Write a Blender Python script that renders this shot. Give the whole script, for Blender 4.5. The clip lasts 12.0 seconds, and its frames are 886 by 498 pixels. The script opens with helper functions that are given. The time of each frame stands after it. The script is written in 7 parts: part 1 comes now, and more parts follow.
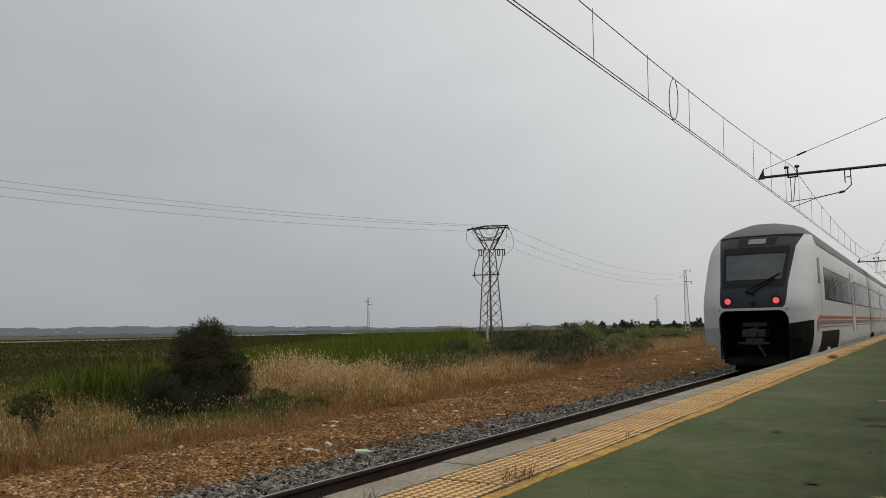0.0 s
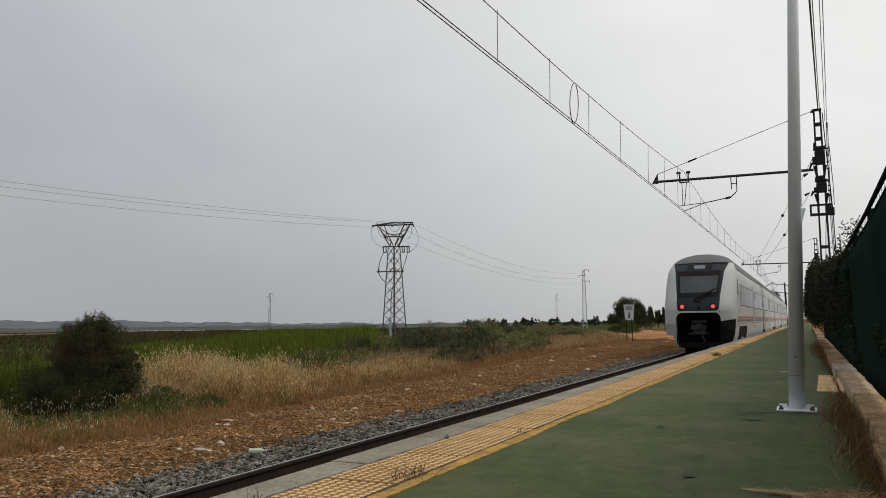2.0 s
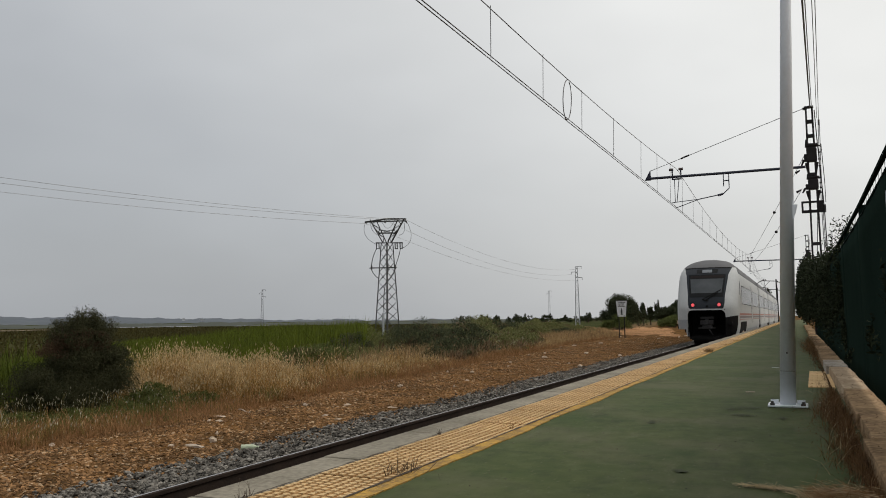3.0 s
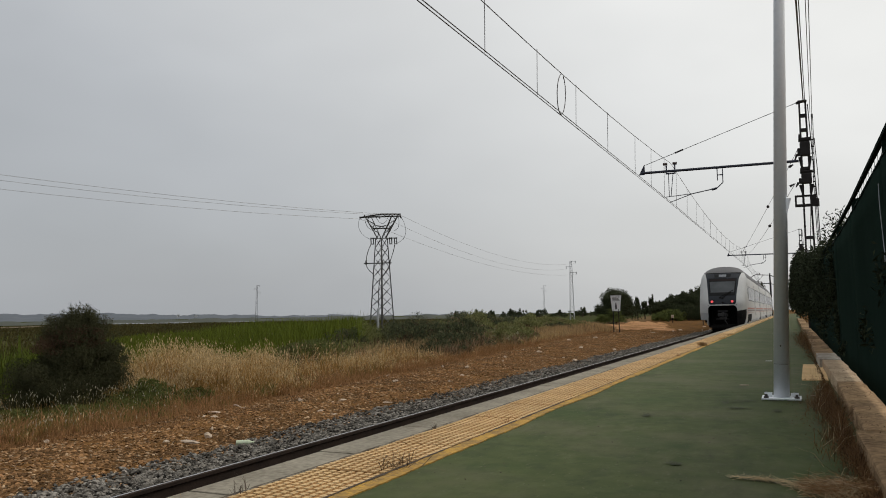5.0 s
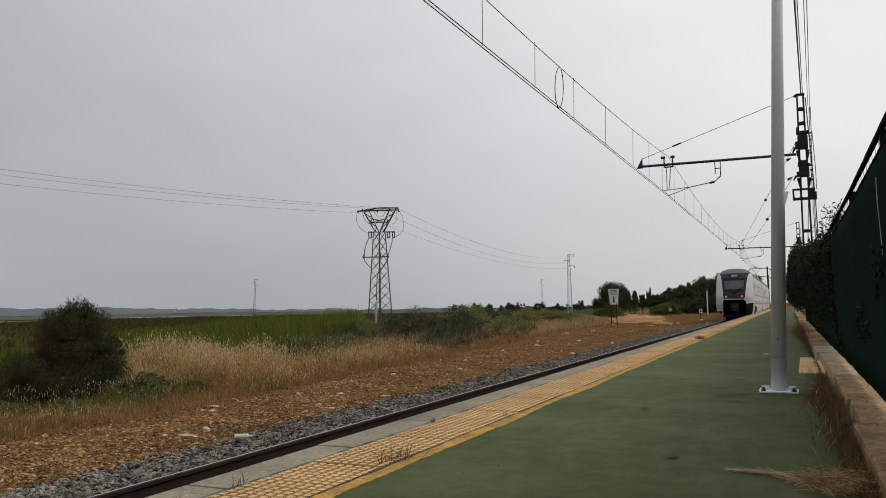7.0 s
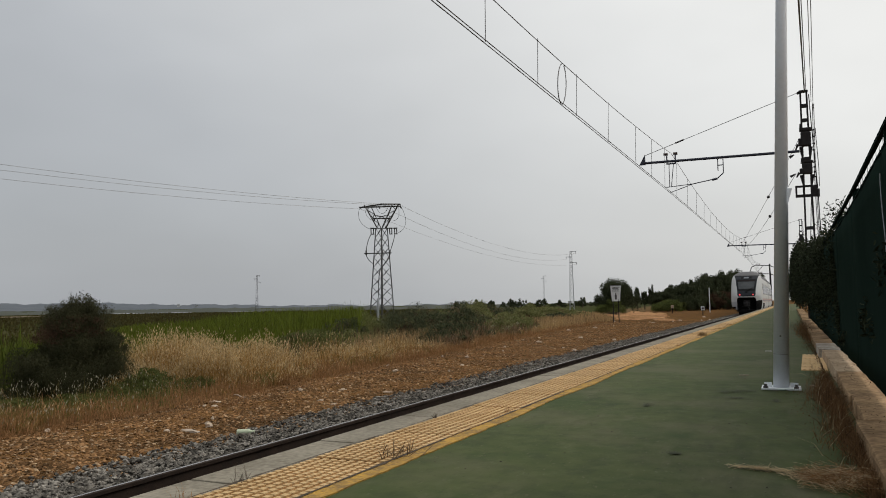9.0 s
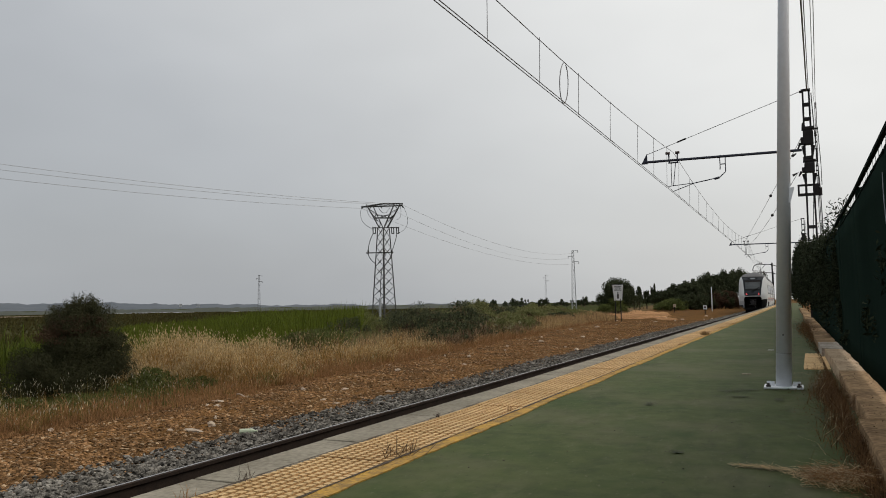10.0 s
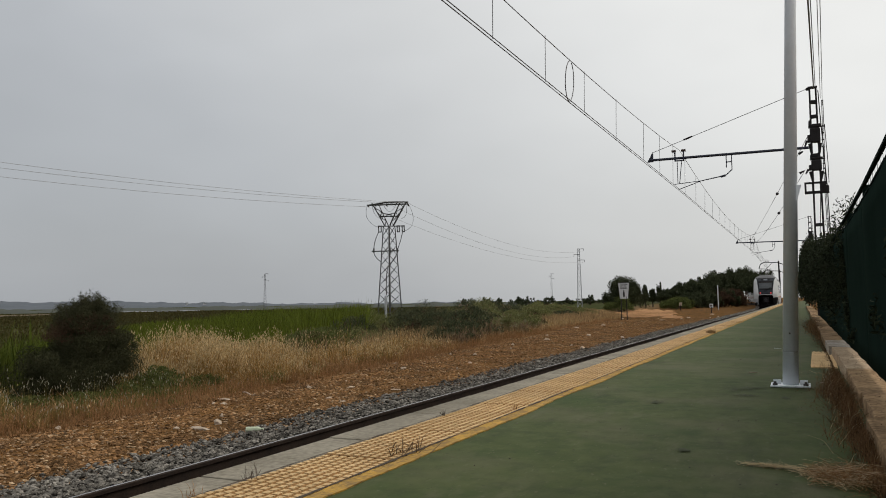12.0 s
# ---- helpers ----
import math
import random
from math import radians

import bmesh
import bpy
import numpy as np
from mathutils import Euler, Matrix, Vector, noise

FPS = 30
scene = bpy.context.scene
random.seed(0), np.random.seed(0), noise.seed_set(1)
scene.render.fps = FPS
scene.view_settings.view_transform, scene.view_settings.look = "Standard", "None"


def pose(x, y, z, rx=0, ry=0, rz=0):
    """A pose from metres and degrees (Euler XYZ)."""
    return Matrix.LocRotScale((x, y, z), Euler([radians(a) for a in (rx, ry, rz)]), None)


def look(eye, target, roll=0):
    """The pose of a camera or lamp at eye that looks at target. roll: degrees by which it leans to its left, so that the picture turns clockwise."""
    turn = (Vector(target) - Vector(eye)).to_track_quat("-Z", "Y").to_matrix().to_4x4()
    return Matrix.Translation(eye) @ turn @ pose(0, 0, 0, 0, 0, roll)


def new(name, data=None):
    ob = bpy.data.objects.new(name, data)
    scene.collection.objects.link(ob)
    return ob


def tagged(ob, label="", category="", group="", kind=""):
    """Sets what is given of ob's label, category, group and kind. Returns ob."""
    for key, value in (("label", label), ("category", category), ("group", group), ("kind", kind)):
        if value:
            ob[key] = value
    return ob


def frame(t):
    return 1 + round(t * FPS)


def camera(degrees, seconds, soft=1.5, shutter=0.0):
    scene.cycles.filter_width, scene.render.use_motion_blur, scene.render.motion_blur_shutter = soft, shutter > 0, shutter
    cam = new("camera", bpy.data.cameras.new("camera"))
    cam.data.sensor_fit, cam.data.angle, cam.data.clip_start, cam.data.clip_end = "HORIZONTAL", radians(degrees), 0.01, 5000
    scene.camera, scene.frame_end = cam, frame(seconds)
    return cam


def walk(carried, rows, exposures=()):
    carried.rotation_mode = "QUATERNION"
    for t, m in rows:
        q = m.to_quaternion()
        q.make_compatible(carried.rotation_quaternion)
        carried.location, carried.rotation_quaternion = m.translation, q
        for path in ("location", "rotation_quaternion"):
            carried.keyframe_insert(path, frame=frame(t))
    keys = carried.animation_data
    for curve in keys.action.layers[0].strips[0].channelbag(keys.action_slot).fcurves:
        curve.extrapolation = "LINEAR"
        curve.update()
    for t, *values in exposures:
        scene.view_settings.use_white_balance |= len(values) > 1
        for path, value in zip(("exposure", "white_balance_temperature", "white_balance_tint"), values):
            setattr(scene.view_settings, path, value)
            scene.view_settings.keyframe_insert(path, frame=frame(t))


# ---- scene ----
# One camera, held by hand low over the platform; x to the right of it, y along the track, z over the platform.
cam = camera(60.0, 12.0, soft=0.95)
# seconds, place, yaw, pitch, roll
PATH = [
    (0.0, -0.019, -0.066, 0.742, 32.378, 5.876, -1.027),
    (0.5, 0.003, -0.056, 0.748, 30.027, 5.787, -1.108),
    (1.0, 0.008, -0.030, 0.747, 27.527, 5.763, -1.098),
    (1.5, 0.008, -0.004, 0.743, 26.046, 5.663, -0.751),
    (2.0, 0.009, -0.004, 0.743, 25.271, 5.530, -0.674),
    (2.5, 0.005, 0.005, 0.738, 24.936, 5.423, -0.589),
    (3.0, 0.007, 0.004, 0.738, 24.750, 5.261, -0.644),
    (5.0, 0.006, 0.003, 0.733, 24.347, 4.897, -0.870),
    (5.5, 0.009, 0.004, 0.737, 24.304, 4.713, -0.961),
    (6.0, 0.005, 0.007, 0.735, 24.254, 4.607, -0.994),
    (6.5, 0.006, 0.003, 0.734, 24.205, 4.495, -0.952),
    (7.0, 0.006, 0.005, 0.734, 24.198, 4.426, -0.953),
    (9.0, 0.002, 0.007, 0.731, 24.358, 4.162, -0.815),
    (9.5, 0.003, 0.008, 0.732, 24.401, 4.119, -0.833),
    (10.0, 0.001, -0.001, 0.731, 24.505, 4.116, -0.883),
    (10.5, 0.001, 0.003, 0.732, 24.596, 4.110, -0.851),
    (11.0, 0.003, 0.002, 0.732, 24.674, 4.075, -0.824),
    (11.5, -0.001, 0.004, 0.729, 24.785, 4.046, -0.989),
    (12.0, 0.000, -0.000, 0.730, 24.924, 3.999, -0.900),
]
walk(cam, [(t, pose(x, y, z, 90 + tilt, 0, yaw) @ pose(0, 0, 0, 0, 0, lean)) for t, x, y, z, yaw, tilt, lean in PATH])

# ---- sky and sun: a thin bright overcast, lightest on the right ----
SUN_AZ, SUN_EL = 62.0, 48.0  # degrees right of the track's direction, and up
sun_dir = Vector((math.sin(radians(SUN_AZ)) * math.cos(radians(SUN_EL)), math.cos(radians(SUN_AZ)) * math.cos(radians(SUN_EL)), math.sin(radians(SUN_EL))))


def make_world():
    w = bpy.data.worlds.new("sky")
    scene.world = w
    w.use_nodes = True
    nt = w.node_tree
    nt.nodes.clear()
    n = nt.nodes.new
    out, bg = n("ShaderNodeOutputWorld"), n("ShaderNodeBackground")
    sky = n("ShaderNodeTexSky")
    sky.sky_type, sky.sun_disc = "NISHITA", False
    sky.sun_elevation, sky.sun_rotation = radians(SUN_EL), radians(SUN_AZ)
    sky.air_density, sky.dust_density, sky.ozone_density = 1.2, 4.0, 1.0
    tex = n("ShaderNodeTexCoord")
    dot = n("ShaderNodeVectorMath")
    dot.operation = "DOT_PRODUCT"
    flat = Vector((sun_dir.x, sun_dir.y, 0.75)).normalized()
    dot.inputs[1].default_value = flat
    ramp = n("ShaderNodeValToRGB")
    across = n("ShaderNodeMapRange")
    across.inputs["From Min"].default_value, across.inputs["From Max"].default_value = -0.40, 0.95
    ramp.color_ramp.elements[0].position, ramp.color_ramp.elements[0].color = 0.0, (3.75, 3.95, 4.20, 1)
    ramp.color_ramp.elements[1].position, ramp.color_ramp.elements[1].color = 1.0, (10.4, 10.25, 9.7, 1)
    ramp.color_ramp.elements.new(0.296).color = (4.72, 4.89, 5.08, 1)
    veil = n("ShaderNodeTexNoise")
    veil.inputs["Scale"].default_value, veil.inputs["Detail"].default_value, veil.inputs["Roughness"].default_value = 1.6, 4.0, 0.5
    mapping = n("ShaderNodeMapping")
    mapping.inputs["Scale"].default_value = (1, 1, 2.2)
    soft = n("ShaderNodeMapRange")
    soft.inputs["From Min"].default_value, soft.inputs["From Max"].default_value = 0.3, 0.7
    soft.inputs["To Min"].default_value, soft.inputs["To Max"].default_value = 0.9, 1.1
    mul = n("ShaderNodeVectorMath")
    mul.operation = "SCALE"
    mix = n("ShaderNodeMix")
    mix.data_type = "RGBA"
    mix.inputs[0].default_value = 0.9
    sep, high, both = n("ShaderNodeSeparateXYZ"), n("ShaderNodeMapRange"), n("ShaderNodeMath")
    high.inputs["From Min"].default_value, high.inputs["From Max"].default_value = 0.0, 0.9
    high.inputs["To Min"].default_value, high.inputs["To Max"].default_value = 0.98, 1.22
    both.operation = "MULTIPLY"
    link = nt.links.new
    link(tex.outputs["Generated"], dot.inputs[0])
    link(dot.outputs["Value"], across.inputs["Value"])
    link(across.outputs["Result"], ramp.inputs["Fac"])
    link(tex.outputs["Generated"], mapping.inputs["Vector"])
    link(mapping.outputs["Vector"], veil.inputs["Vector"])
    link(veil.outputs["Fac"], soft.inputs["Value"])
    link(ramp.outputs["Color"], mul.inputs[0])
    link(tex.outputs["Generated"], sep.inputs[0])
    link(sep.outputs["Z"], high.inputs["Value"])
    link(high.outputs["Result"], both.inputs[0])
    link(soft.outputs["Result"], both.inputs[1])
    link(both.outputs[0], mul.inputs["Scale"])
    link(sky.outputs["Color"], mix.inputs[6])
    link(mul.outputs["Vector"], mix.inputs[7])
    link(mix.outputs[2], bg.inputs["Color"])
    bg.inputs["Strength"].default_value = 0.1
    link(bg.outputs["Background"], out.inputs["Surface"])


make_world()
lamp = bpy.data.lights.new("sun", "SUN")
lamp.energy, lamp.angle, lamp.color = 0.7, radians(14), (1.0, 0.92, 0.80)
sun = new("sun", lamp)
sun.matrix_world = look(sun_dir * 50, (0, 0, 0))

# ---- materials ----
def mat(name, color, color2=None, rough=0.8, metal=0.0, scale=4.0, fine=60.0, mix=0.5, bump=0.2, emit=None, spread=0.0, depth=0.01, island=False):
    """Two colours mixed by large and fine noise, with fine relief; spread varies brightness from object to object or piece to piece."""
    m = bpy.data.materials.new(name)
    m.use_nodes = True
    nt = m.node_tree
    b = nt.nodes["Principled BSDF"]
    n, link = nt.nodes.new, nt.links.new
    b.inputs["Roughness"].default_value, b.inputs["Metallic"].default_value = rough, metal
    tex = n("ShaderNodeTexCoord")
    big, small = n("ShaderNodeTexNoise"), n("ShaderNodeTexNoise")
    big.inputs["Scale"].default_value, big.inputs["Detail"].default_value = scale, 5.0
    small.inputs["Scale"].default_value, small.inputs["Detail"].default_value = fine, 3.0
    geo = n("ShaderNodeNewGeometry")
    link(geo.outputs["Position"] if not island == "object" else tex.outputs["Object"], big.inputs["Vector"])
    link(geo.outputs["Position"] if not island == "object" else tex.outputs["Object"], small.inputs["Vector"])
    add = n("ShaderNodeMath")
    add.operation = "MULTIPLY_ADD"
    add.inputs[1].default_value, add.inputs[2].default_value = 0.45, 0.0
    link(small.outputs["Fac"], add.inputs[0])
    sm = n("ShaderNodeMath")
    sm.operation = "MULTIPLY_ADD"
    sm.inputs[1].default_value = 0.55
    link(big.outputs["Fac"], sm.inputs[0])
    link(add.outputs[0], sm.inputs[2])
    rng = n("ShaderNodeMapRange")
    rng.inputs["From Min"].default_value, rng.inputs["From Max"].default_value = 0.5 - 0.5 * (1 - mix) * 0.6 - 0.03, 0.5 + 0.5 * (1 - mix) * 0.6 + 0.03
    link(sm.outputs[0], rng.inputs["Value"])
    mx = n("ShaderNodeMix")
    mx.data_type = "RGBA"
    c2 = color2 or tuple(c * 0.8 for c in color)
    mx.inputs[6].default_value, mx.inputs[7].default_value = (*color, 1), (*c2, 1)
    link(rng.outputs["Result"], mx.inputs[0])
    last = mx.outputs[2]
    if spread:
        if island is True:
            rand = geo.outputs["Random Per Island"]
        else:
            rand = n("ShaderNodeObjectInfo").outputs["Random"]
        mr = n("ShaderNodeMapRange")
        mr.inputs["To Min"].default_value, mr.inputs["To Max"].default_value = 1 - spread, 1 + spread
        link(rand, mr.inputs["Value"])
        sc = n("ShaderNodeVectorMath")
        sc.operation = "SCALE"
        link(last, sc.inputs[0])
        link(mr.outputs["Result"], sc.inputs["Scale"])
        last = sc.outputs["Vector"]
    link(last, b.inputs["Base Color"])
    if bump:
        bp = n("ShaderNodeBump")
        bp.inputs["Strength"].default_value, bp.inputs["Distance"].default_value = bump, depth
        link(small.outputs["Fac"], bp.inputs["Height"])
        link(bp.outputs["Normal"], b.inputs["Normal"])
    if emit:
        b.inputs["Emission Color"].default_value, b.inputs["Emission Strength"].default_value = (*emit[0], 1), emit[1]
    return m


def leafy(name, color, color2, spread=0.35, rough=0.6, glow=0.35):
    """Leaves and blades: each piece its own tone, light passes through a little."""
    m = mat(name, color, color2, rough=rough, scale=0.8, fine=9.0, mix=0.3, bump=0, spread=spread, island=True)
    b = m.node_tree.nodes["Principled BSDF"]
    b.inputs["IOR"].default_value = 1.12
    nt = m.node_tree
    back, both = nt.nodes.new("ShaderNodeBsdfTranslucent"), nt.nodes.new("ShaderNodeMixShader")
    both.inputs[0].default_value = glow
    nt.links.new(b.inputs["Base Color"].links[0].from_socket, back.inputs["Color"])
    nt.links.new(b.outputs[0], both.inputs[1])
    nt.links.new(back.outputs[0], both.inputs[2])
    nt.links.new(both.outputs[0], nt.nodes["Material Output"].inputs["Surface"])
    return m


CONCRETE = mat("concrete", (0.285, 0.258, 0.205), (0.16, 0.142, 0.108), 0.9, scale=2.2, fine=30, mix=0.72, bump=0.4, spread=0.1)
TACTILE = mat("tactile_tile", (0.66, 0.46, 0.235), (0.50, 0.335, 0.16), 0.85, scale=2.5, fine=50, mix=0.6, bump=0.3, spread=0.08)
# tile base: dirt and the shade between the bars, both put into the colour
TILEGAP = mat("tile_gap_dirt_shade", (0.34, 0.175, 0.062), (0.22, 0.12, 0.048), 0.9, scale=3, fine=60, mix=0.6, bump=0.3, spread=0.1)
YELLOW = mat("yellow_line_paint", (0.50, 0.295, 0.062), (0.24, 0.155, 0.06), 0.85, scale=9, fine=60, mix=0.8, bump=0.5)
KERB = mat("kerb_stone", (0.37, 0.25, 0.142), (0.15, 0.098, 0.057), 0.92, scale=3.2, fine=28, mix=0.72, bump=0.7, spread=0.28)
PALEKERB = mat("kerb_pale_concrete", (0.46, 0.43, 0.38), (0.24, 0.20, 0.16), 0.92, scale=5, fine=35, mix=0.7, bump=0.5)
TANKERB = mat("kerb_tan_stone", (0.50, 0.385, 0.265), (0.26, 0.185, 0.12), 0.92, scale=4, fine=30, mix=0.7, bump=0.5, spread=0.15)
RAIL = mat("rail_rust", (0.022, 0.017, 0.015), (0.042, 0.029, 0.022), 0.8, 0.0, scale=6, fine=60, mix=0.5, bump=0.3)
RAILTOP = mat("rail_polished", (0.6, 0.58, 0.56), (0.45, 0.43, 0.41), 0.25, 0.95, scale=3, fine=80, bump=0.03)
SLEEPER = mat("sleeper_concrete", (0.28, 0.26, 0.23), (0.18, 0.16, 0.13), 0.9, scale=3, fine=40)
BALLAST = mat("ballast_stone", (0.222, 0.205, 0.18), (0.040, 0.036, 0.031), 0.95, scale=5, fine=45, mix=0.72, bump=0.6, spread=0.62, island=True)
# bed much darker than the stones: its colour holds the shade in their gaps
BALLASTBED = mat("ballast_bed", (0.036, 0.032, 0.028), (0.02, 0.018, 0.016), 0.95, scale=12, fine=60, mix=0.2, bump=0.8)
DIRT = mat("dirt_ground", (0.24, 0.12, 0.05), (0.10, 0.06, 0.035), 0.95, scale=1.3, fine=22, mix=0.7, bump=0.9, depth=0.03)
RUBBLE = mat("dirt_stone", (0.268, 0.149, 0.069), (0.112, 0.065, 0.033), 0.95, scale=1.2, fine=30, mix=0.75, bump=0.5, spread=0.6, island=True)
PALESTONE = mat("pale_stone", (0.54, 0.44, 0.34), (0.34, 0.26, 0.19), 0.9, scale=10, fine=50, bump=0.4, spread=0.2)
WHITE = mat("train_white", (0.50, 0.51, 0.51), (0.44, 0.45, 0.452), 0.42, scale=0.7, fine=10, mix=0.6, bump=0.02, island="object")
LIGHTGREY = mat("train_grey", (0.36, 0.37, 0.38), (0.30, 0.31, 0.32), 0.4, scale=1, fine=15, bump=0.02, island="object")
ROOFGREY = mat("train_roof", (0.135, 0.135, 0.14), (0.105, 0.105, 0.11), 0.6, scale=1, fine=15, bump=0.02, island="object")
MASK = mat("train_mask", (0.036, 0.040, 0.047), (0.030, 0.034, 0.040), 0.4, scale=1, fine=20, bump=0.0, island="object")
# the light and dark blotches paint reflections into the panes' colour
DARKGLASS = mat("glass_painted_reflections", (0.085, 0.086, 0.09), (0.015, 0.016, 0.018), 0.15, scale=0.85, fine=1.6, mix=0.93, bump=0.0, island="object")
BLACK = mat("underframe_black", (0.009, 0.009, 0.0095), (0.016, 0.015, 0.014), 0.85, scale=4, fine=30)
COUPLER = mat("coupler_steel", (0.045, 0.043, 0.044), (0.022, 0.021, 0.021), 0.7, 0.3, scale=8, fine=50)
STEEL = mat("worn_steel", (0.085, 0.08, 0.078), (0.05, 0.045, 0.042), 0.6, 0.5, scale=8, fine=50)
ORANGE = mat("stripe_red", (0.37, 0.135, 0.095), (0.33, 0.12, 0.09), 0.4, bump=0, island="object")
PURPLE = mat("stripe_grey", (0.19, 0.155, 0.16), (0.16, 0.135, 0.14), 0.4, bump=0, island="object")
TAIL = mat("tail_light_glass", (0.5, 0.03, 0.03), (0.5, 0.03, 0.03), 0.2, bump=0, emit=((1.0, 0.15, 0.17), 0.62))
SCREEN = mat("destination_glass", (0.20, 0.22, 0.24), (0.15, 0.16, 0.18), 0.15, scale=6, fine=40, bump=0, island="object")
GALV = mat("galvanised_pole", (0.78, 0.81, 0.85), (0.68, 0.705, 0.74), 0.55, 0.3, scale=2.5, fine=30, mix=0.4, bump=0.05)
MASTMETAL = mat("mast_steel", (0.036, 0.034, 0.035), (0.025, 0.023, 0.023), 0.6, 0.3, scale=6, fine=40)
ARMMETAL = mat("arm_steel", (0.020, 0.025, 0.048), (0.016, 0.019, 0.034), 0.6, 0.1, scale=6, fine=40)
WIRE = mat("wire_copper", (0.13, 0.125, 0.13), (0.10, 0.095, 0.10), 0.5, 0.5, bump=0)
FARWIRE = mat("wire_aluminium", (0.36, 0.36, 0.37), (0.33, 0.33, 0.33), 0.5, 0.5, bump=0)
LATTICE = mat("lattice_steel", (0.075, 0.075, 0.077), (0.055, 0.053, 0.05), 0.6, 0.4, scale=3, fine=20)
PALELATTICE = mat("lattice_pale", (0.42, 0.43, 0.45), (0.36, 0.37, 0.39), 0.6, 0.3, scale=3, fine=20)
CERAMIC = mat("insulator_brown", (0.06, 0.035, 0.03), (0.05, 0.03, 0.025), 0.3, bump=0)
SCREENCLOTH = mat("fence_screen", (0.011, 0.0200, 0.0160), (0.018, 0.0320, 0.0255), 0.95, scale=1.2, fine=60, mix=0.5, bump=0.4)
FENCEGREEN = mat("fence_green", (0.007, 0.016, 0.013), (0.006, 0.012, 0.01), 0.6, scale=4, fine=30)
POSTGLINT = mat("post_glint_pale", (0.5, 0.52, 0.56), (0.42, 0.44, 0.48), 0.5, 0.2, scale=4, fine=30)
SIGNWHITE = mat("sign_white", (0.72, 0.73, 0.74), (0.62, 0.63, 0.64), 0.5, scale=3, fine=20, bump=0.05)
SIGNDARK = mat("sign_dark", (0.05, 0.05, 0.055), (0.04, 0.04, 0.04), 0.6, bump=0)
for m_ in (BLACK, SCREENCLOTH, FENCEGREEN, RAIL, DIRT, MASTMETAL):
    m_.node_tree.nodes["Principled BSDF"].inputs["Specular IOR Level"].default_value = 0.08
for m_, ior_ in ((RUBBLE, 1.08), (BALLAST, 1.15), (BALLASTBED, 1.1), (TACTILE, 1.32), (TILEGAP, 1.2), (YELLOW, 1.25), (CONCRETE, 1.25), (KERB, 1.12), (PALEKERB, 1.12), (TANKERB, 1.12), (SLEEPER, 1.15), (SCREENCLOTH, 1.02), (FENCEGREEN, 1.05), (DARKGLASS, 1.06), (MASK, 1.12), (WHITE, 1.16), (SCREEN, 1.2), (LIGHTGREY, 1.2), (ORANGE, 1.2), (PURPLE, 1.2), (ROOFGREY, 1.2)):
    m_.node_tree.nodes["Principled BSDF"].inputs["IOR"].default_value = ior_     # dusty, dull surfaces
BARK = mat("bark", (0.10, 0.075, 0.055), (0.06, 0.045, 0.035), 0.95, scale=9, fine=40, bump=0.6)


def platform_paint():
    """Green paint worn down to grey concrete in wide patches, with scuffs, fine grain and dark damp stains."""
    m = mat("platform_paint", (0.040, 0.059, 0.015), (0.070, 0.086, 0.028), 0.8, scale=0.8, fine=7.0, mix=0.6, bump=0.3, depth=0.003)
    nt = m.node_tree
    n, link = nt.nodes.new, nt.links.new
    b = nt.nodes["Principled BSDF"]
    b.inputs["IOR"].default_value = 1.24
    last = b.inputs["Base Color"].links[0].from_socket
    geo = n("ShaderNodeNewGeometry")
    # colour, noise scale, stretch along the platform, detail, from, to, how much
    for colour, scale, along, detail, lo, hi, most in (((0.082, 0.100, 0.042), 5.0, 0.9, 8.0, 0.50, 0.66, 0.5), ((0.026, 0.038, 0.013), 3.4, 0.9, 8.0, 0.50, 0.68, 0.5), ((0.098, 0.096, 0.052), 0.55, 0.8, 6.0, 0.47, 0.68, 0.85), ((0.125, 0.118, 0.072), 2.6, 2.2, 6.0, 0.58, 0.76, 0.55), ((0.022, 0.030, 0.013), 1.5, 2.6, 7.0, 0.58, 0.74, 0.65),
                                                      ((0.018, 0.024, 0.011), 9.0, 1.3, 6.0, 0.56, 0.76, 0.40), ((0.016, 0.020, 0.010), 24.0, 1.2, 4.0, 0.62, 0.74, 0.45), ((0.030, 0.060, 0.012), 1.1, 1.2, 7.0, 0.52, 0.70, 0.55), ((0.14, 0.13, 0.085), 30.0, 2.0, 3.0, 0.62, 0.76, 0.5)):
        place, noise, rng, mx = n("ShaderNodeMapping"), n("ShaderNodeTexNoise"), n("ShaderNodeMapRange"), n("ShaderNodeMix")
        place.inputs["Scale"].default_value = (1.5, 1.1 / along, 1.0)
        place.inputs["Location"].default_value = (scale * 1.7, scale * 0.9, 0)
        noise.inputs["Scale"].default_value, noise.inputs["Detail"].default_value, noise.inputs["Roughness"].default_value = scale, detail, 0.62
        rng.inputs["From Min"].default_value, rng.inputs["From Max"].default_value, rng.inputs["To Max"].default_value = lo, hi, most
        mx.data_type = "RGBA"
        mx.inputs[7].default_value = (*colour, 1)
        link(geo.outputs["Position"], place.inputs["Vector"])
        link(place.outputs["Vector"], noise.inputs["Vector"])
        link(noise.outputs["Fac"], rng.inputs["Value"])
        link(rng.outputs["Result"], mx.inputs[0])
        link(last, mx.inputs[6])
        last = mx.outputs[2]
    link(last, b.inputs["Base Color"])
    return m


GREEN = platform_paint()


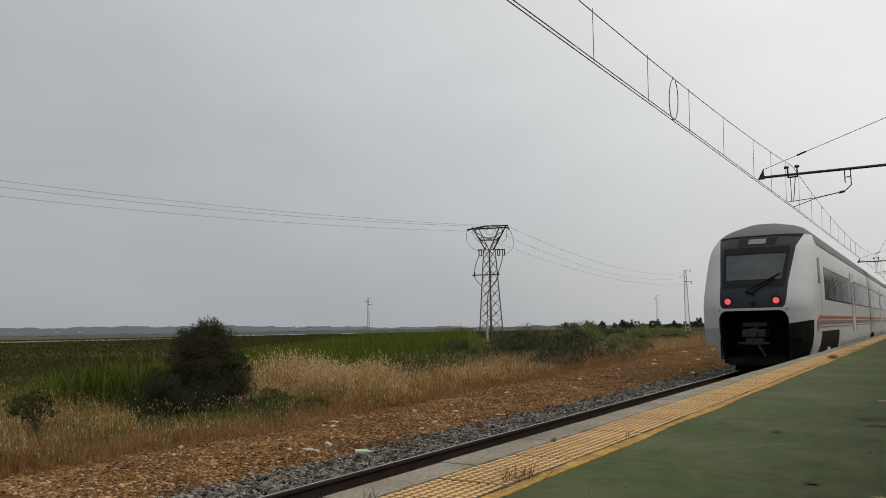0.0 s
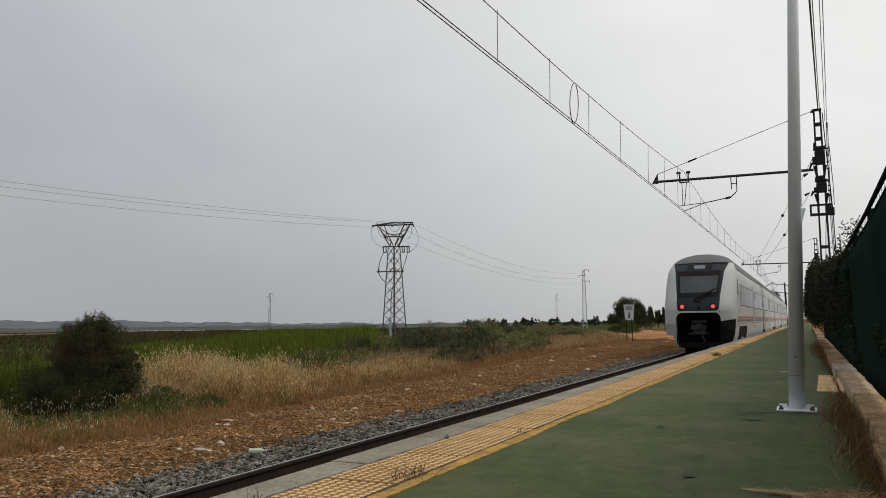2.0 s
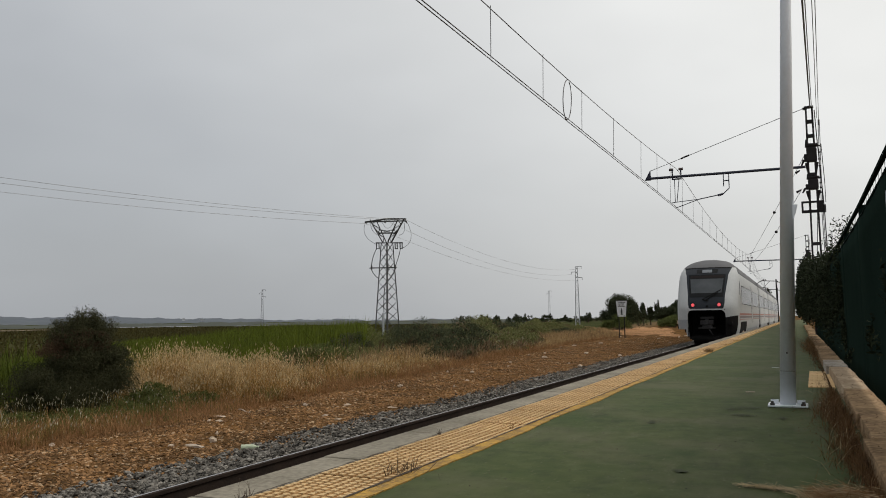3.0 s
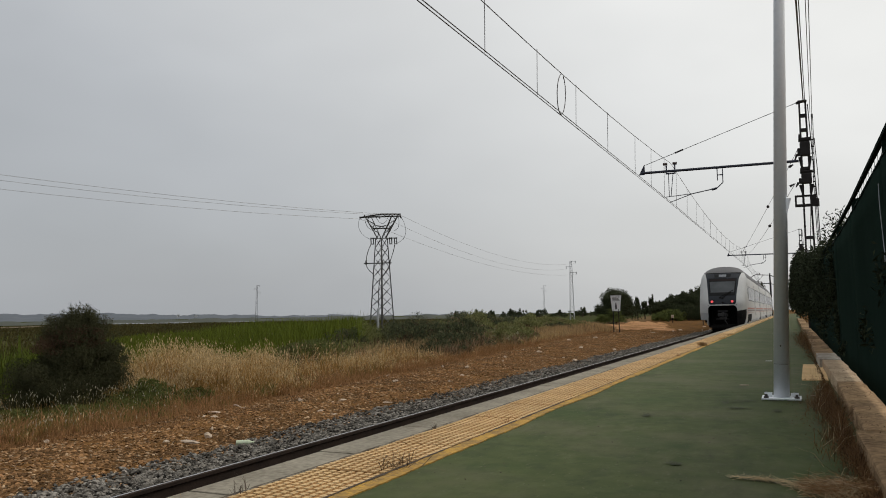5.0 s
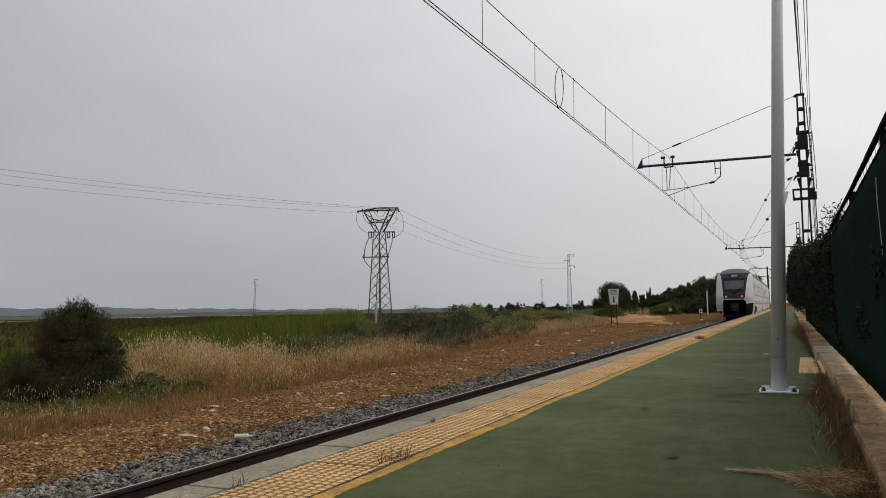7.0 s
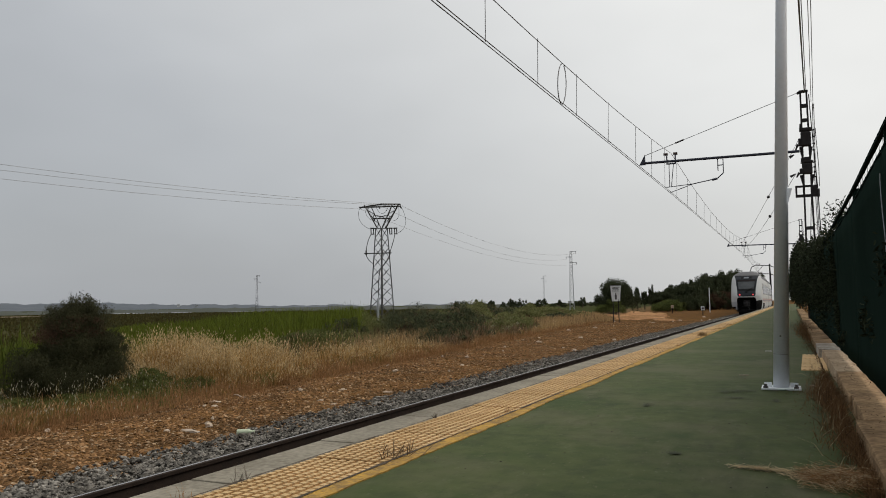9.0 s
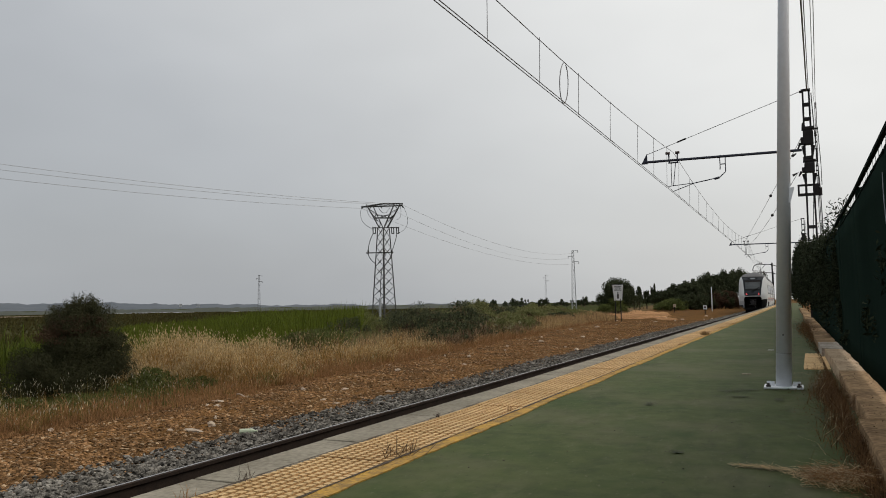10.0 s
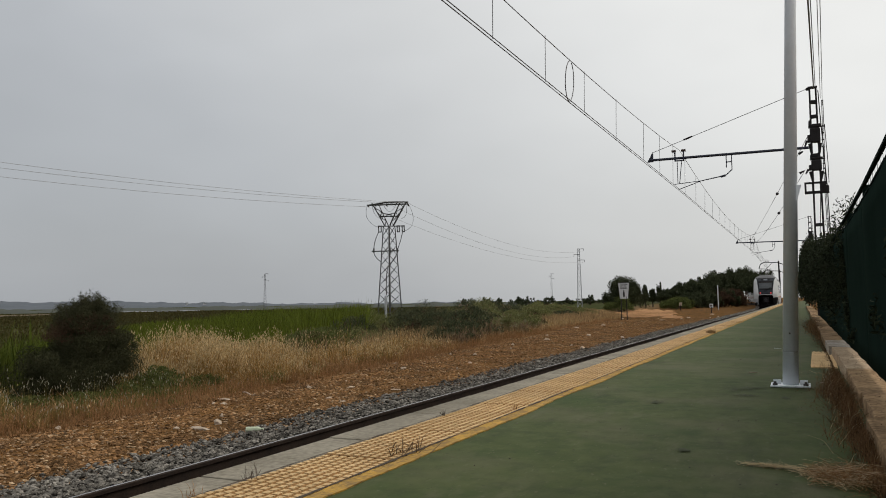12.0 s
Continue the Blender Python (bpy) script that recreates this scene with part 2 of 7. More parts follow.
# ---- mesh helpers ----
def np_mesh(name, verts, faces, materials, smooth=False, index=None):
    """A mesh from arrays of corners and of faces that all have the same number of corners."""
    me = bpy.data.meshes.new(name)
    verts, faces = np.asarray(verts, dtype=np.float32), np.asarray(faces, dtype=np.int32)
    k = faces.shape[1]
    me.vertices.add(len(verts))
    me.vertices.foreach_set("co", verts.ravel())
    me.loops.add(faces.size)
    me.loops.foreach_set("vertex_index", faces.ravel())
    me.polygons.add(len(faces))
    me.polygons.foreach_set("loop_start", np.arange(0, faces.size, k, dtype=np.int32))
    me.polygons.foreach_set("use_smooth", np.full(len(faces), smooth))
    if index is not None:
        me.polygons.foreach_set("material_index", np.asarray(index, dtype=np.int32))
    me.update(calc_edges=True)
    for m in materials if isinstance(materials, (list, tuple)) else [materials]:
        me.materials.append(m)
    return me


def bm_mesh(name, bm, material, smooth=False):
    me = bpy.data.meshes.new(name)
    bmesh.ops.recalc_face_normals(bm, faces=bm.faces)
    bm.to_mesh(me)
    bm.free()
    for m in material if isinstance(material, (list, tuple)) else [material]:
        me.materials.append(m)
    if smooth:
        for p in me.polygons:
            p.use_smooth = len(p.vertices) <= 4          # end caps stay flat
    return me


def part(name, bm, material, parent=None, label="", smooth=False):
    ob = new(name, bm_mesh(name, bm, material, smooth))
    if parent is not None:
        ob.parent = parent
    return tagged(ob, label)


def mpart(name, me, parent=None, label=""):
    ob = new(name, me)
    if parent is not None:
        ob.parent = parent
    return tagged(ob, label)


def box(bm, x0, x1, y0, y1, z0, z1, bevel=0.0):
    r = bmesh.ops.create_cube(bm, size=1, matrix=Matrix.Translation(((x0 + x1) / 2, (y0 + y1) / 2, (z0 + z1) / 2)) @ Matrix.Diagonal((x1 - x0, y1 - y0, z1 - z0, 1)))
    if bevel:
        es = {e for v in r["verts"] for e in v.link_edges}
        bmesh.ops.bevel(bm, geom=list(es), offset=bevel, segments=2, affect="EDGES", profile=0.6)
    return bm


def boxes(*args, bevel=0.0):
    bm = bmesh.new()
    for a in args:
        box(bm, *a, bevel=bevel)
    return bm


def rod(bm, a, b, r0, r1=None, seg=8):
    """A round bar from a to b."""
    a, b = Vector(a), Vector(b)
    d = b - a
    bmesh.ops.create_cone(bm, cap_ends=True, segments=seg, radius1=r0, radius2=r0 if r1 is None else r1, depth=d.length,
                          matrix=Matrix.Translation((a + b) / 2) @ d.to_track_quat("Z", "Y").to_matrix().to_4x4())
    return bm


def rods(*pairs, r=0.02, seg=6):
    bm = bmesh.new()
    for a, b in pairs:
        rod(bm, a, b, r, seg=seg)
    return bm


def wire(name, points, r, material, parent=None, label=""):
    """A round wire through the points, as one mesh."""
    pts = np.array(points, dtype=float)
    tan = np.gradient(pts, axis=0)
    tan /= np.linalg.norm(tan, axis=1)[:, None] + 1e-9
    ref = np.where(np.abs(tan[:, 2:3]) > 0.9, np.array([[1.0, 0, 0]]), np.array([[0, 0, 1.0]]))
    u = np.cross(tan, ref)
    u /= np.linalg.norm(u, axis=1)[:, None] + 1e-9
    v = np.cross(u, tan)
    k = 5
    ang = np.arange(k) * 2 * math.pi / k
    V = (pts[:, None, :] + r * (np.cos(ang)[None, :, None] * u[:, None, :] + np.sin(ang)[None, :, None] * v[:, None, :])).reshape(-1, 3)
    F = []
    for i in range(len(pts) - 1):
        for j in range(k):
            F.append((i * k + j, i * k + (j + 1) % k, (i + 1) * k + (j + 1) % k, (i + 1) * k + j))
    return mpart(name, np_mesh(name, V, F, material, True), parent, label)


def empty(name, x=0, y=0, z=0, rz=0, rx=0, ry=0):
    ob = new(name)
    ob.empty_display_size = 0.2
    ob.matrix_basis = pose(x, y, z, rx, ry, rz)
    return ob


def grid_mesh(name, xs, ys, height, material):
    X, Y = np.meshgrid(xs, ys)
    V = np.stack([X, Y, height(X, Y)], -1).reshape(-1, 3)
    nx, ny = len(xs), len(ys)
    i = np.arange((nx - 1) * (ny - 1))
    a = (i // (nx - 1)) * nx + i % (nx - 1)
    return np_mesh(name, V, np.stack([a, a + 1, a + nx + 1, a + nx], 1), material, True)


def thin(bm, d=0.012):
    """Gives a sheet a back and edges."""
    bm.normal_update()
    front = list(bm.faces)
    rim = [x for x in bm.edges if len(x.link_faces) == 1]
    back = {q: bm.verts.new(q.co - q.normal * d) for q in list(bm.verts)}
    for x in rim:
        p, q = x.verts
        bm.faces.new((p, q, back[q], back[p]))
    for f in front:
        bm.faces.new([back[q] for q in reversed(f.verts)])
    return bm


# ---- plan ----
RAIL_Z = -0.68      # rail head
TRACK_X = -4.15     # middle of the track
EDGE_X = -2.40      # platform edge
GAUGE = 1.668
BEND_Y, BEND_R = 115.0, 660.0
rng = np.random.default_rng(7)


def track(s):
    """Place and heading of the track's middle s metres along: straight beside the platform, then a gentle left bend."""
    if s <= BEND_Y:
        return TRACK_X, s, 0.0
    a = (s - BEND_Y) / BEND_R
    return TRACK_X - BEND_R * (1 - math.cos(a)), BEND_Y + BEND_R * math.sin(a), a


def bend(Y):
    """How far the track has bent to the left at Y."""
    d = np.maximum(np.asarray(Y, dtype=float) - BEND_Y, 0)
    return np.where(d < 300, d * d / (2 * BEND_R), 300 * 300 / (2 * BEND_R) + (d - 300) * 300 / BEND_R)


def wob(X, Y, k, seed):
    """Smooth uneven ground from a few waves."""
    r = np.random.default_rng(seed)
    out = np.zeros_like(X, dtype=float)
    for i in range(7):
        a, w = r.uniform(0, 6.28), k * (1 + 0.9 * i)
        out += np.sin((X * math.cos(a) + Y * math.sin(a)) * w + r.uniform(0, 6.28)) / (1 + i)
    return out / 2.2


def verge(Y):
    """Where the bare dirt ends and the grass begins."""
    Y = np.asarray(Y, dtype=float)
    return np.interp(Y, [-40, 7, 12, 16, 24, 33, 48, 67, 76, 86, 100, 400], [-9.1, -9.15, -9.4, -9.9, -10.8, -11.9, -13.6, -14.6, -15.6, -19.5, -32, -70]) - bend(Y)


def ground_z(X, Y):
    X, Y = np.asarray(X, dtype=float), np.asarray(Y, dtype=float)
    e = X - verge(Y)                # negative beyond the verge
    base = -0.93 + 0.02 * wob(X, Y, 1.3, 3)
    far = np.interp(-e, [0, 1.5, 4, 8, 16, 60], [0, -0.06, -0.2, -0.5, -0.9, -1.05])
    high = np.interp(Y, [50, 90], [1.0, 0.45])
    z = base + far * high + 0.06 * wob(X, Y, 0.5, 4) * np.clip(-e / 3, 0, 1)
    rel = X + bend(Y)
    bed = np.interp(rel, [-7.0, -6.35, -5.55, -2.0], [0, 0.0, 0.07, 0.07])
    z = z + bed
    right = np.clip((rel + 1.9) / 1.0, 0, 1)
    side = np.clip((rel - 0.3) / 0.4, 0, 1) * np.where(Y < 150, 1.0, 0.0)    # level with the platform behind the fence
    return z * (1 - right) + right * (-0.95 + 0.9 * side + 0.03 * wob(X, Y, 0.6, 9))

# ---- ground ----
def build_ground():
    xs = np.unique(np.concatenate([-np.geomspace(14, 4000, 60), np.arange(-14, 2, 0.22), np.geomspace(2, 2500, 30)]))
    ys = np.unique(np.concatenate([-np.geomspace(4, 600, 20), np.arange(-4, 45, 0.35), np.geomspace(45, 4500, 80)]))
    me = grid_mesh("ground", xs, ys, ground_z, [MARSH])
    ob = new("ground", me)
    tagged(ob, "reddish dirt verge running out into a flat green marsh", "ground", kind="structure")
    return ob


def ground_material():
    """Bare red dirt near the track, straw and olive soil under the grass, green marsh beyond."""
    m = mat("ground_soil", (0.175, 0.088, 0.029), (0.062, 0.037, 0.018), 0.95, scale=0.9, fine=16, mix=0.8, bump=0.9, depth=0.04)
    nt = m.node_tree
    n, link = nt.nodes.new, nt.links.new
    b = nt.nodes["Principled BSDF"]
    old = b.inputs["Base Color"].links[0].from_socket
    geo = n("ShaderNodeNewGeometry")
    sep = n("ShaderNodeSeparateXYZ")
    link(geo.outputs["Position"], sep.inputs[0])
    wobble = n("ShaderNodeTexNoise")
    wobble.inputs["Scale"].default_value = 0.35
    link(geo.outputs["Position"], wobble.inputs["Vector"])
    # distance to the left of the dirt verge, which drifts away from the track further on
    slant = n("ShaderNodeMath")
    slant.operation = "MULTIPLY_ADD"
    link(sep.outputs["Y"], slant.inputs[0])
    slant.inputs[1].default_value = 0.105
    link(sep.outputs["X"], slant.inputs[2])
    jit = n("ShaderNodeMath")
    jit.operation = "MULTIPLY_ADD"
    link(wobble.outputs["Fac"], jit.inputs[0])
    jit.inputs[1].default_value = 2.0
    link(slant.outputs[0], jit.inputs[2])
    r1 = n("ShaderNodeMapRange")
    r1.inputs["From Min"].default_value, r1.inputs["From Max"].default_value = -7.6, -9.2
    link(jit.outputs[0], r1.inputs["Value"])
    r2 = n("ShaderNodeMapRange")
    r2.inputs["From Min"].default_value, r2.inputs["From Max"].default_value = -13, -19
    link(jit.outputs[0], r2.inputs["Value"])
    patch = n("ShaderNodeTexNoise")
    patch.inputs["Scale"].default_value, patch.inputs["Detail"].default_value = 0.03, 6
    link(geo.outputs["Position"], patch.inputs["Vector"])
    marsh = n("ShaderNodeMix")
    marsh.data_type = "RGBA"
    marsh.inputs[6].default_value, marsh.inputs[7].default_value = (0.036, 0.047, 0.014, 1), (0.056, 0.052, 0.021, 1)
    pr = n("ShaderNodeMapRange")
    pr.inputs["From Min"].default_value, pr.inputs["From Max"].default_value = 0.42, 0.62
    link(patch.outputs["Fac"], pr.inputs["Value"])
    link(pr.outputs["Result"], marsh.inputs[0])
    m1, m2 = n("ShaderNodeMix"), n("ShaderNodeMix")
    m1.data_type = m2.data_type = "RGBA"
    link(r1.outputs["Result"], m1.inputs[0])
    link(old, m1.inputs[6])
    m1.inputs[7].default_value = (0.13, 0.085, 0.042, 1)
    link(r2.outputs["Result"], m2.inputs[0])
    link(m1.outputs[2], m2.inputs[6])
    link(marsh.outputs[2], m2.inputs[7])
    link(m2.outputs[2], b.inputs["Base Color"])
    return m


MARSH = ground_material()
MARSH.node_tree.nodes["Principled BSDF"].inputs["IOR"].default_value = 1.06
build_ground()


# ---- track ----
def sweep(name, profile, svals, dx, dz, material, index=None):
    """A bar of the given section (x, z) along the track, dx from its middle."""
    V, k = [], len(profile)
    for s in svals:
        x, y, a = track(s)
        for px_, pz in profile:
            o = dx + px_
            V.append((x + o * math.cos(a), y + o * math.sin(a), dz + pz))
    F, I = [], []
    for i in range(len(svals) - 1):
        for j in range(k):
            F.append((i * k + j, i * k + (j + 1) % k, (i + 1) * k + (j + 1) % k, (i + 1) * k + j))
            I.append(0 if index is None else index[j])
    return np_mesh(name, V, F, material, False, I)


SPAN = [-30.0, 0.0, 20.0, 50.0, 80.0, *[100.0 + 10 * i for i in range(30)]]
RAIL_SECTION = [(-0.07, -0.172), (0.07, -0.172), (0.07, -0.158), (0.015, -0.14), (0.012, -0.05), (0.036, -0.036), (0.036, -0.008), (0.024, -0.002), (0.018, 0.0),
                (-0.006, 0.0), (-0.024, -0.002), (-0.036, -0.008), (-0.036, -0.036), (-0.012, -0.05), (-0.015, -0.14), (-0.07, -0.158)]
RAIL_FACES = [0, 0, 0, 0, 0, 0, 0, 0, 1, 0, 0, 0, 0, 0, 0, 0]
rail_track = empty("railway_track", TRACK_X, 0, RAIL_Z)
tagged(rail_track, "single broad gauge railway track with rusty rails and polished heads", "railway track", kind="structure")
for side in (-1, 1):
    ob = mpart("rail", sweep("rail", RAIL_SECTION, SPAN, side * (GAUGE / 2 + 0.036), RAIL_Z, [RAIL, RAILTOP], RAIL_FACES), rail_track)
    ob.matrix_parent_inverse = Matrix.Translation((-TRACK_X, 0, -RAIL_Z))
sleeper_mesh = bm_mesh("sleeper", boxes((-1.3, 1.3, -0.13, 0.13, -0.36, -0.176), bevel=0.02), SLEEPER)
for i in range(280):
    x, y, a = track(-10 + i * 0.6)
    ob = mpart("sleeper", sleeper_mesh, rail_track)
    ob.matrix_basis = pose(x - TRACK_X, y, 0.0, 0, 0, math.degrees(a))


def stone_soup(pos, size, seed, squash=0.75):
    """Many small angular stones as one mesh: squashed, turned, uneven octahedra with cut tips."""
    r = np.random.default_rng(seed)
    base = np.array([(1, 0, 0), (-1, 0, 0), (0, 1, 0), (0, -1, 0), (0, 0, 1), (0, 0, -1), (.62, .62, .5), (-.62, .6, .5), (.6, -.62, .5), (-.62, -.62, .5)], dtype=float)
    F = np.array([(4, 6, 7), (4, 7, 9), (4, 9, 8), (4, 8, 6), (6, 0, 2), (6, 2, 7), (7, 2, 1), (7, 1, 9), (9, 1, 3), (9, 3, 8), (8, 3, 0), (8, 0, 6),
                  (5, 2, 0), (5, 1, 2), (5, 3, 1), (5, 0, 3)])
    n = len(pos)
    sc = np.asarray(size)[:, None] * r.uniform(0.6, 1.25, (n, 3)) * np.array([1, 1, squash])
    V = base[None] * r.uniform(0.75, 1.2, (n, 10, 1)) * sc[:, None, :]
    a, t = r.uniform(0, 6.28, n), r.uniform(-0.5, 0.5, n)
    ca, sa, ct, st = np.cos(a), np.sin(a), np.cos(t), np.sin(t)
    y, z = V[..., 1] * ct[:, None] - V[..., 2] * st[:, None], V[..., 1] * st[:, None] + V[..., 2] * ct[:, None]
    x = V[..., 0]
    V = np.stack([x * ca[:, None] - y * sa[:, None], x * sa[:, None] + y * ca[:, None], z], -1) + np.asarray(pos)[:, None, :]
    return V.reshape(-1, 3), (F[None] + (np.arange(n) * 10)[:, None, None]).reshape(-1, 3)


def build_ballast():
    r = np.random.default_rng(11)
    # dense near the camera, thinner further on
    n = 52000
    y = 3.5 + 60 * r.random(n) ** 1.7
    x = r.uniform(-6.65, -5.05, n) - np.abs(r.normal(0, 0.12, n))
    keep = np.abs(x + 5.02) > 0.13
    x, y = x[keep], y[keep]
    pos = np.stack([x, y, ground_z(x, y) + r.uniform(-0.03, 0.035, len(x))], 1)
    V, F = stone_soup(pos, 0.013 + 0.030 * r.random(len(x)) ** 1.6, 12)
    tagged(new("ballast", np_mesh("ballast", V, F, BALLAST)), "grey crushed stone ballast along the track", "ballast", kind="stuff")
    # coarse continuation
    y = 63 + 110 * r.random(6000)
    x = r.uniform(-6.5, -4.9, 6000) - bend(y)
    pos = np.stack([x, y, ground_z(x, y) + 0.01], 1)
    V, F = stone_soup(pos, r.uniform(0.04, 0.08, len(x)), 13)
    tagged(new("ballast", np_mesh("ballast", V, F, BALLAST)), "grey crushed stone ballast along the far track", "ballast", kind="stuff")
    # clods and small stones on the dirt
    n = 95000
    y = 4.5 + 65 * r.random(n) ** 1.6
    v = verge(y)
    x = v - 0.5 + (-6.3 - v + 0.7) * r.random(n)
    pos = np.stack([x, y, ground_z(x, y)], 1)
    V, F = stone_soup(pos, 0.007 + 0.036 * r.random(n) ** 3.4, 14, 0.55)
    tagged(new("dirt_clods", np_mesh("dirt_clods", V, F, RUBBLE)), "reddish clods and gravel on the dirt verge", "gravel", kind="stuff")
    # pale chips among the clods
    n = 15000
    y = 4.5 + 60 * r.random(n) ** 1.6
    v = verge(y)
    x = v - 0.2 + (-6.0 - v) * r.random(n)
    V, F = stone_soup(np.stack([x, y, ground_z(x, y) + 0.008], 1), 0.005 + 0.028 * r.random(n) ** 4, 17, 0.5)
    tagged(new("stone_chips", np_mesh("stone_chips", V, F, CHIPS)), "pale sandy stone chips among the dirt", "gravel", kind="stuff")


CHIPS = mat("stone_chips", (0.42, 0.30, 0.18), (0.27, 0.17, 0.09), 0.95, scale=4, fine=30, mix=0.6, bump=0.3, spread=0.35, island=True)
build_ballast()


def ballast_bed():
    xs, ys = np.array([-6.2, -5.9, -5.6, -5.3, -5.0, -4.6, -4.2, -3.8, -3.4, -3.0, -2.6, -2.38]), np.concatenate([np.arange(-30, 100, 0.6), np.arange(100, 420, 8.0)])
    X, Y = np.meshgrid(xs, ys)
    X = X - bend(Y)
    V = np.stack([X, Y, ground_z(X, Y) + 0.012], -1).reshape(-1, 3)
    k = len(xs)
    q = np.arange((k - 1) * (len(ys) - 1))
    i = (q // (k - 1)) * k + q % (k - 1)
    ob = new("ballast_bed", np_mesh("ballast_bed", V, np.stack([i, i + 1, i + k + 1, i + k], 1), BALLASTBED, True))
    tagged(ob, "near-black bed under the track ballast, shade between stones painted in", "ballast", kind="structure")
    r = np.random.default_rng(15)
    n = 12000
    y = -6 + 60 * r.random(n) ** 1.3
    x = r.uniform(-4.85, -2.5, n)
    x2, y2 = r.uniform(-6.5, -5.1, 2500), r.uniform(-8, 3.6, 2500)
    x, y = np.concatenate([x, x2]), np.concatenate([y, y2])
    V, F = stone_soup(np.stack([x, y, ground_z(x, y) + r.uniform(-0.01, 0.012, len(x))], 1), r.uniform(0.02, 0.04, len(x)), 16)
    tagged(new("ballast", np_mesh("ballast", V, F, BALLAST)), "grey crushed stone ballast between the rails", "ballast", kind="stuff")


ballast_bed()


# ---- platform ----
JOINT = mat("joint_dirt", (0.085, 0.055, 0.03), (0.04, 0.028, 0.018), 0.95, scale=8, fine=60, mix=0.6)


def build_platform():
    y0, y1 = -30.0, 150.0
    slab = boxes((-1.70, 0.64, y0, y1, -1.2, -0.004))
    ob = part("platform", slab, GREEN)
    tagged(ob, "long platform with worn green painted surface", "platform", kind="structure")
    face = part("platform_edge", boxes((EDGE_X + 0.03, -1.70, y0, y1, -1.2, -0.085)), CONCRETE)
    tagged(face, "grey concrete platform edge wall under the coping", "platform edge", kind="structure")
    # hand-painted line: both edges waver
    r = np.random.default_rng(2)
    ys = np.concatenate([np.arange(y0, 30, 0.06), np.arange(30, y1, 0.5)])
    left = -1.752 + 0.004 * r.normal(0, 1, len(ys))
    right = -1.668 + 0.016 * wob(ys, ys * 0, 2.3, 41) + 0.006 * wob(ys, ys * 0, 17.0, 42) + 0.003 * r.normal(0, 1, len(ys))
    V = np.concatenate([np.stack([left, ys, np.full(len(ys), 0.002)], 1), np.stack([right, ys, np.full(len(ys), 0.002)], 1), np.stack([right, ys, np.full(len(ys), -0.02)], 1), np.stack([left, ys, np.full(len(ys), -0.07)], 1)])
    k = len(ys)
    q = np.arange(k - 1)
    F = np.concatenate([np.stack([q + i * k, q + (i + 1) % 4 * k, q + (i + 1) % 4 * k + 1, q + i * k + 1], 1) for i in (0, 1, 3)])
    paint = new("yellow_line", np_mesh("yellow_line", V, F, YELLOW))
    tagged(paint, "worn yellow painted safety line on the platform", "line", kind="structure")
    # coping blocks with open joints
    coping = empty("platform_coping", EDGE_X, 0, 0)
    tagged(coping, "row of weathered grey concrete coping blocks at the platform edge", "coping", kind="structure")
    r = random.Random(3)
    block = bm_mesh("coping_block", boxes((0, 0.252, 0.006, 0.994, -0.08, 0.0), bevel=0.008), CONCRETE)
    for i in range(180):
        ob = mpart("coping_block", block, coping)
        ob.matrix_basis = pose(r.uniform(-0.004, 0.004), -30 + i * 1.0 + 0.62, r.uniform(-0.006, 0.003), 0, r.uniform(-0.3, 0.3), 0)
    # tactile tiles, each with its raised bars; the base is coloured darker for dirt and shade
    strip = empty("tactile_strip", -2.145, 0, 0)
    tagged(strip, "yellow tactile paving tiles with raised bars along the edge", "tactile paving", kind="structure")
    bm = bmesh.new()
    box(bm, 0.002, 0.390, 0.002, 0.398, -0.06, 0.0)
    near = bm.copy()
    for i in range(8):
        for j in range(8):
            old = set(near.faces)
            x, y = 0.025 + i * 0.049, 0.009 + j * 0.0495
            box(near, x - 0.014, x + 0.014, y, y + 0.035, 0.0, 0.005)
            for f in set(near.faces) - old:
                f.material_index = 1
    tile_near = bm_mesh("tile", near, [TILEGAP, TACTILE])
    for i in range(7):
        x = 0.0295 + i * 0.0555
        old = set(bm.faces)
        box(bm, x - 0.016, x + 0.016, 0.004, 0.396, 0.0, 0.006)
        for f in set(bm.faces) - old:
            f.material_index = 1
    tile_far = bm_mesh("tile", bm, [TILEGAP, TACTILE])
    for i in range(300):
        ob = mpart("tile", tile_near if i < 75 else tile_far, strip)
        ob.matrix_basis = pose(0, -4 + i * 0.4, r.uniform(-0.003, 0.002), r.uniform(-0.2, 0.2), r.uniform(-0.3, 0.3))
    rest = part("tile_row", boxes((0.002, 0.392, 116, 150, -0.06, 0.0), (0.002, 0.392, -30, -4.002, -0.06, 0.0)), TACTILE, strip)
    tagged(rest, kind="stuff")
    # dirt-filled joints on both sides of the tiles, of uneven width
    g = np.random.default_rng(4)
    for name, x0, w, seed in (("paving_joint", -2.1465, 0.0045, 43), ("paving_joint", -1.7525, 0.007, 44)):
        wide = w * np.clip(1 + 0.9 * wob(ys, ys * 0, 3.1, seed) + 0.5 * g.normal(0, 1, len(ys)), 0.15, 2.6)
        V = np.concatenate([np.stack([x0 - wide, ys, np.full(k, 0.0045)], 1), np.stack([x0 + wide, ys, np.full(k, 0.0045)], 1)])
        F = np.stack([q, q + k, q + k + 1, q + 1], 1)
        tagged(new(name, np_mesh(name, V, F, JOINT)), "dark dirt-filled joint beside the tactile tiles", "joint", kind="structure")


build_platform()


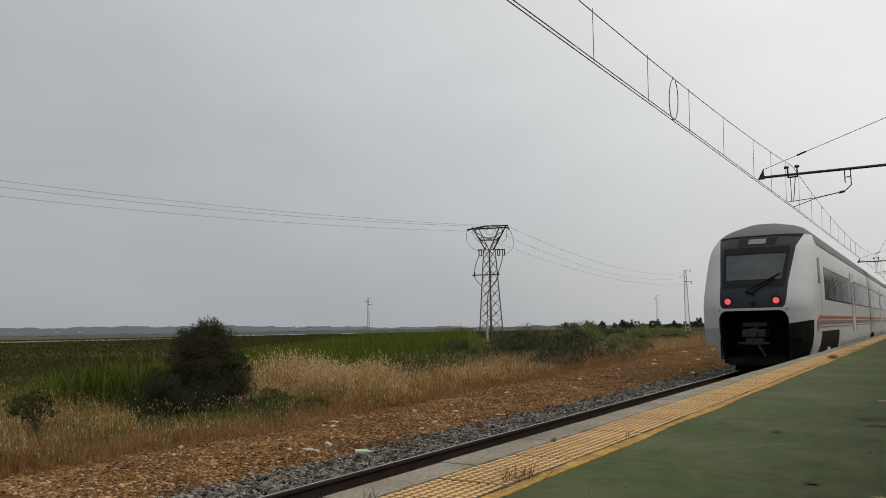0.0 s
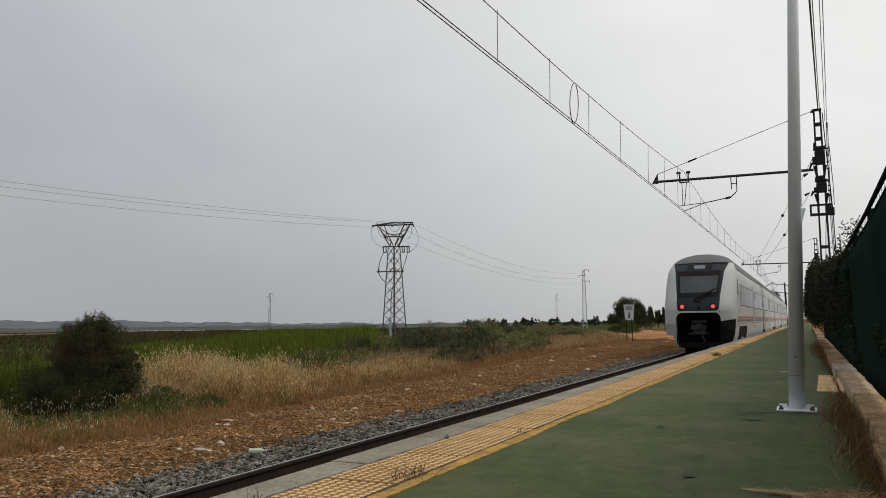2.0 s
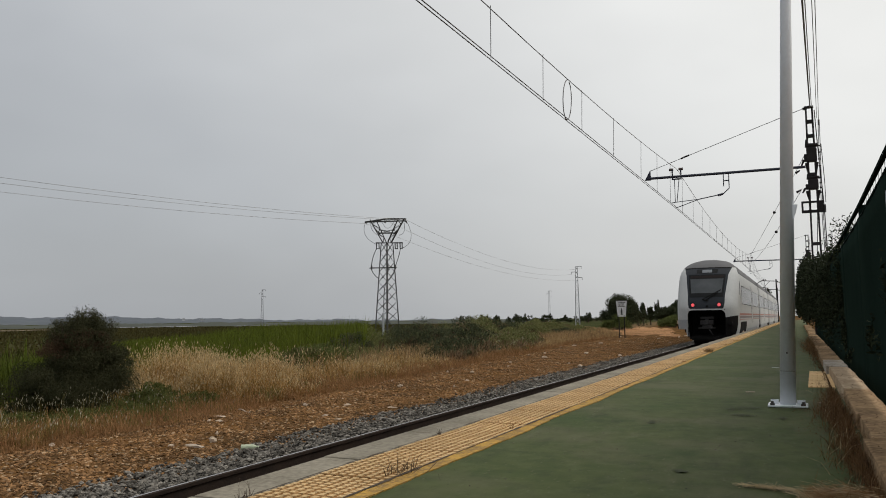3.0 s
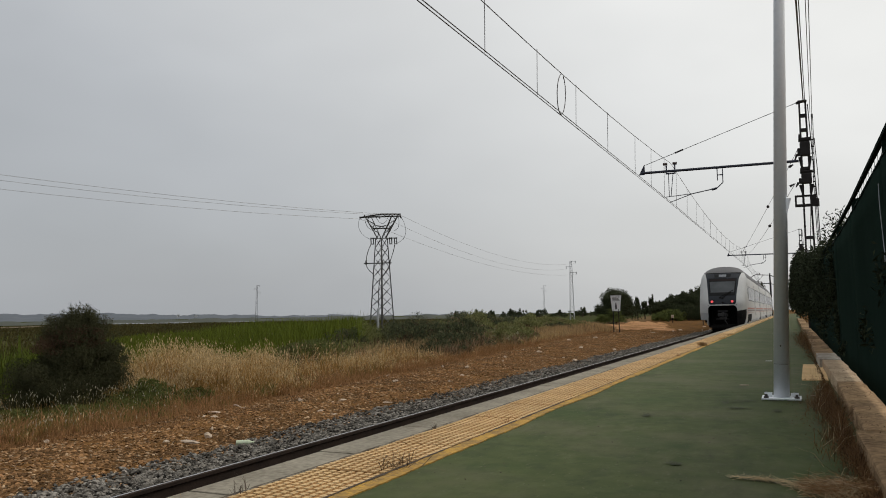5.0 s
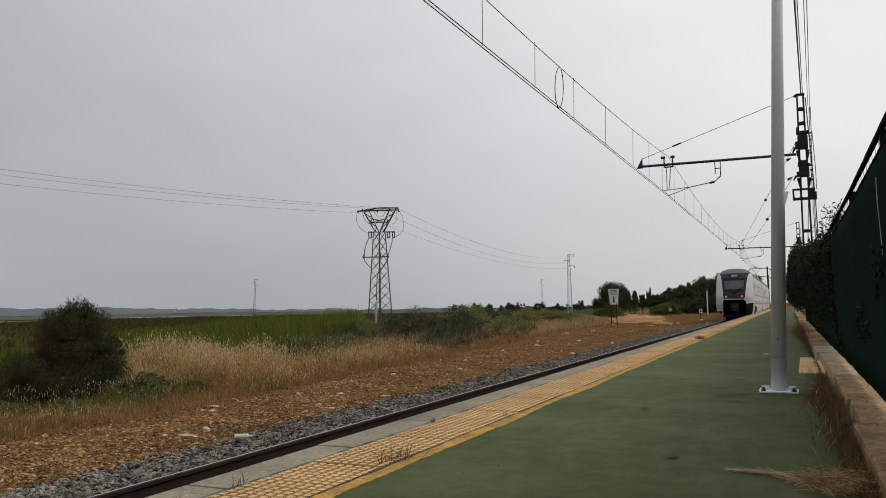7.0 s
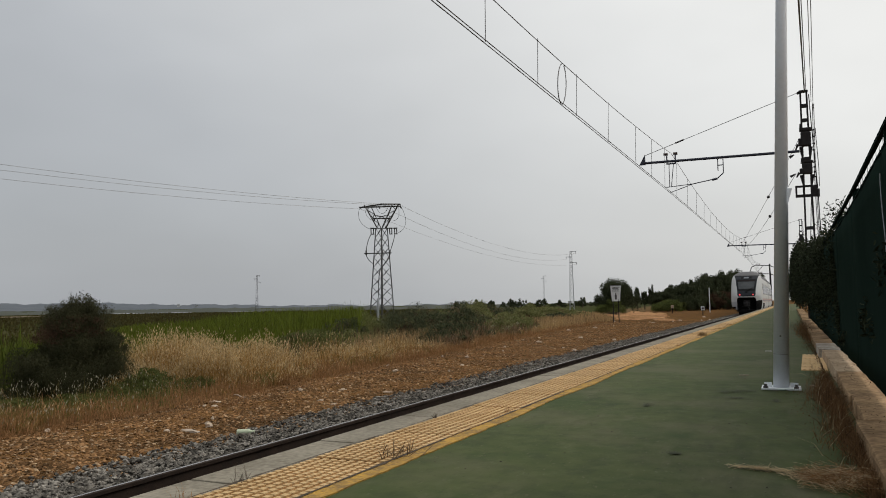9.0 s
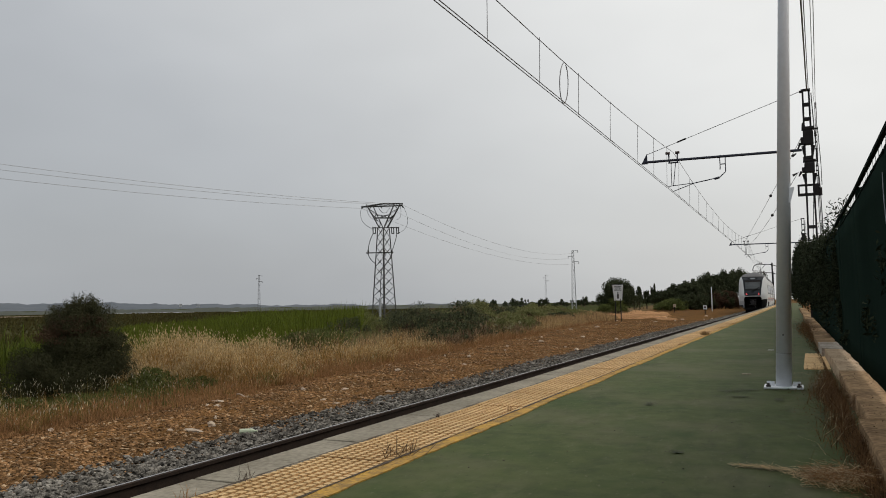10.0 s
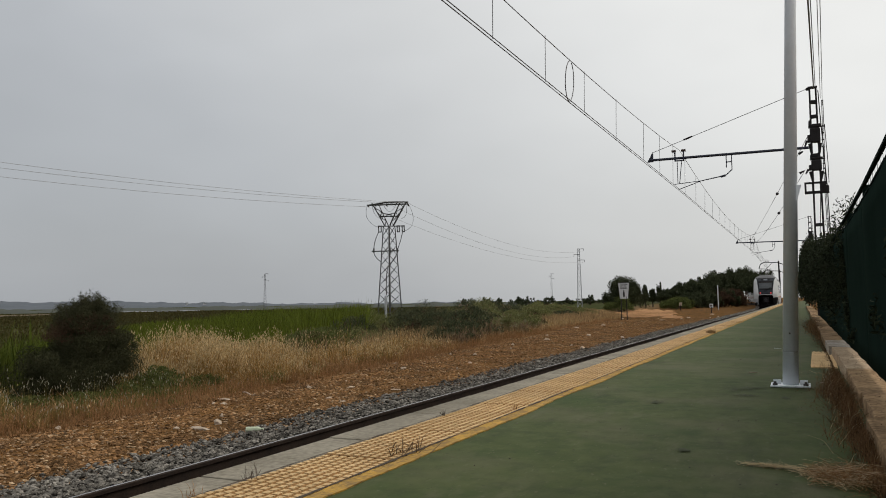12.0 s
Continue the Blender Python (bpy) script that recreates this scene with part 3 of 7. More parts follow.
# ---- kerb ----
def build_kerb():
    kerb = empty("kerb", 0.292, 0, 0)
    tagged(kerb, "low kerb of worn brownish stone slabs along the fence", "kerb", kind="structure")
    r = random.Random(5)
    y = -24.0
    while y < 60:
        pale = 9.3 < y < 12.2
        n = r.uniform(0.6, 0.9) if pale else r.uniform(1.1, 1.9)
        tan = 6.9 < y <= 9.3
        bm = boxes((0.0, 0.34, 0.006, n - 0.006, -0.02, 0.115 if pale else 0.105), bevel=0.012)
        bmesh.ops.subdivide_edges(bm, edges=[e for e in bm.edges if e.calc_length() > 0.2], cuts=3, use_grid_fill=True)
        for v in bm.verts:
            v.co += Vector((r.uniform(-0.004, 0.004), 0, r.uniform(-0.006, 0.004) if v.co.z > 0.07 else 0))
        ob = part("kerb_slab", bm, PALEKERB if pale else (TANKERB if tan else KERB), kerb, "broken pale concrete slab" if pale else ("pale tan stone slab" if tan else ""))
        ob.matrix_basis = pose(r.uniform(-0.010, 0.010) + (-0.012 if y > 9.3 or y < 4.6 else 0.026), y, r.uniform(-0.012, 0.006), 0, r.uniform(-1.6, 1.6), r.uniform(-0.7, 0.7))
        y += n


build_kerb()

# ---- lamp post ----
def build_lamp_post():
    post = empty("lamp_post", -0.11, 7.0, 0)
    tagged(post, "pale grey galvanised steel lamp post on a bolted base plate", "lamp post")
    bm = bmesh.new()
    rod(bm, (0, 0, 0.012), (0.292, 0.0, 7.0), 0.062, 0.0235, 24)
    pole = part("pole", bm, GALV, post, smooth=True)
    part("base_plate", boxes((-0.15, 0.15, -0.13, 0.13, 0.0, 0.014), bevel=0.003), GALV, post)
    for sx in (-0.115, 0.115):
        for sy in (-0.095, 0.095):
            bm = bmesh.new()
            rod(bm, (sx, sy, 0.01), (sx, sy, 0.028), 0.022, seg=6)
            rod(bm, (sx, sy, 0.028), (sx, sy, 0.045), 0.011, seg=8)
            part("bolt", bm, STEEL, post, "dull steel anchor bolt")
    for a in (-1, 1):
        part("gusset", boxes((a * 0.10 - 0.03, a * 0.10 + 0.03, -0.005, 0.005, 0.012, 0.05)), GALV, post)
    bm = bmesh.new()
    rod(bm, (0.012, -0.0625, 0.435), (0.012, -0.052, 0.435), 0.007, seg=8)
    part("bolt_hole", bm, SIGNDARK, post)
    bm = bmesh.new()
    rod(bm, (0.0105, 0, 0.283), (0.0107, 0, 0.288), 0.0612, 0.0612, 24)
    part("weld_seam", bm, LIGHTGREY, post, "thin weld seam round the foot")
    # the lantern far overhead
    bm = bmesh.new()
    rod(bm, (0.292, 0, 6.95), (0.292, -0.5, 7.1), 0.03, 0.03, 8)
    box(bm, 0.19, 0.39, -1.0, -0.45, 7.05, 7.15, bevel=0.02)
    part("lantern", bm, GALV, post)
    # small loudspeaker box fixed to the pole
    bm = boxes((0.08, 0.15, -0.03, 0.05, 1.53, 1.66), bevel=0.004)
    for v in bm.verts:
        if v.co.z < 1.6:
            v.co.x -= 0.035
    part("bracket_box", bm, GALV, post)


build_lamp_post()


# ---- fence ----
def build_fence():
    """Mesh panels on posts; the screen hangs on the platform side and ends below the top rail."""
    fence = empty("fence", 0.515, 0, 0.13)
    tagged(fence, "green mesh fence with dark privacy screen and pale open top", "fence")
    r = np.random.default_rng(90)
    y = 4.91 - 2.44 * 11
    while y < 26:
        up = lambda yy: 0.014 * max(0.0, 7.4 - yy)      # the near panels stand a little higher
        part("post", boxes((-0.005, 0.045, y - 0.025, y + 0.025, 0, 1.535 + up(y)), bevel=0.006), FENCEGREEN, fence)
        # the cloth bellies a little between its ties and sags along its upper hem
        us, vs = np.linspace(0, 1, 15), np.linspace(0, 1, 9)
        fold = r.normal(0, 0.006, len(us))
        V = []
        for u in us:
            for v in vs:
                top = 1.412 - 0.012 * 4 * u * (1 - u) + up(y + 2.44 * u)
                V.append((-0.016 + 0.012 * math.sin(math.pi * v) * math.sin(math.pi * u) + fold[int(round(u * 14))] * (1 - 0.6 * v), y + 0.018 + 2.404 * u, 0.012 + (top - 0.012) * v))
        F = [(i * 9 + j, (i + 1) * 9 + j, (i + 1) * 9 + j + 1, i * 9 + j + 1) for i in range(14) for j in range(8)]
        bm = bmesh.new()
        vv = [bm.verts.new(c) for c in V]
        for f in F:
            bm.faces.new([vv[k] for k in f])
        part("screen", thin(bm, 0.004), SCREENCLOTH, fence, "dark green woven privacy screen", smooth=True)
        bm, hem = boxes((-0.014, 0.014, y, y + 2.44, 1.512, 1.540), bevel=0.004), boxes((-0.024, -0.012, y + 0.02, y + 2.42, 1.390, 1.405))
        for v in [*bm.verts, *hem.verts]:
            v.co.z += up(v.co.y)
        part("top_rail", bm, FENCEGREEN, fence)
        part("hem", hem, FENCEGREEN, fence)
        # the mesh wires show only above the screen
        bm = bmesh.new()
        for k in range(12):
            yy = y + 0.1 + k * 0.2
            box(bm, -0.0012, 0.0012, yy - 0.0012, yy + 0.0012, 1.37 + up(yy), 1.515 + up(yy))
        tagged(part("mesh_panel", bm, FENCEGREEN, fence), kind="stuff")
        y += 2.44
    # pale strand added before the cloth to imitate a glint of light on one post
    pts = [(-0.032 + 0.004 * math.sin(9 * z), 4.90 - 0.05 * (1.40 - z) + 0.008 * math.sin(7 * z), z) for z in np.linspace(1.30, 0.86, 16)]
    wire("post_glint", pts, 0.0028, POSTGLINT, fence, "pale thin strand that imitates a light glint on a fence post")


build_fence()


# ---- overhead line ----
def zigzag(bm, a0, a1, b0, b1, n, r):
    """Lacing between two legs."""
    a0, a1, b0, b1 = map(Vector, (a0, a1, b0, b1))
    for i in range(n):
        p = a0.lerp(a1, i / n) if i % 2 == 0 else b0.lerp(b1, i / n)
        q = b0.lerp(b1, (i + 1) / n) if i % 2 == 0 else a0.lerp(a1, (i + 1) / n)
        rod(bm, p, q, r, seg=4)


def catenary_mast(x, y, contact_x, label, tip=-1.02, foot=-0.95):
    """A battened mast right of the track with its arm, tie and steady arm."""
    m = empty("catenary_mast", x, y, foot)
    tagged(m, label, "catenary mast", "masts along the track")
    top = 8.78
    half = lambda z: 0.155 - 0.060 * z / top            # middle of each leg from the mast's axis
    for k in (-1, 1):
        bm = bmesh.new()
        box(bm, -0.028, 0.028, -0.09, 0.09, 0, top)
        for v in bm.verts:
            v.co.x += k * half(v.co.z)
        part("leg", bm, MASTMETAL, m)
    for z in (0.6, 1.3, 2.0, 2.7, 3.5, 4.05, 6.42, 7.75, 8.25):
        w = half(z) + 0.02
        part("batten", boxes((-w, w, -0.092, 0.092, z, z + 0.10)), MASTMETAL, m)
    part("cap", boxes((-0.15, 0.14, -0.1, 0.1, top, top + 0.05), (-0.20, -0.12, -0.05, 0.05, top - 0.05, top + 0.02)), MASTMETAL, m)
    # two clusters of clamped fittings: a body with ragged lugs on the track side, small insulators on the other
    for zz, hh in ((7.20, 0.70), (6.16, 0.50)):
        bm = boxes((-0.15, 0.17, -0.13, 0.13, zz - hh * 0.42, zz + hh * 0.26), (-0.17, 0.21, -0.11, 0.11, zz + hh * 0.32, zz + hh * 0.48), (-0.23, -0.10, -0.10, 0.10, zz - hh * 0.40, zz - 0.02), (-0.10, 0.12, -0.09, 0.09, zz + hh * 0.2, zz + hh * 0.4), bevel=0.03)
        rod(bm, (-0.14, 0, zz + hh * 0.3), (-0.14, 0, zz + hh * 0.68), 0.05, 0.03, 8)
        part("clamp_box", bm, MASTMETAL, m)
        bm = bmesh.new()
        rod(bm, (-0.24, 0, zz - hh * 0.30), (-0.33, 0, zz - hh * 0.62), 0.045, 0.02, 8)
        part("lug", bm, MASTMETAL, m)
        for k in range(4):
            bm = bmesh.new()
            rod(bm, (0.20, 0, zz + hh * (0.35 - 0.33 * k)), (0.28, 0, zz + hh * (0.35 - 0.33 * k)), 0.026, seg=8)
            part("insulator", bm, MASTMETAL, m)
    for k in (-1, 1):                                      # tapering yokes under the fittings
        for za, zb, xa in ((5.92, 5.53, 0.19), (6.88, 6.5, 0.17)):
            bm = bmesh.new()
            rod(bm, (k * xa, 0, za), (k * 0.11, 0, zb), 0.045, 0.035, 6)
            part("yoke_leg", bm, MASTMETAL, m)
    for zz, rr in ((6.62, 0.05), (5.95, 0.045)):             # weights on the anchored wires
        bm = bmesh.new()
        rod(bm, (-0.52, 0, zz - 0.06), (-0.38, 0, zz + 0.02), rr, 0.02, 8)
        part("wire_clamp", bm, MASTMETAL, m)
    bm = rods(((0.16, -0.05, top - 0.1), (0.20, -0.06, 7.6)), ((0.20, -0.06, 7.6), (0.30, -0.06, 5.4)), ((0.30, -0.06, 5.4), (0.36, 0.0, 2.0)), r=0.016)
    part("down_cable", bm, MASTMETAL, m)
    bm = rods(((0.31, -0.03, 7.5), (0.36, -0.03, 6.2)), ((0.36, -0.03, 6.2), (0.36, -0.03, 5.5)), ((0.10, 0.0, 5.3), (-0.02, 0.0, 3.2)), r=0.012)
    part("down_cable", bm, MASTMETAL, m)
    # bolted cross frame with an open window each side of the legs
    bm = boxes((-0.39, 0.28, -0.06, 0.06, 5.50, 5.56), (-0.39, 0.28, -0.06, 0.06, 5.16, 5.25), (-0.39, -0.33, -0.06, 0.06, 5.25, 5.50), (-0.16, -0.10, -0.06, 0.06, 5.25, 5.50), (0.08, 0.28, -0.06, 0.06, 5.25, 5.50), bevel=0.008)
    part("bracket", bm, MASTMETAL, m)
    bm = bmesh.new()
    rod(bm, (0.31, 0, 5.15), (0.31, 0, 5.42), 0.05, seg=8)
    part("insulator", bm, MASTMETAL, m)
    # level arm over the track
    tx = contact_x + tip - x
    bm = bmesh.new()
    rod(bm, (-0.2, 0, 6.75), (tx, 0, 6.80), 0.047, seg=10)
    part("arm", bm, ARMMETAL, m)
    bm = bmesh.new()
    v = [bm.verts.new(c) for c in ((tx - 0.06, -0.03, 6.73), (tx + 0.16, -0.03, 6.73), (tx + 0.15, -0.03, 7.11), (tx - 0.06, 0.03, 6.73), (tx + 0.16, 0.03, 6.73), (tx + 0.15, 0.03, 7.11))]
    for f in ((0, 1, 2), (5, 4, 3), (0, 3, 4, 1), (1, 4, 5, 2), (2, 5, 3, 0)):
        bm.faces.new([v[i] for i in f])
    part("arm_end", bm, ARMMETAL, m)
    bm = bmesh.new()
    rod(bm, (-0.17, 0, top), (tx + 0.15, 0, 7.08), 0.010, seg=6)
    rod(bm, (tx * 0.72, 0, top + (7.06 - top) * 0.72), (tx * 0.72 - 0.3, 0, top + (7.06 - top) * 0.78), 0.03, seg=6)
    part("tie_rod", bm, MASTMETAL, m)
    # saddle for the messenger wire with its insulators
    cx = contact_x + 0.06 - x
    bm = boxes((cx - 0.17, cx - 0.13, -0.04, 0.04, 6.72, 7.04), (cx + 0.13, cx + 0.17, -0.04, 0.04, 6.72, 7.04), (cx - 0.17, cx + 0.17, -0.04, 0.04, 6.68, 6.72))
    part("saddle", bm, ARMMETAL, m)
    for s in (-0.17, 0.17):
        bm = bmesh.new()
        rod(bm, (cx + s - 0.09, 0, 7.06), (cx + s + 0.06, 0, 7.06), 0.05, seg=8)
        part("insulator", bm, CERAMIC, m)
    # drop bracket and steady arm to the contact wire
    ex = contact_x + 1.75 - x
    bm = rods(((ex - 0.09, 0, 6.78), (ex - 0.09, 0, 6.30)), ((ex + 0.09, 0, 6.78), (ex + 0.09, 0, 6.22)), ((ex - 0.09, 0, 6.5), (ex + 0.09, 0, 6.5)),
              ((ex + 0.09, 0, 6.22), (ex - 0.12, 0, 6.03)), ((ex - 0.12, 0, 6.03), (ex - 0.95, 0, 5.90)), r=0.018)
    rod(bm, (ex - 0.12, 0, 6.03), (ex - 0.3, 0, 5.99), 0.04, seg=8)
    part("drop_bracket", bm, ARMMETAL, m)
    bm = rods(((ex - 0.95, 0, 5.90), (contact_x - 0.15 - x, 0, 5.84)), ((ex - 0.95, 0, 5.90), (contact_x - x, 0, 5.64)), ((cx - 0.08, 0, 6.70), (contact_x - 0.02 - x, 0, 5.85)),
              ((cx + 0.08, 0, 6.70), (contact_x + 0.04 - x, 0, 5.85)), r=0.013)
    part("steady_arm", bm, ARMMETAL, m)
    return m


CONTACT_Z, MESS_Z = 4.70, 6.12
MASTS = [(-15.4, -4.36), (28.7, -3.86), (73.0, -3.61), (117.0, -4.2), (161.0, -5.75)]


DROPS = [-12.0, -9.0, -6.0, -3.0, 0.2, 3.4, 6.9, 10.6, 13.15, 15.8, 18.75, 22.2, 24.8, 27.4]


def build_overhead():
    catenary_mast(0.655, 28.7, -3.86, "dark battened steel catenary mast behind the hedge")
    catenary_mast(0.95, 73.0, -3.75, "dark steel catenary mast far along the platform", -1.30, -1.16)
    # two contact wires and a messenger, hung span by span
    ys = [m[0] for m in MASTS] + [200.0, 235.0]
    xs = [m[1] for m in MASTS] + [-4.15 - float(bend(200)), -4.15 - float(bend(235))]
    for off, name in ((-0.03, "contact_wire"), (0.03, "contact_wire")):
        pts = [(np.interp(y, ys, xs) + off, y, CONTACT_Z) for y in np.arange(-15.4, 235, 2.0)]
        ob = wire(name, pts, 0.0085, WIRE)
        tagged(ob, "thin dark grooved contact wire over the track", "wire", "overhead wires")
    pts = []
    for y in np.arange(-15.4, 235, 1.0):
        i = max(0, np.searchsorted(ys, y, side="right") - 1)
        i = min(i, len(ys) - 2)
        u = (y - ys[i]) / (ys[i + 1] - ys[i])
        pts.append((np.interp(y, ys, xs) + 0.08 * (1 - 4 * u * (1 - u)), y, mess(y, ys)))
    tagged(wire("messenger_wire", pts, 0.0085, WIRE), "sagging dark messenger wire over the track", "wire", "overhead wires")
    drops = empty("dropper_wires", -4.1, 27, CONTACT_Z)
    tagged(drops, "thin dropper wires between messenger and contact wire", "dropper wires")
    for i in range(len(ys) - 2):
        span = ys[i + 1] - ys[i]
        for y in DROPS if i == 0 else [ys[i] + span * (j + 0.5) / 14 for j in range(14)]:
            x = np.interp(y, ys, xs)
            ob = wire("dropper", [(x + 0.05, y - 0.05, mess(y, ys)), (x + 0.02, y + 0.02, (CONTACT_Z + mess(y, ys)) / 2), (x, y + 0.06, CONTACT_Z)], 0.006, WIRE, drops)
            ob.matrix_parent_inverse = drops.matrix_basis.inverted()
    # jumper loop
    y = 14.6
    x = float(np.interp(y, ys, xs))
    z1 = mess(y, ys)
    pts = []
    for k in range(25):
        a = math.pi * (0.08 + 1.84 * k / 24)
        pts.append((x, y + 0.20 - 0.30 * math.sin(a) + 0.10 * math.cos(a), (CONTACT_Z + z1) / 2 + (z1 - CONTACT_Z) / 2 * 1.02 * math.cos(a)))
    tagged(wire("jumper_loop", pts, 0.010, WIRE), "dark flexible jumper loop between the overhead wires", "jumper wire")
    # feeder cables along the mast tops
    for x0, slope, z0, rr in ((0.69, 0.0267, 7.84, 0.022), (0.74, 0.0267, 7.84, 0.012), (0.88, 0.028, 7.45, 0.009), (0.93, 0.028, 7.2, 0.009)):
        pts = [(x0 - slope * (28.7 - y), y, z0 - 0.7 * 4 * ((28.7 - y) / 44) * (1 - (28.7 - y) / 44)) for y in np.arange(-15.3, 28.71, 2.0)]
        tagged(wire("feeder_wire", pts, rr, WIRE), "dark feeder cable strung along the mast tops", "wire", "feeder wires")
    for x0 in (0.90, 0.94):
        pts = [(x0 + 0.02 * math.sin(z), 28.75, z) for z in np.arange(7.4, 2.0, -0.4)]
        tagged(wire("earth_cable", pts, 0.012, WIRE), "dark earthing cable running down a mast", "cable", "feeder wires")
    # anchored wires that run from the mast over to the next arm
    for a, b, sag, bead in (((0.43, 28.7, 6.18), (-3.9, 73.0, 5.69), 0.4, 0.30), ((0.31, 28.7, 5.045), (-3.31, 73.0, 5.67), 0.9, 0.32)):
        at = lambda u: (a[0] + (b[0] - a[0]) * u, a[1] + (b[1] - a[1]) * u, a[2] + (b[2] - a[2]) * u - sag * u * (1 - u))
        ob = wire("anchored_wire", [at(u) for u in np.linspace(0, 1, 16)], 0.010, WIRE)
        tagged(ob, "thin dark anchored wire with a small insulator bead", "wire", "feeder wires")
        bm = bmesh.new()
        bmesh.ops.create_icosphere(bm, subdivisions=2, radius=0.075, matrix=Matrix.Translation(at(bead)))
        part("bead", bm, MASTMETAL, ob)


def mess(y, ys):
    i = min(max(0, int(np.searchsorted(ys, y, side="right")) - 1), len(ys) - 2)
    u = (y - ys[i]) / (ys[i + 1] - ys[i])
    return MESS_Z - 0.66 * 4 * u * (1 - u)


build_overhead()


def bent_mast(x, y, high):
    """A slim mast at the bend, its tubular arm curved down over the track; high: the arm over the rail."""
    m = empty("catenary_mast", x, y, -0.95)
    tagged(m, "slim grey catenary mast with bent arm, far along the line", "catenary mast", "masts along the track")
    top = high + 0.26
    part("pole", boxes((-0.13, 0.13, -0.13, 0.13, 0, top + 0.35), bevel=0.01), MASTMETAL, m)
    bm = rods(((0.85, 0, top - 0.40), (0, 0, top)), ((0, 0, top), (-2.55, 0, top + 0.15)), ((-2.55, 0, top + 0.15), (-3.25, 0, top - 0.2)), ((-3.25, 0, top - 0.2), (-3.55, 0, top - 1.05)), r=0.07)
    part("arm", bm, MASTMETAL, m)
    part("steady_arm", rods(((-3.55, 0, top - 1.05), (-1.5, 0, top - 1.25)), ((-1.2, 0, top), (-2.6, 0, top - 1.6)), r=0.04), MASTMETAL, m)
    for k in (-2.25, -1.85):
        part("insulator", rods(((k, 0, top + 0.12), (k, 0, top + 0.45)), r=0.08), CERAMIC, m)


bent_mast(-3.66, 161.0, 8.10)
bent_mast(-3.90, 176.0, 6.95)


# ---- lattice towers of the power line ----
def lattice_tower(x, y, z, top, label, metal=LATTICE, turn=0.0, big=True):
    """Four tapered legs with crossed lacing; a V head with a crossarm on the big one."""
    t = empty("lattice_pylon", x, y, z, turn)
    tagged(t, label, "pylon", "power line pylons")
    neck = top * (0.822 if big else 1.0)
    b0, b1 = (1.08, 0.47) if big else (0.55, 0.22)
    g = math.sqrt(0.5) if big else 0.0         # the big one's body stands edge-on to its head
    spread = lambda h: b0 + (b1 - b0) * h / neck
    corner = lambda sx, sy, h: Vector(((sx - sy) * g * spread(h), (sx + sy) * g * spread(h), h)) if big else Vector((sx * spread(h), sy * spread(h), h))
    leg_r = 0.075 if big else 0.05
    for sx, sy in ((-1, -1), (1, -1), (1, 1), (-1, 1)):
        bm = bmesh.new()
        rod(bm, corner(sx, sy, 0), corner(sx, sy, neck), leg_r, leg_r * 0.8, 5)
        part("leg", bm, metal, t)
    ring = ((-1, -1), (1, -1), (1, 1), (-1, 1))
    for k in range(4):
        p, q = ring[k], ring[(k + 1) % 4]
        bm = bmesh.new()
        n = 11 if big else 15
        zigzag(bm, corner(*p, 0), corner(*p, neck), corner(*q, 0), corner(*q, neck), n, 0.034 if big else 0.018)
        zigzag(bm, corner(*q, 0), corner(*q, neck), corner(*p, 0), corner(*p, neck), n, 0.034 if big else 0.018)
        part("lacing", bm, metal, t)
    if big:
        w = 2.55
        for sy in (-1, 1):
            bm = bmesh.new()
            for s in (-1, 1):
                rod(bm, (s * b1, sy * b1, neck), (s * 1.95, sy * 0.3, top), 0.065, seg=5)
                rod(bm, (s * 0.1, sy * b1, neck + 0.1), (s * 1.25, sy * 0.3, top), 0.05, seg=5)
                zigzag(bm, (s * b1, sy * b1, neck), (s * 1.95, sy * 0.3, top), (s * 0.1, sy * b1, neck + 0.1), (s * 1.25, sy * 0.3, top), 5, 0.025)
                rod(bm, (-s * 0.9, sy * 0.3, neck + 1.55), (s * 0.3, sy * 0.3, neck + 1.3), 0.03, seg=5)
            part("head_frame", bm, metal, t)
        bm = bmesh.new()
        for sy in (-0.3, 0.3):
            rod(bm, (-w, sy * 0.4, top - 0.25), (0, sy, top + 0.12), 0.06, seg=5)
            rod(bm, (0, sy, top + 0.12), (w - 0.3, sy * 0.6, top + 0.1), 0.06, seg=5)
            rod(bm, (-w + 0.1, sy * 0.4, top - 0.25), (w - 0.3, sy * 0.6, top - 0.12), 0.06, seg=5)
        zigzag(bm, (-w, 0.12, top - 0.25), (w - 0.3, 0.2, top + 0.1), (-w, -0.12, top - 0.25), (w - 0.3, -0.2, top + 0.1), 14, 0.025)
        part("crossarm", bm, metal, t)
        # switch frames under the head and the platform bar lower down
        bm = bmesh.new()
        for x0, x1 in ((-1.3, -0.85), (0.85, 1.25), (1.42, 1.82)):
            xa, xb = x0, x1
            box(bm, xa, xb, -0.2, 0.2, neck - 0.05, neck + 0.06)
            rod(bm, (xa + 0.08, 0, neck), (xa + 0.1, 0, neck - 0.62), 0.06, seg=6)
            rod(bm, (xb - 0.08, 0, neck), (xb - 0.06, 0, neck - 0.62), 0.06, seg=6)
            box(bm, xa + 0.05, xb, -0.05, 0.05, neck - 0.72, neck - 0.62)
        rod(bm, (-1.3, 0, neck), (1.82, 0, neck), 0.06, seg=5)
        part("switch_frame", bm, metal, t)
        bm = bmesh.new()
        rod(bm, (-2.0, -0.6, neck - 2.95), (1.15, -0.6, neck - 2.9), 0.07, seg=5)
        for xx in (-1.75, 0.1, 0.95):
            rod(bm, (xx, -0.6, neck - 3.1), (xx, -0.6, neck - 2.6), 0.1, seg=6)
        part("lower_bar", bm, metal, t)
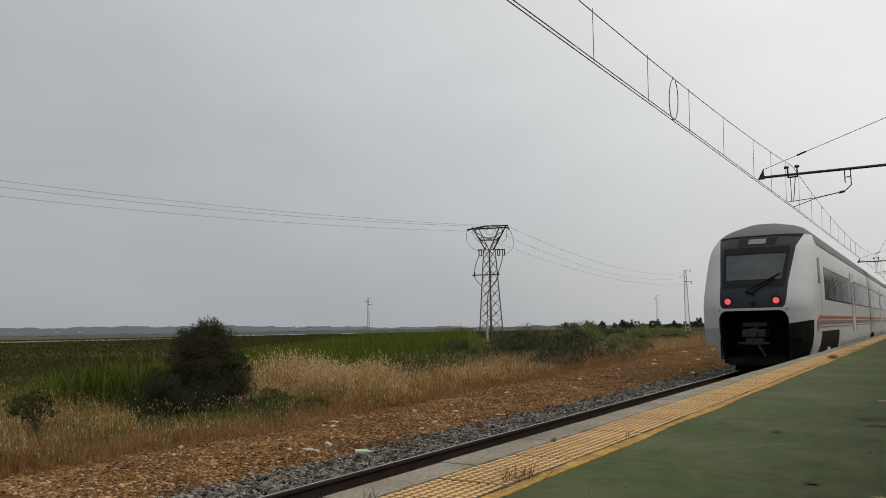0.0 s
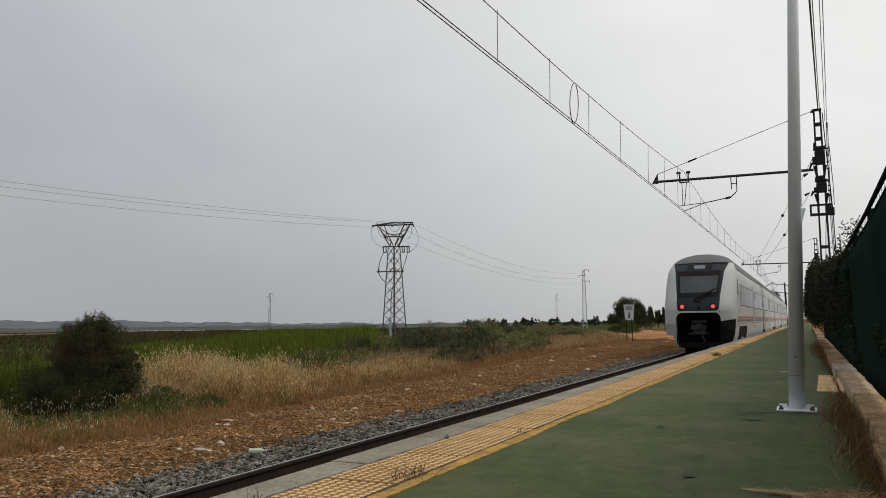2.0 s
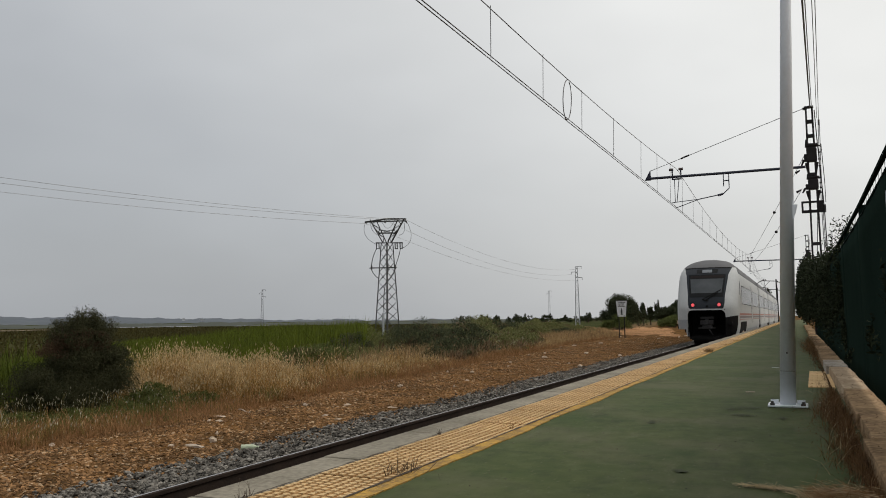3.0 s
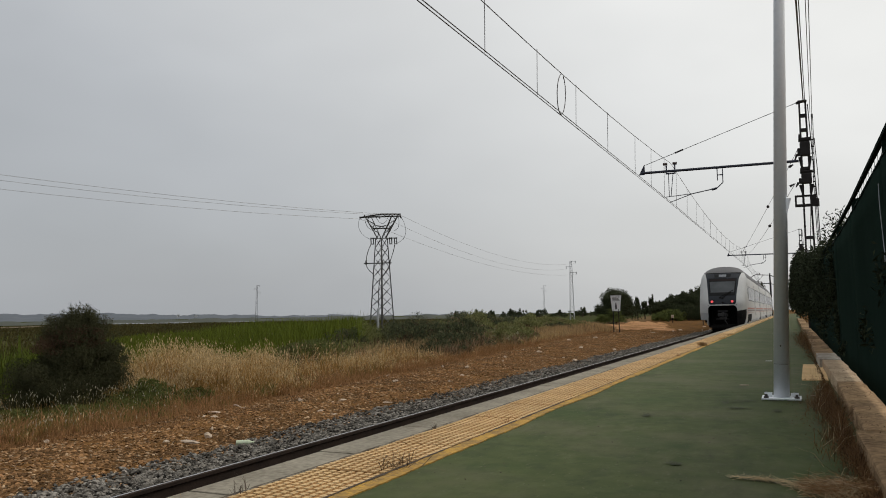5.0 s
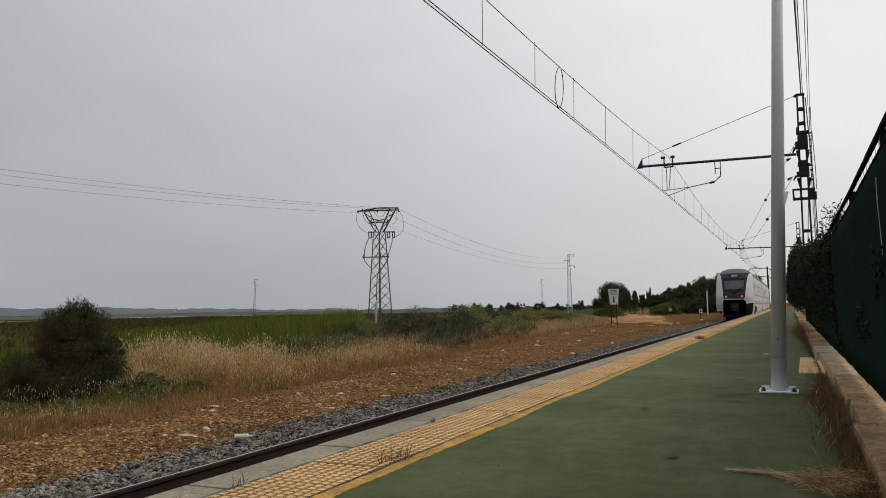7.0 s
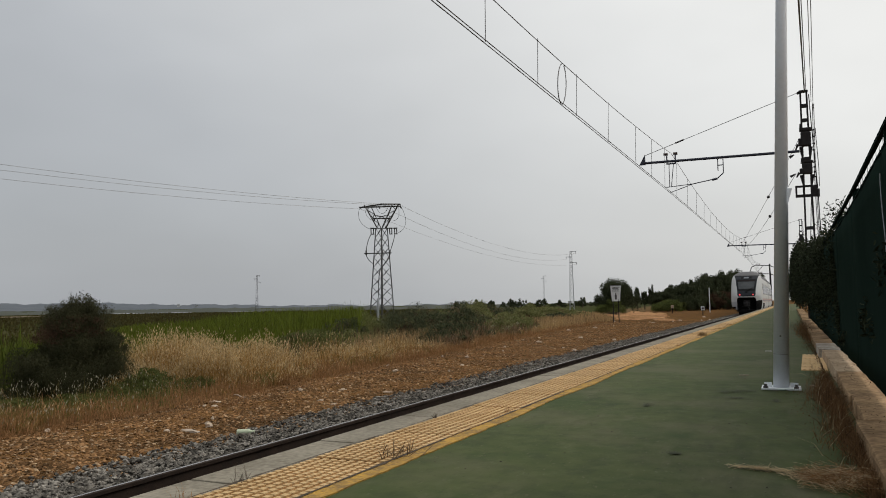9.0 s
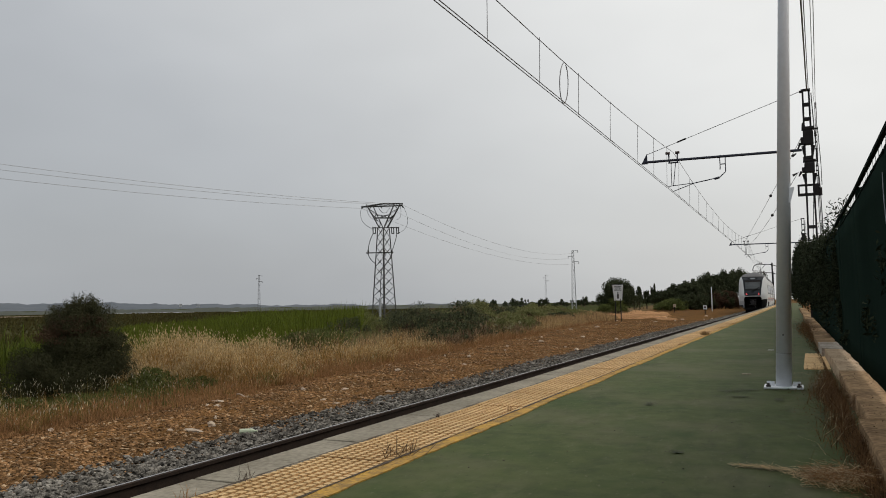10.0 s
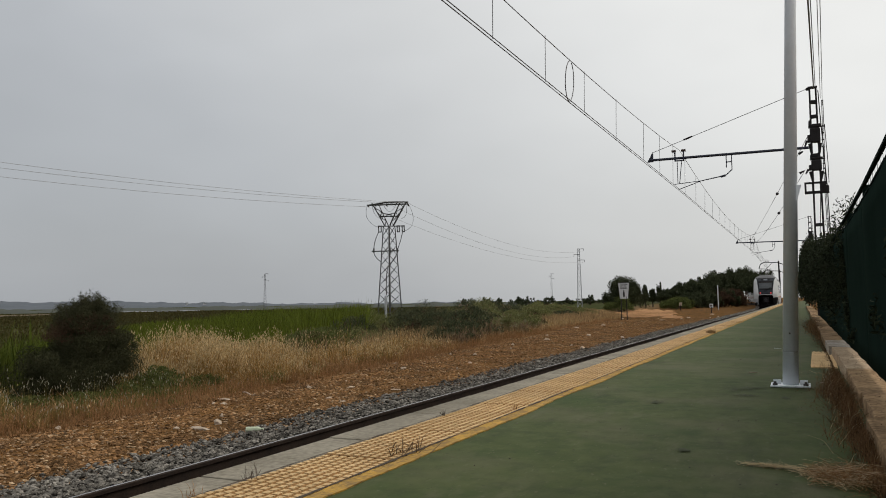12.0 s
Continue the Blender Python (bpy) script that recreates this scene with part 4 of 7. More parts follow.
        for a, b, c in (((-1.2, -0.2, neck - 0.7), (-1.75, -0.5, neck - 1.8), (-1.75, -0.6, neck - 2.8)), ((1.55, -0.2, neck - 0.7), (1.4, -0.4, neck - 1.6), (0.95, -0.6, neck - 2.8)),
                        ((-1.75, -0.6, neck - 3.1), (-1.6, -0.7, neck - 3.7), (-0.9, -0.8, neck - 4.2)), ((0.95, -0.6, neck - 3.1), (0.6, -0.9, neck - 3.9), (-0.1, -0.95, neck - 4.7)), ((-0.1, -0.95, neck - 4.7), (-0.4, -0.95, neck - 5.3), (-0.35, -0.95, neck - 8.0))):
            pts = [(Vector(a) * (1 - u) ** 2 + Vector(b) * 2 * u * (1 - u) + Vector(c) * u * u) for u in np.linspace(0, 1, 9)]
            wire("cable", [tuple(p) for p in pts], 0.045, metal, t)
        # slack jumpers that loop down from the crossarm to the switches
        for a, b, c in (((-2.5, 0.1, top - 0.25), (-3.1, 0.1, neck + 0.7), (-1.3, 0.1, neck - 0.1)), ((-1.9, 0.1, top - 0.2), (-1.9, 0.1, top - 1.5), (-0.9, 0.2, neck + 0.9)), ((-0.7, 0.2, top), (0.1, 0.2, top - 1.9), (0.9, 0.2, top)),
                        ((1.95, 0.1, top - 0.05), (2.3, 0.1, top - 1.7), (1.4, 0.1, neck + 0.9)), ((2.2, 0.1, top), (3.6, 0.1, neck + 0.2), (1.8, 0.1, neck - 0.6))):
            pts = [tuple(Vector(a) * (1 - u) ** 2 + Vector(b) * 2 * u * (1 - u) + Vector(c) * u * u) for u in np.linspace(0, 1, 12)]
            wire("jumper", pts, 0.022, metal, t)
        # strain insulators at the ends of the crossarm and cross ties inside the head
        for x0 in (-2.5, -0.3, 2.2):
            bm = bmesh.new()
            rod(bm, (x0, 0.0, top - 0.2), (x0 + 0.1, 0.45, top - 0.3), 0.07, seg=8)
            part("insulator", bm, metal, t)
        bm = rods(((-1.0, 0.3, neck + 1.15), (1.0, 0.3, neck + 1.15)), ((-1.0, -0.3, neck + 1.15), (1.0, -0.3, neck + 1.15)), ((-1.3, 0, neck + 1.6), (-0.75, 0, neck + 1.0)), ((1.3, 0, neck + 1.6), (0.75, 0, neck + 1.0)), r=0.045)
        part("head_tie", bm, metal, t)
        bm = bmesh.new()
        rod(bm, (-0.45, -1.3, 0), (-0.42, -1.15, 4.3), 0.15, seg=8)
        part("conduit", bm, PALELATTICE, t)
    else:
        for x0, x1, zz in ((-1.1, 0.3, top - 1.3), (1.15, -0.25, top), (1.3, -0.2, top - 2.6)):
            bm = rods(((x0, 0, zz), (x1, 0, zz)), ((x0, 0, zz + 0.05), (x0, 0, zz - 0.5)), r=0.07)
            part("crossarm", bm, metal, t)
    return t


PYLON = (-42.9, 77.6)
lattice_tower(*PYLON, -2.75, 15.1, "dark lattice steel pylon with wide V-shaped head", turn=27)
lattice_tower(-46.8, 176.0, -2.6, 15.4, "slim pale lattice steel pylon in the distance", PALELATTICE, 20, False)
lattice_tower(-197.0, 252.0, -2.6, 16.2, "slim grey lattice steel pylon in the distance", LATTICE, 40, False)
lattice_tower(-112.0, 368.0, -2.6, 17.0, "slim pale lattice steel pylon in the distance", PALELATTICE, 15, False)


def power_lines():
    c, s = math.cos(radians(27)), math.sin(radians(27))
    spot = lambda dx, dz: (PYLON[0] + dx * c, PYLON[1] + dx * s, dz)
    ends = [(-2.5, 11.95), (-0.3, 12.4), (2.2, 12.35)]
    for i, (dx, z) in enumerate(ends):
        a = Vector(spot(dx, z))
        b = Vector((-84.0, -9.0, 16.6 + 0.75 * i))
        pts = [a.lerp(b, u) - Vector((0, 0, 2.0 * 4 * u * (1 - u))) for u in np.linspace(0, 1, 30)]
        tagged(wire("power_line", [tuple(p) for p in pts], 0.017, FARWIRE), "thin sagging power line conductor", "power line", "power lines")
        b = Vector((-46.8 + (1.3, -1.1, 1.15)[i], 176.0, (9.7, 11.0, 12.3)[i]))
        pts = [a.lerp(b, u) - Vector((0, 0, 2.3 * 4 * u * (1 - u))) for u in np.linspace(0, 1, 30)]
        tagged(wire("power_line", [tuple(p) for p in pts], 0.017, FARWIRE), "thin sagging power line conductor", "power line", "power lines")


power_lines()

# ---- plants ----
DRYGRASS = leafy("dry_grass", (0.47, 0.295, 0.112), (0.26, 0.148, 0.05), 0.6)
OATS = leafy("wild_oat_heads", (0.64, 0.50, 0.29), (0.45, 0.325, 0.16), 0.4)
REDGRASS = leafy("brown_grass", (0.37, 0.215, 0.10), (0.22, 0.115, 0.05), 0.45)
GREENGRASS = leafy("green_weeds", (0.085, 0.11, 0.026), (0.13, 0.135, 0.05), 0.4)
REED = leafy("green_reeds", (0.076, 0.10, 0.011), (0.11, 0.13, 0.022), 0.45)
REEDDARK = leafy("dark_reeds", (0.072, 0.100, 0.014), (0.10, 0.118, 0.024), 0.55)
MARSHLEAF = leafy("marsh_leaf", (0.050, 0.050, 0.015), (0.070, 0.054, 0.022), 0.3)
OLIVEGRASS = leafy("olive_grass", (0.215, 0.165, 0.055), (0.115, 0.105, 0.034), 0.5)
PALEHEADS = leafy("pale_heads", (0.50, 0.47, 0.35), (0.40, 0.37, 0.26), 0.35)
BUSHLEAF = leafy("bush_leaf", (0.040, 0.044, 0.022), (0.062, 0.060, 0.032), 0.35, rough=0.9, glow=0.12)
BUSHDRY = leafy("bush_dry", (0.085, 0.05, 0.032), (0.06, 0.042, 0.028), 0.4, rough=0.9)
SCRUBLEAF = leafy("scrub_leaf", (0.12, 0.14, 0.05), (0.22, 0.21, 0.09), 0.6)
# darker copy of the scrub leaf: shaded masses put into the colour
SCRUBSHADE = leafy("scrub_leaf_shade", (0.036, 0.047, 0.026), (0.105, 0.112, 0.058), 0.7, glow=0.2)
PALEFLOWER = leafy("pale_flower_heads", (0.42, 0.42, 0.27), (0.32, 0.31, 0.19), 0.25)
TREELEAF = leafy("tree_leaf", (0.037, 0.047, 0.023), (0.062, 0.070, 0.037), 0.5, glow=0.12)
HEDGELEAF = leafy("hedge_leaf", (0.020, 0.027, 0.016), (0.036, 0.043, 0.024), 0.6, rough=0.85, glow=0.1)
KERBWEED = leafy("kerb_weed", (0.21, 0.118, 0.056), (0.085, 0.051, 0.027), 0.65)
WEEDLEAF = leafy("rank_weed_leaf", (0.075, 0.095, 0.026), (0.125, 0.140, 0.050), 0.55)
PALESTRAW = leafy("pale_straw", (0.42, 0.29, 0.15), (0.28, 0.18, 0.085), 0.5)
DRYSCRUB = leafy("dry_scrub", (0.25, 0.17, 0.10), (0.13, 0.095, 0.06), 0.5)
SHRUBLEAF = leafy("shrub_leaf", (0.045, 0.048, 0.019), (0.080, 0.074, 0.032), 0.5, rough=0.8, glow=0.2)
STRAW = leafy("straw", (0.74, 0.60, 0.38), (0.55, 0.42, 0.25), 0.3)
LITTER = leafy("leaf_litter", (0.10, 0.052, 0.024), (0.055, 0.033, 0.018), 0.55, rough=0.9, glow=0.1)
MOSS = mat("moss", (0.030, 0.037, 0.015), (0.046, 0.054, 0.022), 0.95, scale=12, fine=60, mix=0.5, bump=0.5)
GRIT = mat("grit", (0.10, 0.085, 0.06), (0.04, 0.035, 0.028), 0.9, scale=4, fine=40, mix=0.7, bump=0, spread=0.6, island=True)
TWIG = mat("twig", (0.085, 0.06, 0.042), (0.06, 0.04, 0.03), 0.9, bump=0)


def tufts(x, y, cell, seed):
    """Draws each place towards the middle of its uneven tuft; each tuft has its own vigour."""
    r = np.random.default_rng(seed)
    jx, jy, vig = r.uniform(0.1, 0.9, 4096), r.uniform(0.1, 0.9, 4096), r.uniform(0.68, 1.12, 4096)
    i, j = np.floor(x / cell).astype(int), np.floor(y / cell).astype(int)
    k = (i * 73 + j * 193) % 4096
    cx, cy = (i + jx[k]) * cell, (j + jy[k]) * cell
    pull = r.uniform(0.15, 0.75, len(x))
    return x + (cx - x) * pull, y + (cy - y) * pull, vig[k]


def blades(pos, height, width, lean, seed, heads=False, curl=0.5, big=1.0):
    """Bent tapered blades: a quad and a tip each, turned at random; with heads, small drooping seed pods."""
    r = np.random.default_rng(seed)
    n = len(pos)
    a = r.uniform(0, 2 * math.pi, n)
    b = r.uniform(0, 2 * math.pi, n)
    side = np.stack([np.cos(a), np.sin(a), np.zeros(n)], 1) * (np.asarray(width) * np.ones(n))[:, None]
    h = np.asarray(height) * np.ones(n)
    tilt = np.abs(r.normal(0, lean, n)) * h
    d = np.stack([np.cos(b), np.sin(b), np.zeros(n)], 1)
    up = np.array([0, 0, 1.0])
    mid = pos + up * (h * 0.55)[:, None] + d * (tilt * (1 - curl) * 0.6)[:, None]
    top = pos + up * (h * np.clip(1 - 0.15 * tilt / h, 0.5, 1))[:, None] + d * tilt[:, None]
    V = np.stack([pos - side, pos + side, mid + side * 0.75, mid - side * 0.75, top + side * 0.12, top - side * 0.12], 1).reshape(-1, 3)
    i = np.arange(n)[:, None] * 6
    F = np.concatenate([i + [[0, 1, 2, 3]], i + [[3, 2, 4, 5]]])
    if not heads:
        return V, F
    k = 2
    pods = np.repeat(top, k, 0) + r.normal(0, 1, (n * k, 3)) * np.array([0.035, 0.035, 0.05]) * big - up * 0.03
    s = r.uniform(0, 6.28, n * k)
    w = np.stack([np.cos(s), np.sin(s), np.zeros(n * k)], 1) * r.uniform(0.003, 0.007, (n * k, 1)) * big
    t = np.stack([r.normal(0, 0.25, n * k), r.normal(0, 0.25, n * k), -np.ones(n * k)], 1) * r.uniform(0.012, 0.034, (n * k, 1)) * big
    V2 = np.stack([pods - t, pods + w, pods + t, pods - w], 1).reshape(-1, 3)
    F2 = np.arange(n * k)[:, None] * 4 + np.array([[0, 1, 2, 3]])
    return (V, F), (V2, F2)


def stuff(name, V, F, material, label, category):
    return tagged(new(name, np_mesh(name, V, F, material)), label, category, kind="stuff")


def on_ground(x, y):
    return np.stack([x, y, ground_z(x, y)], 1)


def clumped(r, n, x0, x1, y0, y1, k, power=1.0):
    """Places in the box gathered in tufts."""
    cy = y0 + (y1 - y0) * r.random(k) ** power
    cx = r.uniform(x0, x1, k)
    i = r.integers(0, k, n)
    return cx[i] + r.normal(0, 0.16, n), cy[i] + r.normal(0, 0.16, n)


def polar(az, d):
    """Places at az degrees left of the track's direction and d metres away."""
    return -d * np.sin(np.radians(az)), d * np.cos(np.radians(az))


def build_grass():
    r = np.random.default_rng(21)
    # short brown fringe at the edge of the dirt
    n = 34000
    y = 4 + 60 * r.random(n) ** 1.5
    x = verge(y) + 0.30 + 0.4 * wob(y, y * 0.3, 1.1, 31) + 0.25 * wob(y, y * 0.7, 4.0, 32) - np.abs(r.normal(0, 0.8, n))
    h = r.uniform(0.08, 0.40, n) * np.clip(0.35 + (verge(y) - x) * 1.2, 0.25, 1.2)
    x, y, vig = tufts(x, y, 0.32, 54)
    V, F = blades(on_ground(x, y), h * vig * np.clip(0.8 + 0.7 * wob(x, y, 2.2, 53), 0.25, 1.3), 0.0035 + 0.0001 * y, 1.0, 22)
    stuff("dry_grass", V, F, REDGRASS, "short brown dry grass fringe beside the dirt", "grass")
    # tall wild oats on the bank, highest where the bank bulges
    n = 78000
    y = 4.5 + 50 * r.random(n) ** 1.35
    off = 0.5 + 5.2 * r.random(n) ** 1.2
    x = verge(y) - off
    tx, ty, tuft = tufts(x, y, 0.55, 56)
    x, y = tx, ty
    off = verge(y) - x
    tall = np.interp(y, [4, 9, 10.5, 12.3, 14, 16.5, 18.5, 28, 60], [0.70, 0.70, 0.42, 0.5, 0.9, 0.85, 0.74, 0.70, 0.58])
    tall = np.where((y > 13) & (-x < 0.77 * y - 0.6), np.minimum(tall, 0.74), tall)
    tall = np.where((y > 18.5) & (off > 2.8), tall * 0.5, tall)
    tall = tall * np.interp(y, [25.5, 28, 37, 40], [1.0, 0.45, 0.45, 1.0])
    grow = tall * np.clip(0.28 + 0.34 * off, 0.2, 1.0) * np.clip(0.82 + 0.6 * wob(x, y, 1.3, 5) + 0.35 * wob(x, y, 3.1, 55), 0.2, 1.25)
    grow = grow * tuft * (1 - 0.8 * np.exp(-((x + 11.5) ** 2 / 2.6 + (y - 9.7) ** 2 / 4.0) ** 2)) * (1 - 0.62 * np.exp(-((x + 12.3) ** 2 / 2.2 + (y - 9.5) ** 2 / 1.2) ** 2))      # low before the bush
    keep = (grow > 0.16) & (r.random(n) < np.clip(0.75 + 0.5 * wob(x, y, 2.0, 33), 0.15, 1.0)) & ~((np.hypot(x + 13.0, y - 11.0) < 1.5)) & ~((np.hypot(x + 12.4, y - 10.2) < 1.1)) & ~((y > 27) & (off > 3.2 - 0.03 * y))
    x, y, grow = x[keep], y[keep], grow[keep]
    olive = r.random(len(x)) < np.interp(y, [4, 8, 9.5, 12.4, 13.2, 30], [0.62, 0.66, 0.75, 0.6, 0.1, 0.2])
    for k, sel in ((0, ~olive), (1, olive)):
        m = int(sel.sum())
        (V, F), (V2, F2) = blades(on_ground(x[sel], y[sel]), grow[sel] * r.uniform(0.5, 1.15, m), 0.0032 + 0.0001 * y[sel], 0.34, 23 + 40 * k, True, big=1.4)
        if k == 0:
            stuff("dry_grass", V, F, DRYGRASS, "tall straw-coloured dry wild oats on the bank", "grass")
            few = np.repeat(r.random(m) < np.where(y[sel] > 12.2, 0.6, 0.13), 2)
            stuff("oat_heads", V2, F2[few], OATS, "pale drooping seed heads of wild oats", "seed heads")
        else:
            stuff("olive_grass", V, F, OLIVEGRASS, "half-dry olive grass on the bank", "grass")
            few = np.repeat(r.random(m) < 0.06, 2)
            stuff("oat_heads", V2, F2[few], PALEHEADS, "pale seed heads over olive grass", "seed heads")
    # half-dry grass that runs on beside the bush towards the marsh
    n = 19000
    az, d = r.uniform(50.5, 67, n), 13.5 + 8.0 * r.random(n)
    x, y = polar(az, d)
    x, y, tuft = tufts(x, y, 0.6, 59)
    h = np.interp(d, [14, 18, 21], [0.62, 0.85, 0.8]) * tuft * np.clip(0.85 + 0.6 * wob(x, y, 1.3, 62), 0.3, 1.25) * r.uniform(0.5, 1.1, n)
    keep = (np.hypot(x + 13.2, y - 10.9) > 1.75) & (x < verge(y) - 2.0) & ((np.degrees(np.arctan2(-x, y)) > 54.4) | (np.hypot(x, y) > 18.6))
    x, y, h = x[keep], y[keep], h[keep]
    for k, m in enumerate((DRYGRASS, OLIVEGRASS)):
        (V, F), (V2, F2) = blades(on_ground(x[k::2], y[k::2]), h[k::2], 0.0045, 0.38, 66 + k, True)
        stuff("dry_grass" if k == 0 else "olive_grass", V, F, m, "half-dry golden grass beside the bush" if k == 0 else "olive grass beside the bush", "grass")
        stuff("oat_heads", V2, F2[: len(F2) // 4], OATS, "sparse pale seed heads beside the bush", "seed heads")
    # the highest, palest stand on the bulge of the bank
    n = 15000
    y = r.uniform(12.6, 18.2, n)
    x = verge(y) - r.uniform(1.6, 5.6, n)
    x, y, tuft = tufts(x, y, 0.6, 57)
    h = np.interp(y, [12.6, 13.6, 16.5, 18.2], [0.6, 1.05, 1.15, 1.0]) * np.clip(0.78 + 0.75 * wob(x, y, 1.5, 44) + 0.4 * wob(x, y, 3.3, 46), 0.25, 1.15) * r.uniform(0.55, 1.12, n) * tuft
    keep = (h > 0.3) & (-x > 0.77 * y - 0.9 + 0.4 * wob(x, y, 1.0, 58))
    (V, F), (V2, F2) = blades(on_ground(x[keep], y[keep]), h[keep], 0.0042, 0.34, 45, True, big=1.5)
    stuff("dry_grass", V, F, DRYGRASS, "high pale stand of dry wild oats", "grass")
    stuff("oat_heads", V2, F2, OATS, "pale seed heads of the high oats", "seed heads")
    # short red-brown undergrowth between the stalks
    n = 40000
    y = 4.5 + 40 * r.random(n) ** 1.3
    x = verge(y) - 0.4 - 4.2 * r.random(n)
    V, F = blades(on_ground(x, y), r.uniform(0.06, 0.32, n) * np.clip(0.8 + 0.4 * wob(x, y, 1.4, 34), 0.2, 1.3) * np.where(np.hypot(x + 11.6, y - 10) < 2.2, 0.6, 1.0), 0.005, 0.6, 35)
    stuff("dry_grass", V, F, REDGRASS, "short red-brown undergrowth of the bank", "grass")
    # low green weeds, thick in front of the bush
    n = 5000
    x, y = clumped(r, n, -17, -9.8, 5, 32, 110, 1.2)
    keep = x < verge(y) - 0.6
    x, y = x[keep], y[keep]
    x2, y2 = clumped(r, 4200, -13.4, -11.2, 9.2, 12.4, 20)
    k2 = x2 < verge(y2) - 0.35
    x, y = np.concatenate([x, x2[k2]]), np.concatenate([y, y2[k2]])
    V, F = blades(on_ground(x, y), r.uniform(0.1, 0.38, len(x)) * np.where(np.hypot(x + 11.6, y - 10) < 2.2, 0.6, 1.0), 0.009, 0.5, 24)
    stuff("green_weeds", V, F, GREENGRASS, "low green weeds among the dry grass", "weeds")
    n = 300
    x, y = -11.5 + r.normal(0, 0.8, n), 9.9 + r.normal(0, 1.4, n)
    (V, F), (V2, F2) = blades(on_ground(x, y), r.uniform(0.15, 0.62, n), 0.003, 0.2, 37, True)
    stuff("oat_stalks", V, F, OLIVEGRASS, "thin oat stalks standing before the bush", "grass")
    stuff("oat_heads", V2, F2, PALEHEADS, "pale seed heads standing before the bush", "seed heads")
    # straw mounds between and before the scrub further along
    n = 36000
    x, y = clumped(r, n, -24, -12.5, 26, 88, 560, 1.0)
    x, y = x + r.normal(0, 0.25, n), y + r.normal(0, 0.4, n)
    off = verge(y) - x
    keep = (off > 0.1) & (off < np.interp(y, [40, 60], [5.0, 10.0]))
    x, y, off = x[keep], y[keep], off[keep]
    V, F = blades(on_ground(x, y), r.uniform(0.3, 0.95, len(x)) * np.clip(0.35 + off * 0.3, 0.3, 1.0), 0.004 + 0.00022 * y, 0.4, 39)
    stuff("dry_grass", V, F, PALESTRAW, "straw-coloured grass mounds before the scrub", "grass")
    # reed beds: a dark stand behind the bush side, a bright one further along
    for az0, az1, d0, d1, n, m, hs, label in ((50, 63.5, 19, 27, 17000, REEDDARK, (1.5, 1.75, 0.9), "dark green reed stand at the edge of the marsh"), (30.5, 48, 36, 95, 38000, REED, (2.3, 2.0, 0.6), "bright green reed bed of the marsh")):
        az, d = az0 + (az1 - az0) * r.random(n), d0 + (d1 - d0) * r.random(n) ** 0.8
        x, y = polar(az, d)
        h = np.interp(az, [az0, (az0 + az1) / 2, az1], hs) * np.clip(0.8 + 0.75 * wob(x, y, 0.5, 6), 0.1, 1.08) * r.uniform(0.55, 1.05, n)
        keep = (h > 0.4) & (x < verge(y) - 6.5)
        x, y, h, d = x[keep], y[keep], h[keep], d[keep]
        V, F = blades(on_ground(x, y), h, 0.012 + 0.0003 * d, 0.42, 25 + int(az0))
        stuff("reeds", V, F, m, label, "reeds")
    # low marsh growth out to the mud flats
    n = 60000
    az, d = 20 + 58 * r.random(n), 30 + 330 * r.random(n) ** 1.5
    x, y = polar(az, d)
    h = (0.35 + 0.3 * wob(x, y, 0.12, 8)) * r.uniform(0.5, 1.3, n)
    keep = (x < verge(y) - 9) & (h > 0.1)
    x, y, h, d = x[keep], y[keep], h[keep], d[keep]
    V, F = blades(on_ground(x, y), h, 0.02 + 0.0011 * d, 0.5, 26)
    stuff("marsh_plants", V, F, MARSHLEAF, "low olive marsh plants", "marsh plants")


build_grass()


def foliage(r, centre, radii, n, size, clumps=26, shell=0.55, spread=0.30, slim=0.32):
    """Leaf quads gathered in clumps inside an uneven ellipsoid, with gaps between the clumps."""
    d = r.normal(0, 1, (clumps, 3))
    d /= np.linalg.norm(d, axis=1)[:, None]
    d[:, 2] = np.abs(d[:, 2]) * 1.1 - 0.35
    c = d * (shell + (1 - shell) * r.random((clumps, 1))) * np.asarray(radii) * r.uniform(0.78, 1.12, (clumps, 1))
    i = r.integers(0, clumps, n)
    q = r.normal(0, 1, (n, 3))
    q *= (r.random((n, 1)) ** 0.45) / np.linalg.norm(q, axis=1)[:, None]
    p = c[i] + q * np.asarray(radii) * spread * r.uniform(0.6, 1.3, (clumps, 1))[i] + np.asarray(centre)
    u = r.normal(0, 1, (n, 3))
    u[:, 2] += 0.5
    u /= np.linalg.norm(u, axis=1)[:, None]
    w = np.cross(u, r.normal(0, 1, (n, 3)))
    w /= np.linalg.norm(w, axis=1)[:, None] + 1e-9
    s = size * r.uniform(0.6, 1.4, (n, 1))
    V = np.stack([p - u * s, p + w * s * slim, p + u * s, p - w * s * slim], 1).reshape(-1, 3)
    return V, np.arange(n)[:, None] * 4 + np.array([[0, 1, 2, 3]]), c + np.asarray(centre)


def limbs(r, root, tips, r0, seg=5):
    """Tapered limbs from the root to each tip."""
    bm = bmesh.new()
    for t in tips:
        a = Vector(root)
        m = a.lerp(Vector(t), 0.45) + Vector((r.normal(0, 0.06), r.normal(0, 0.06), 0.12)) * r0 * 8
        rod(bm, a, m, r0, r0 * 0.6, seg)
        rod(bm, m, Vector(t), r0 * 0.6, r0 * 0.15, seg)
    return bm


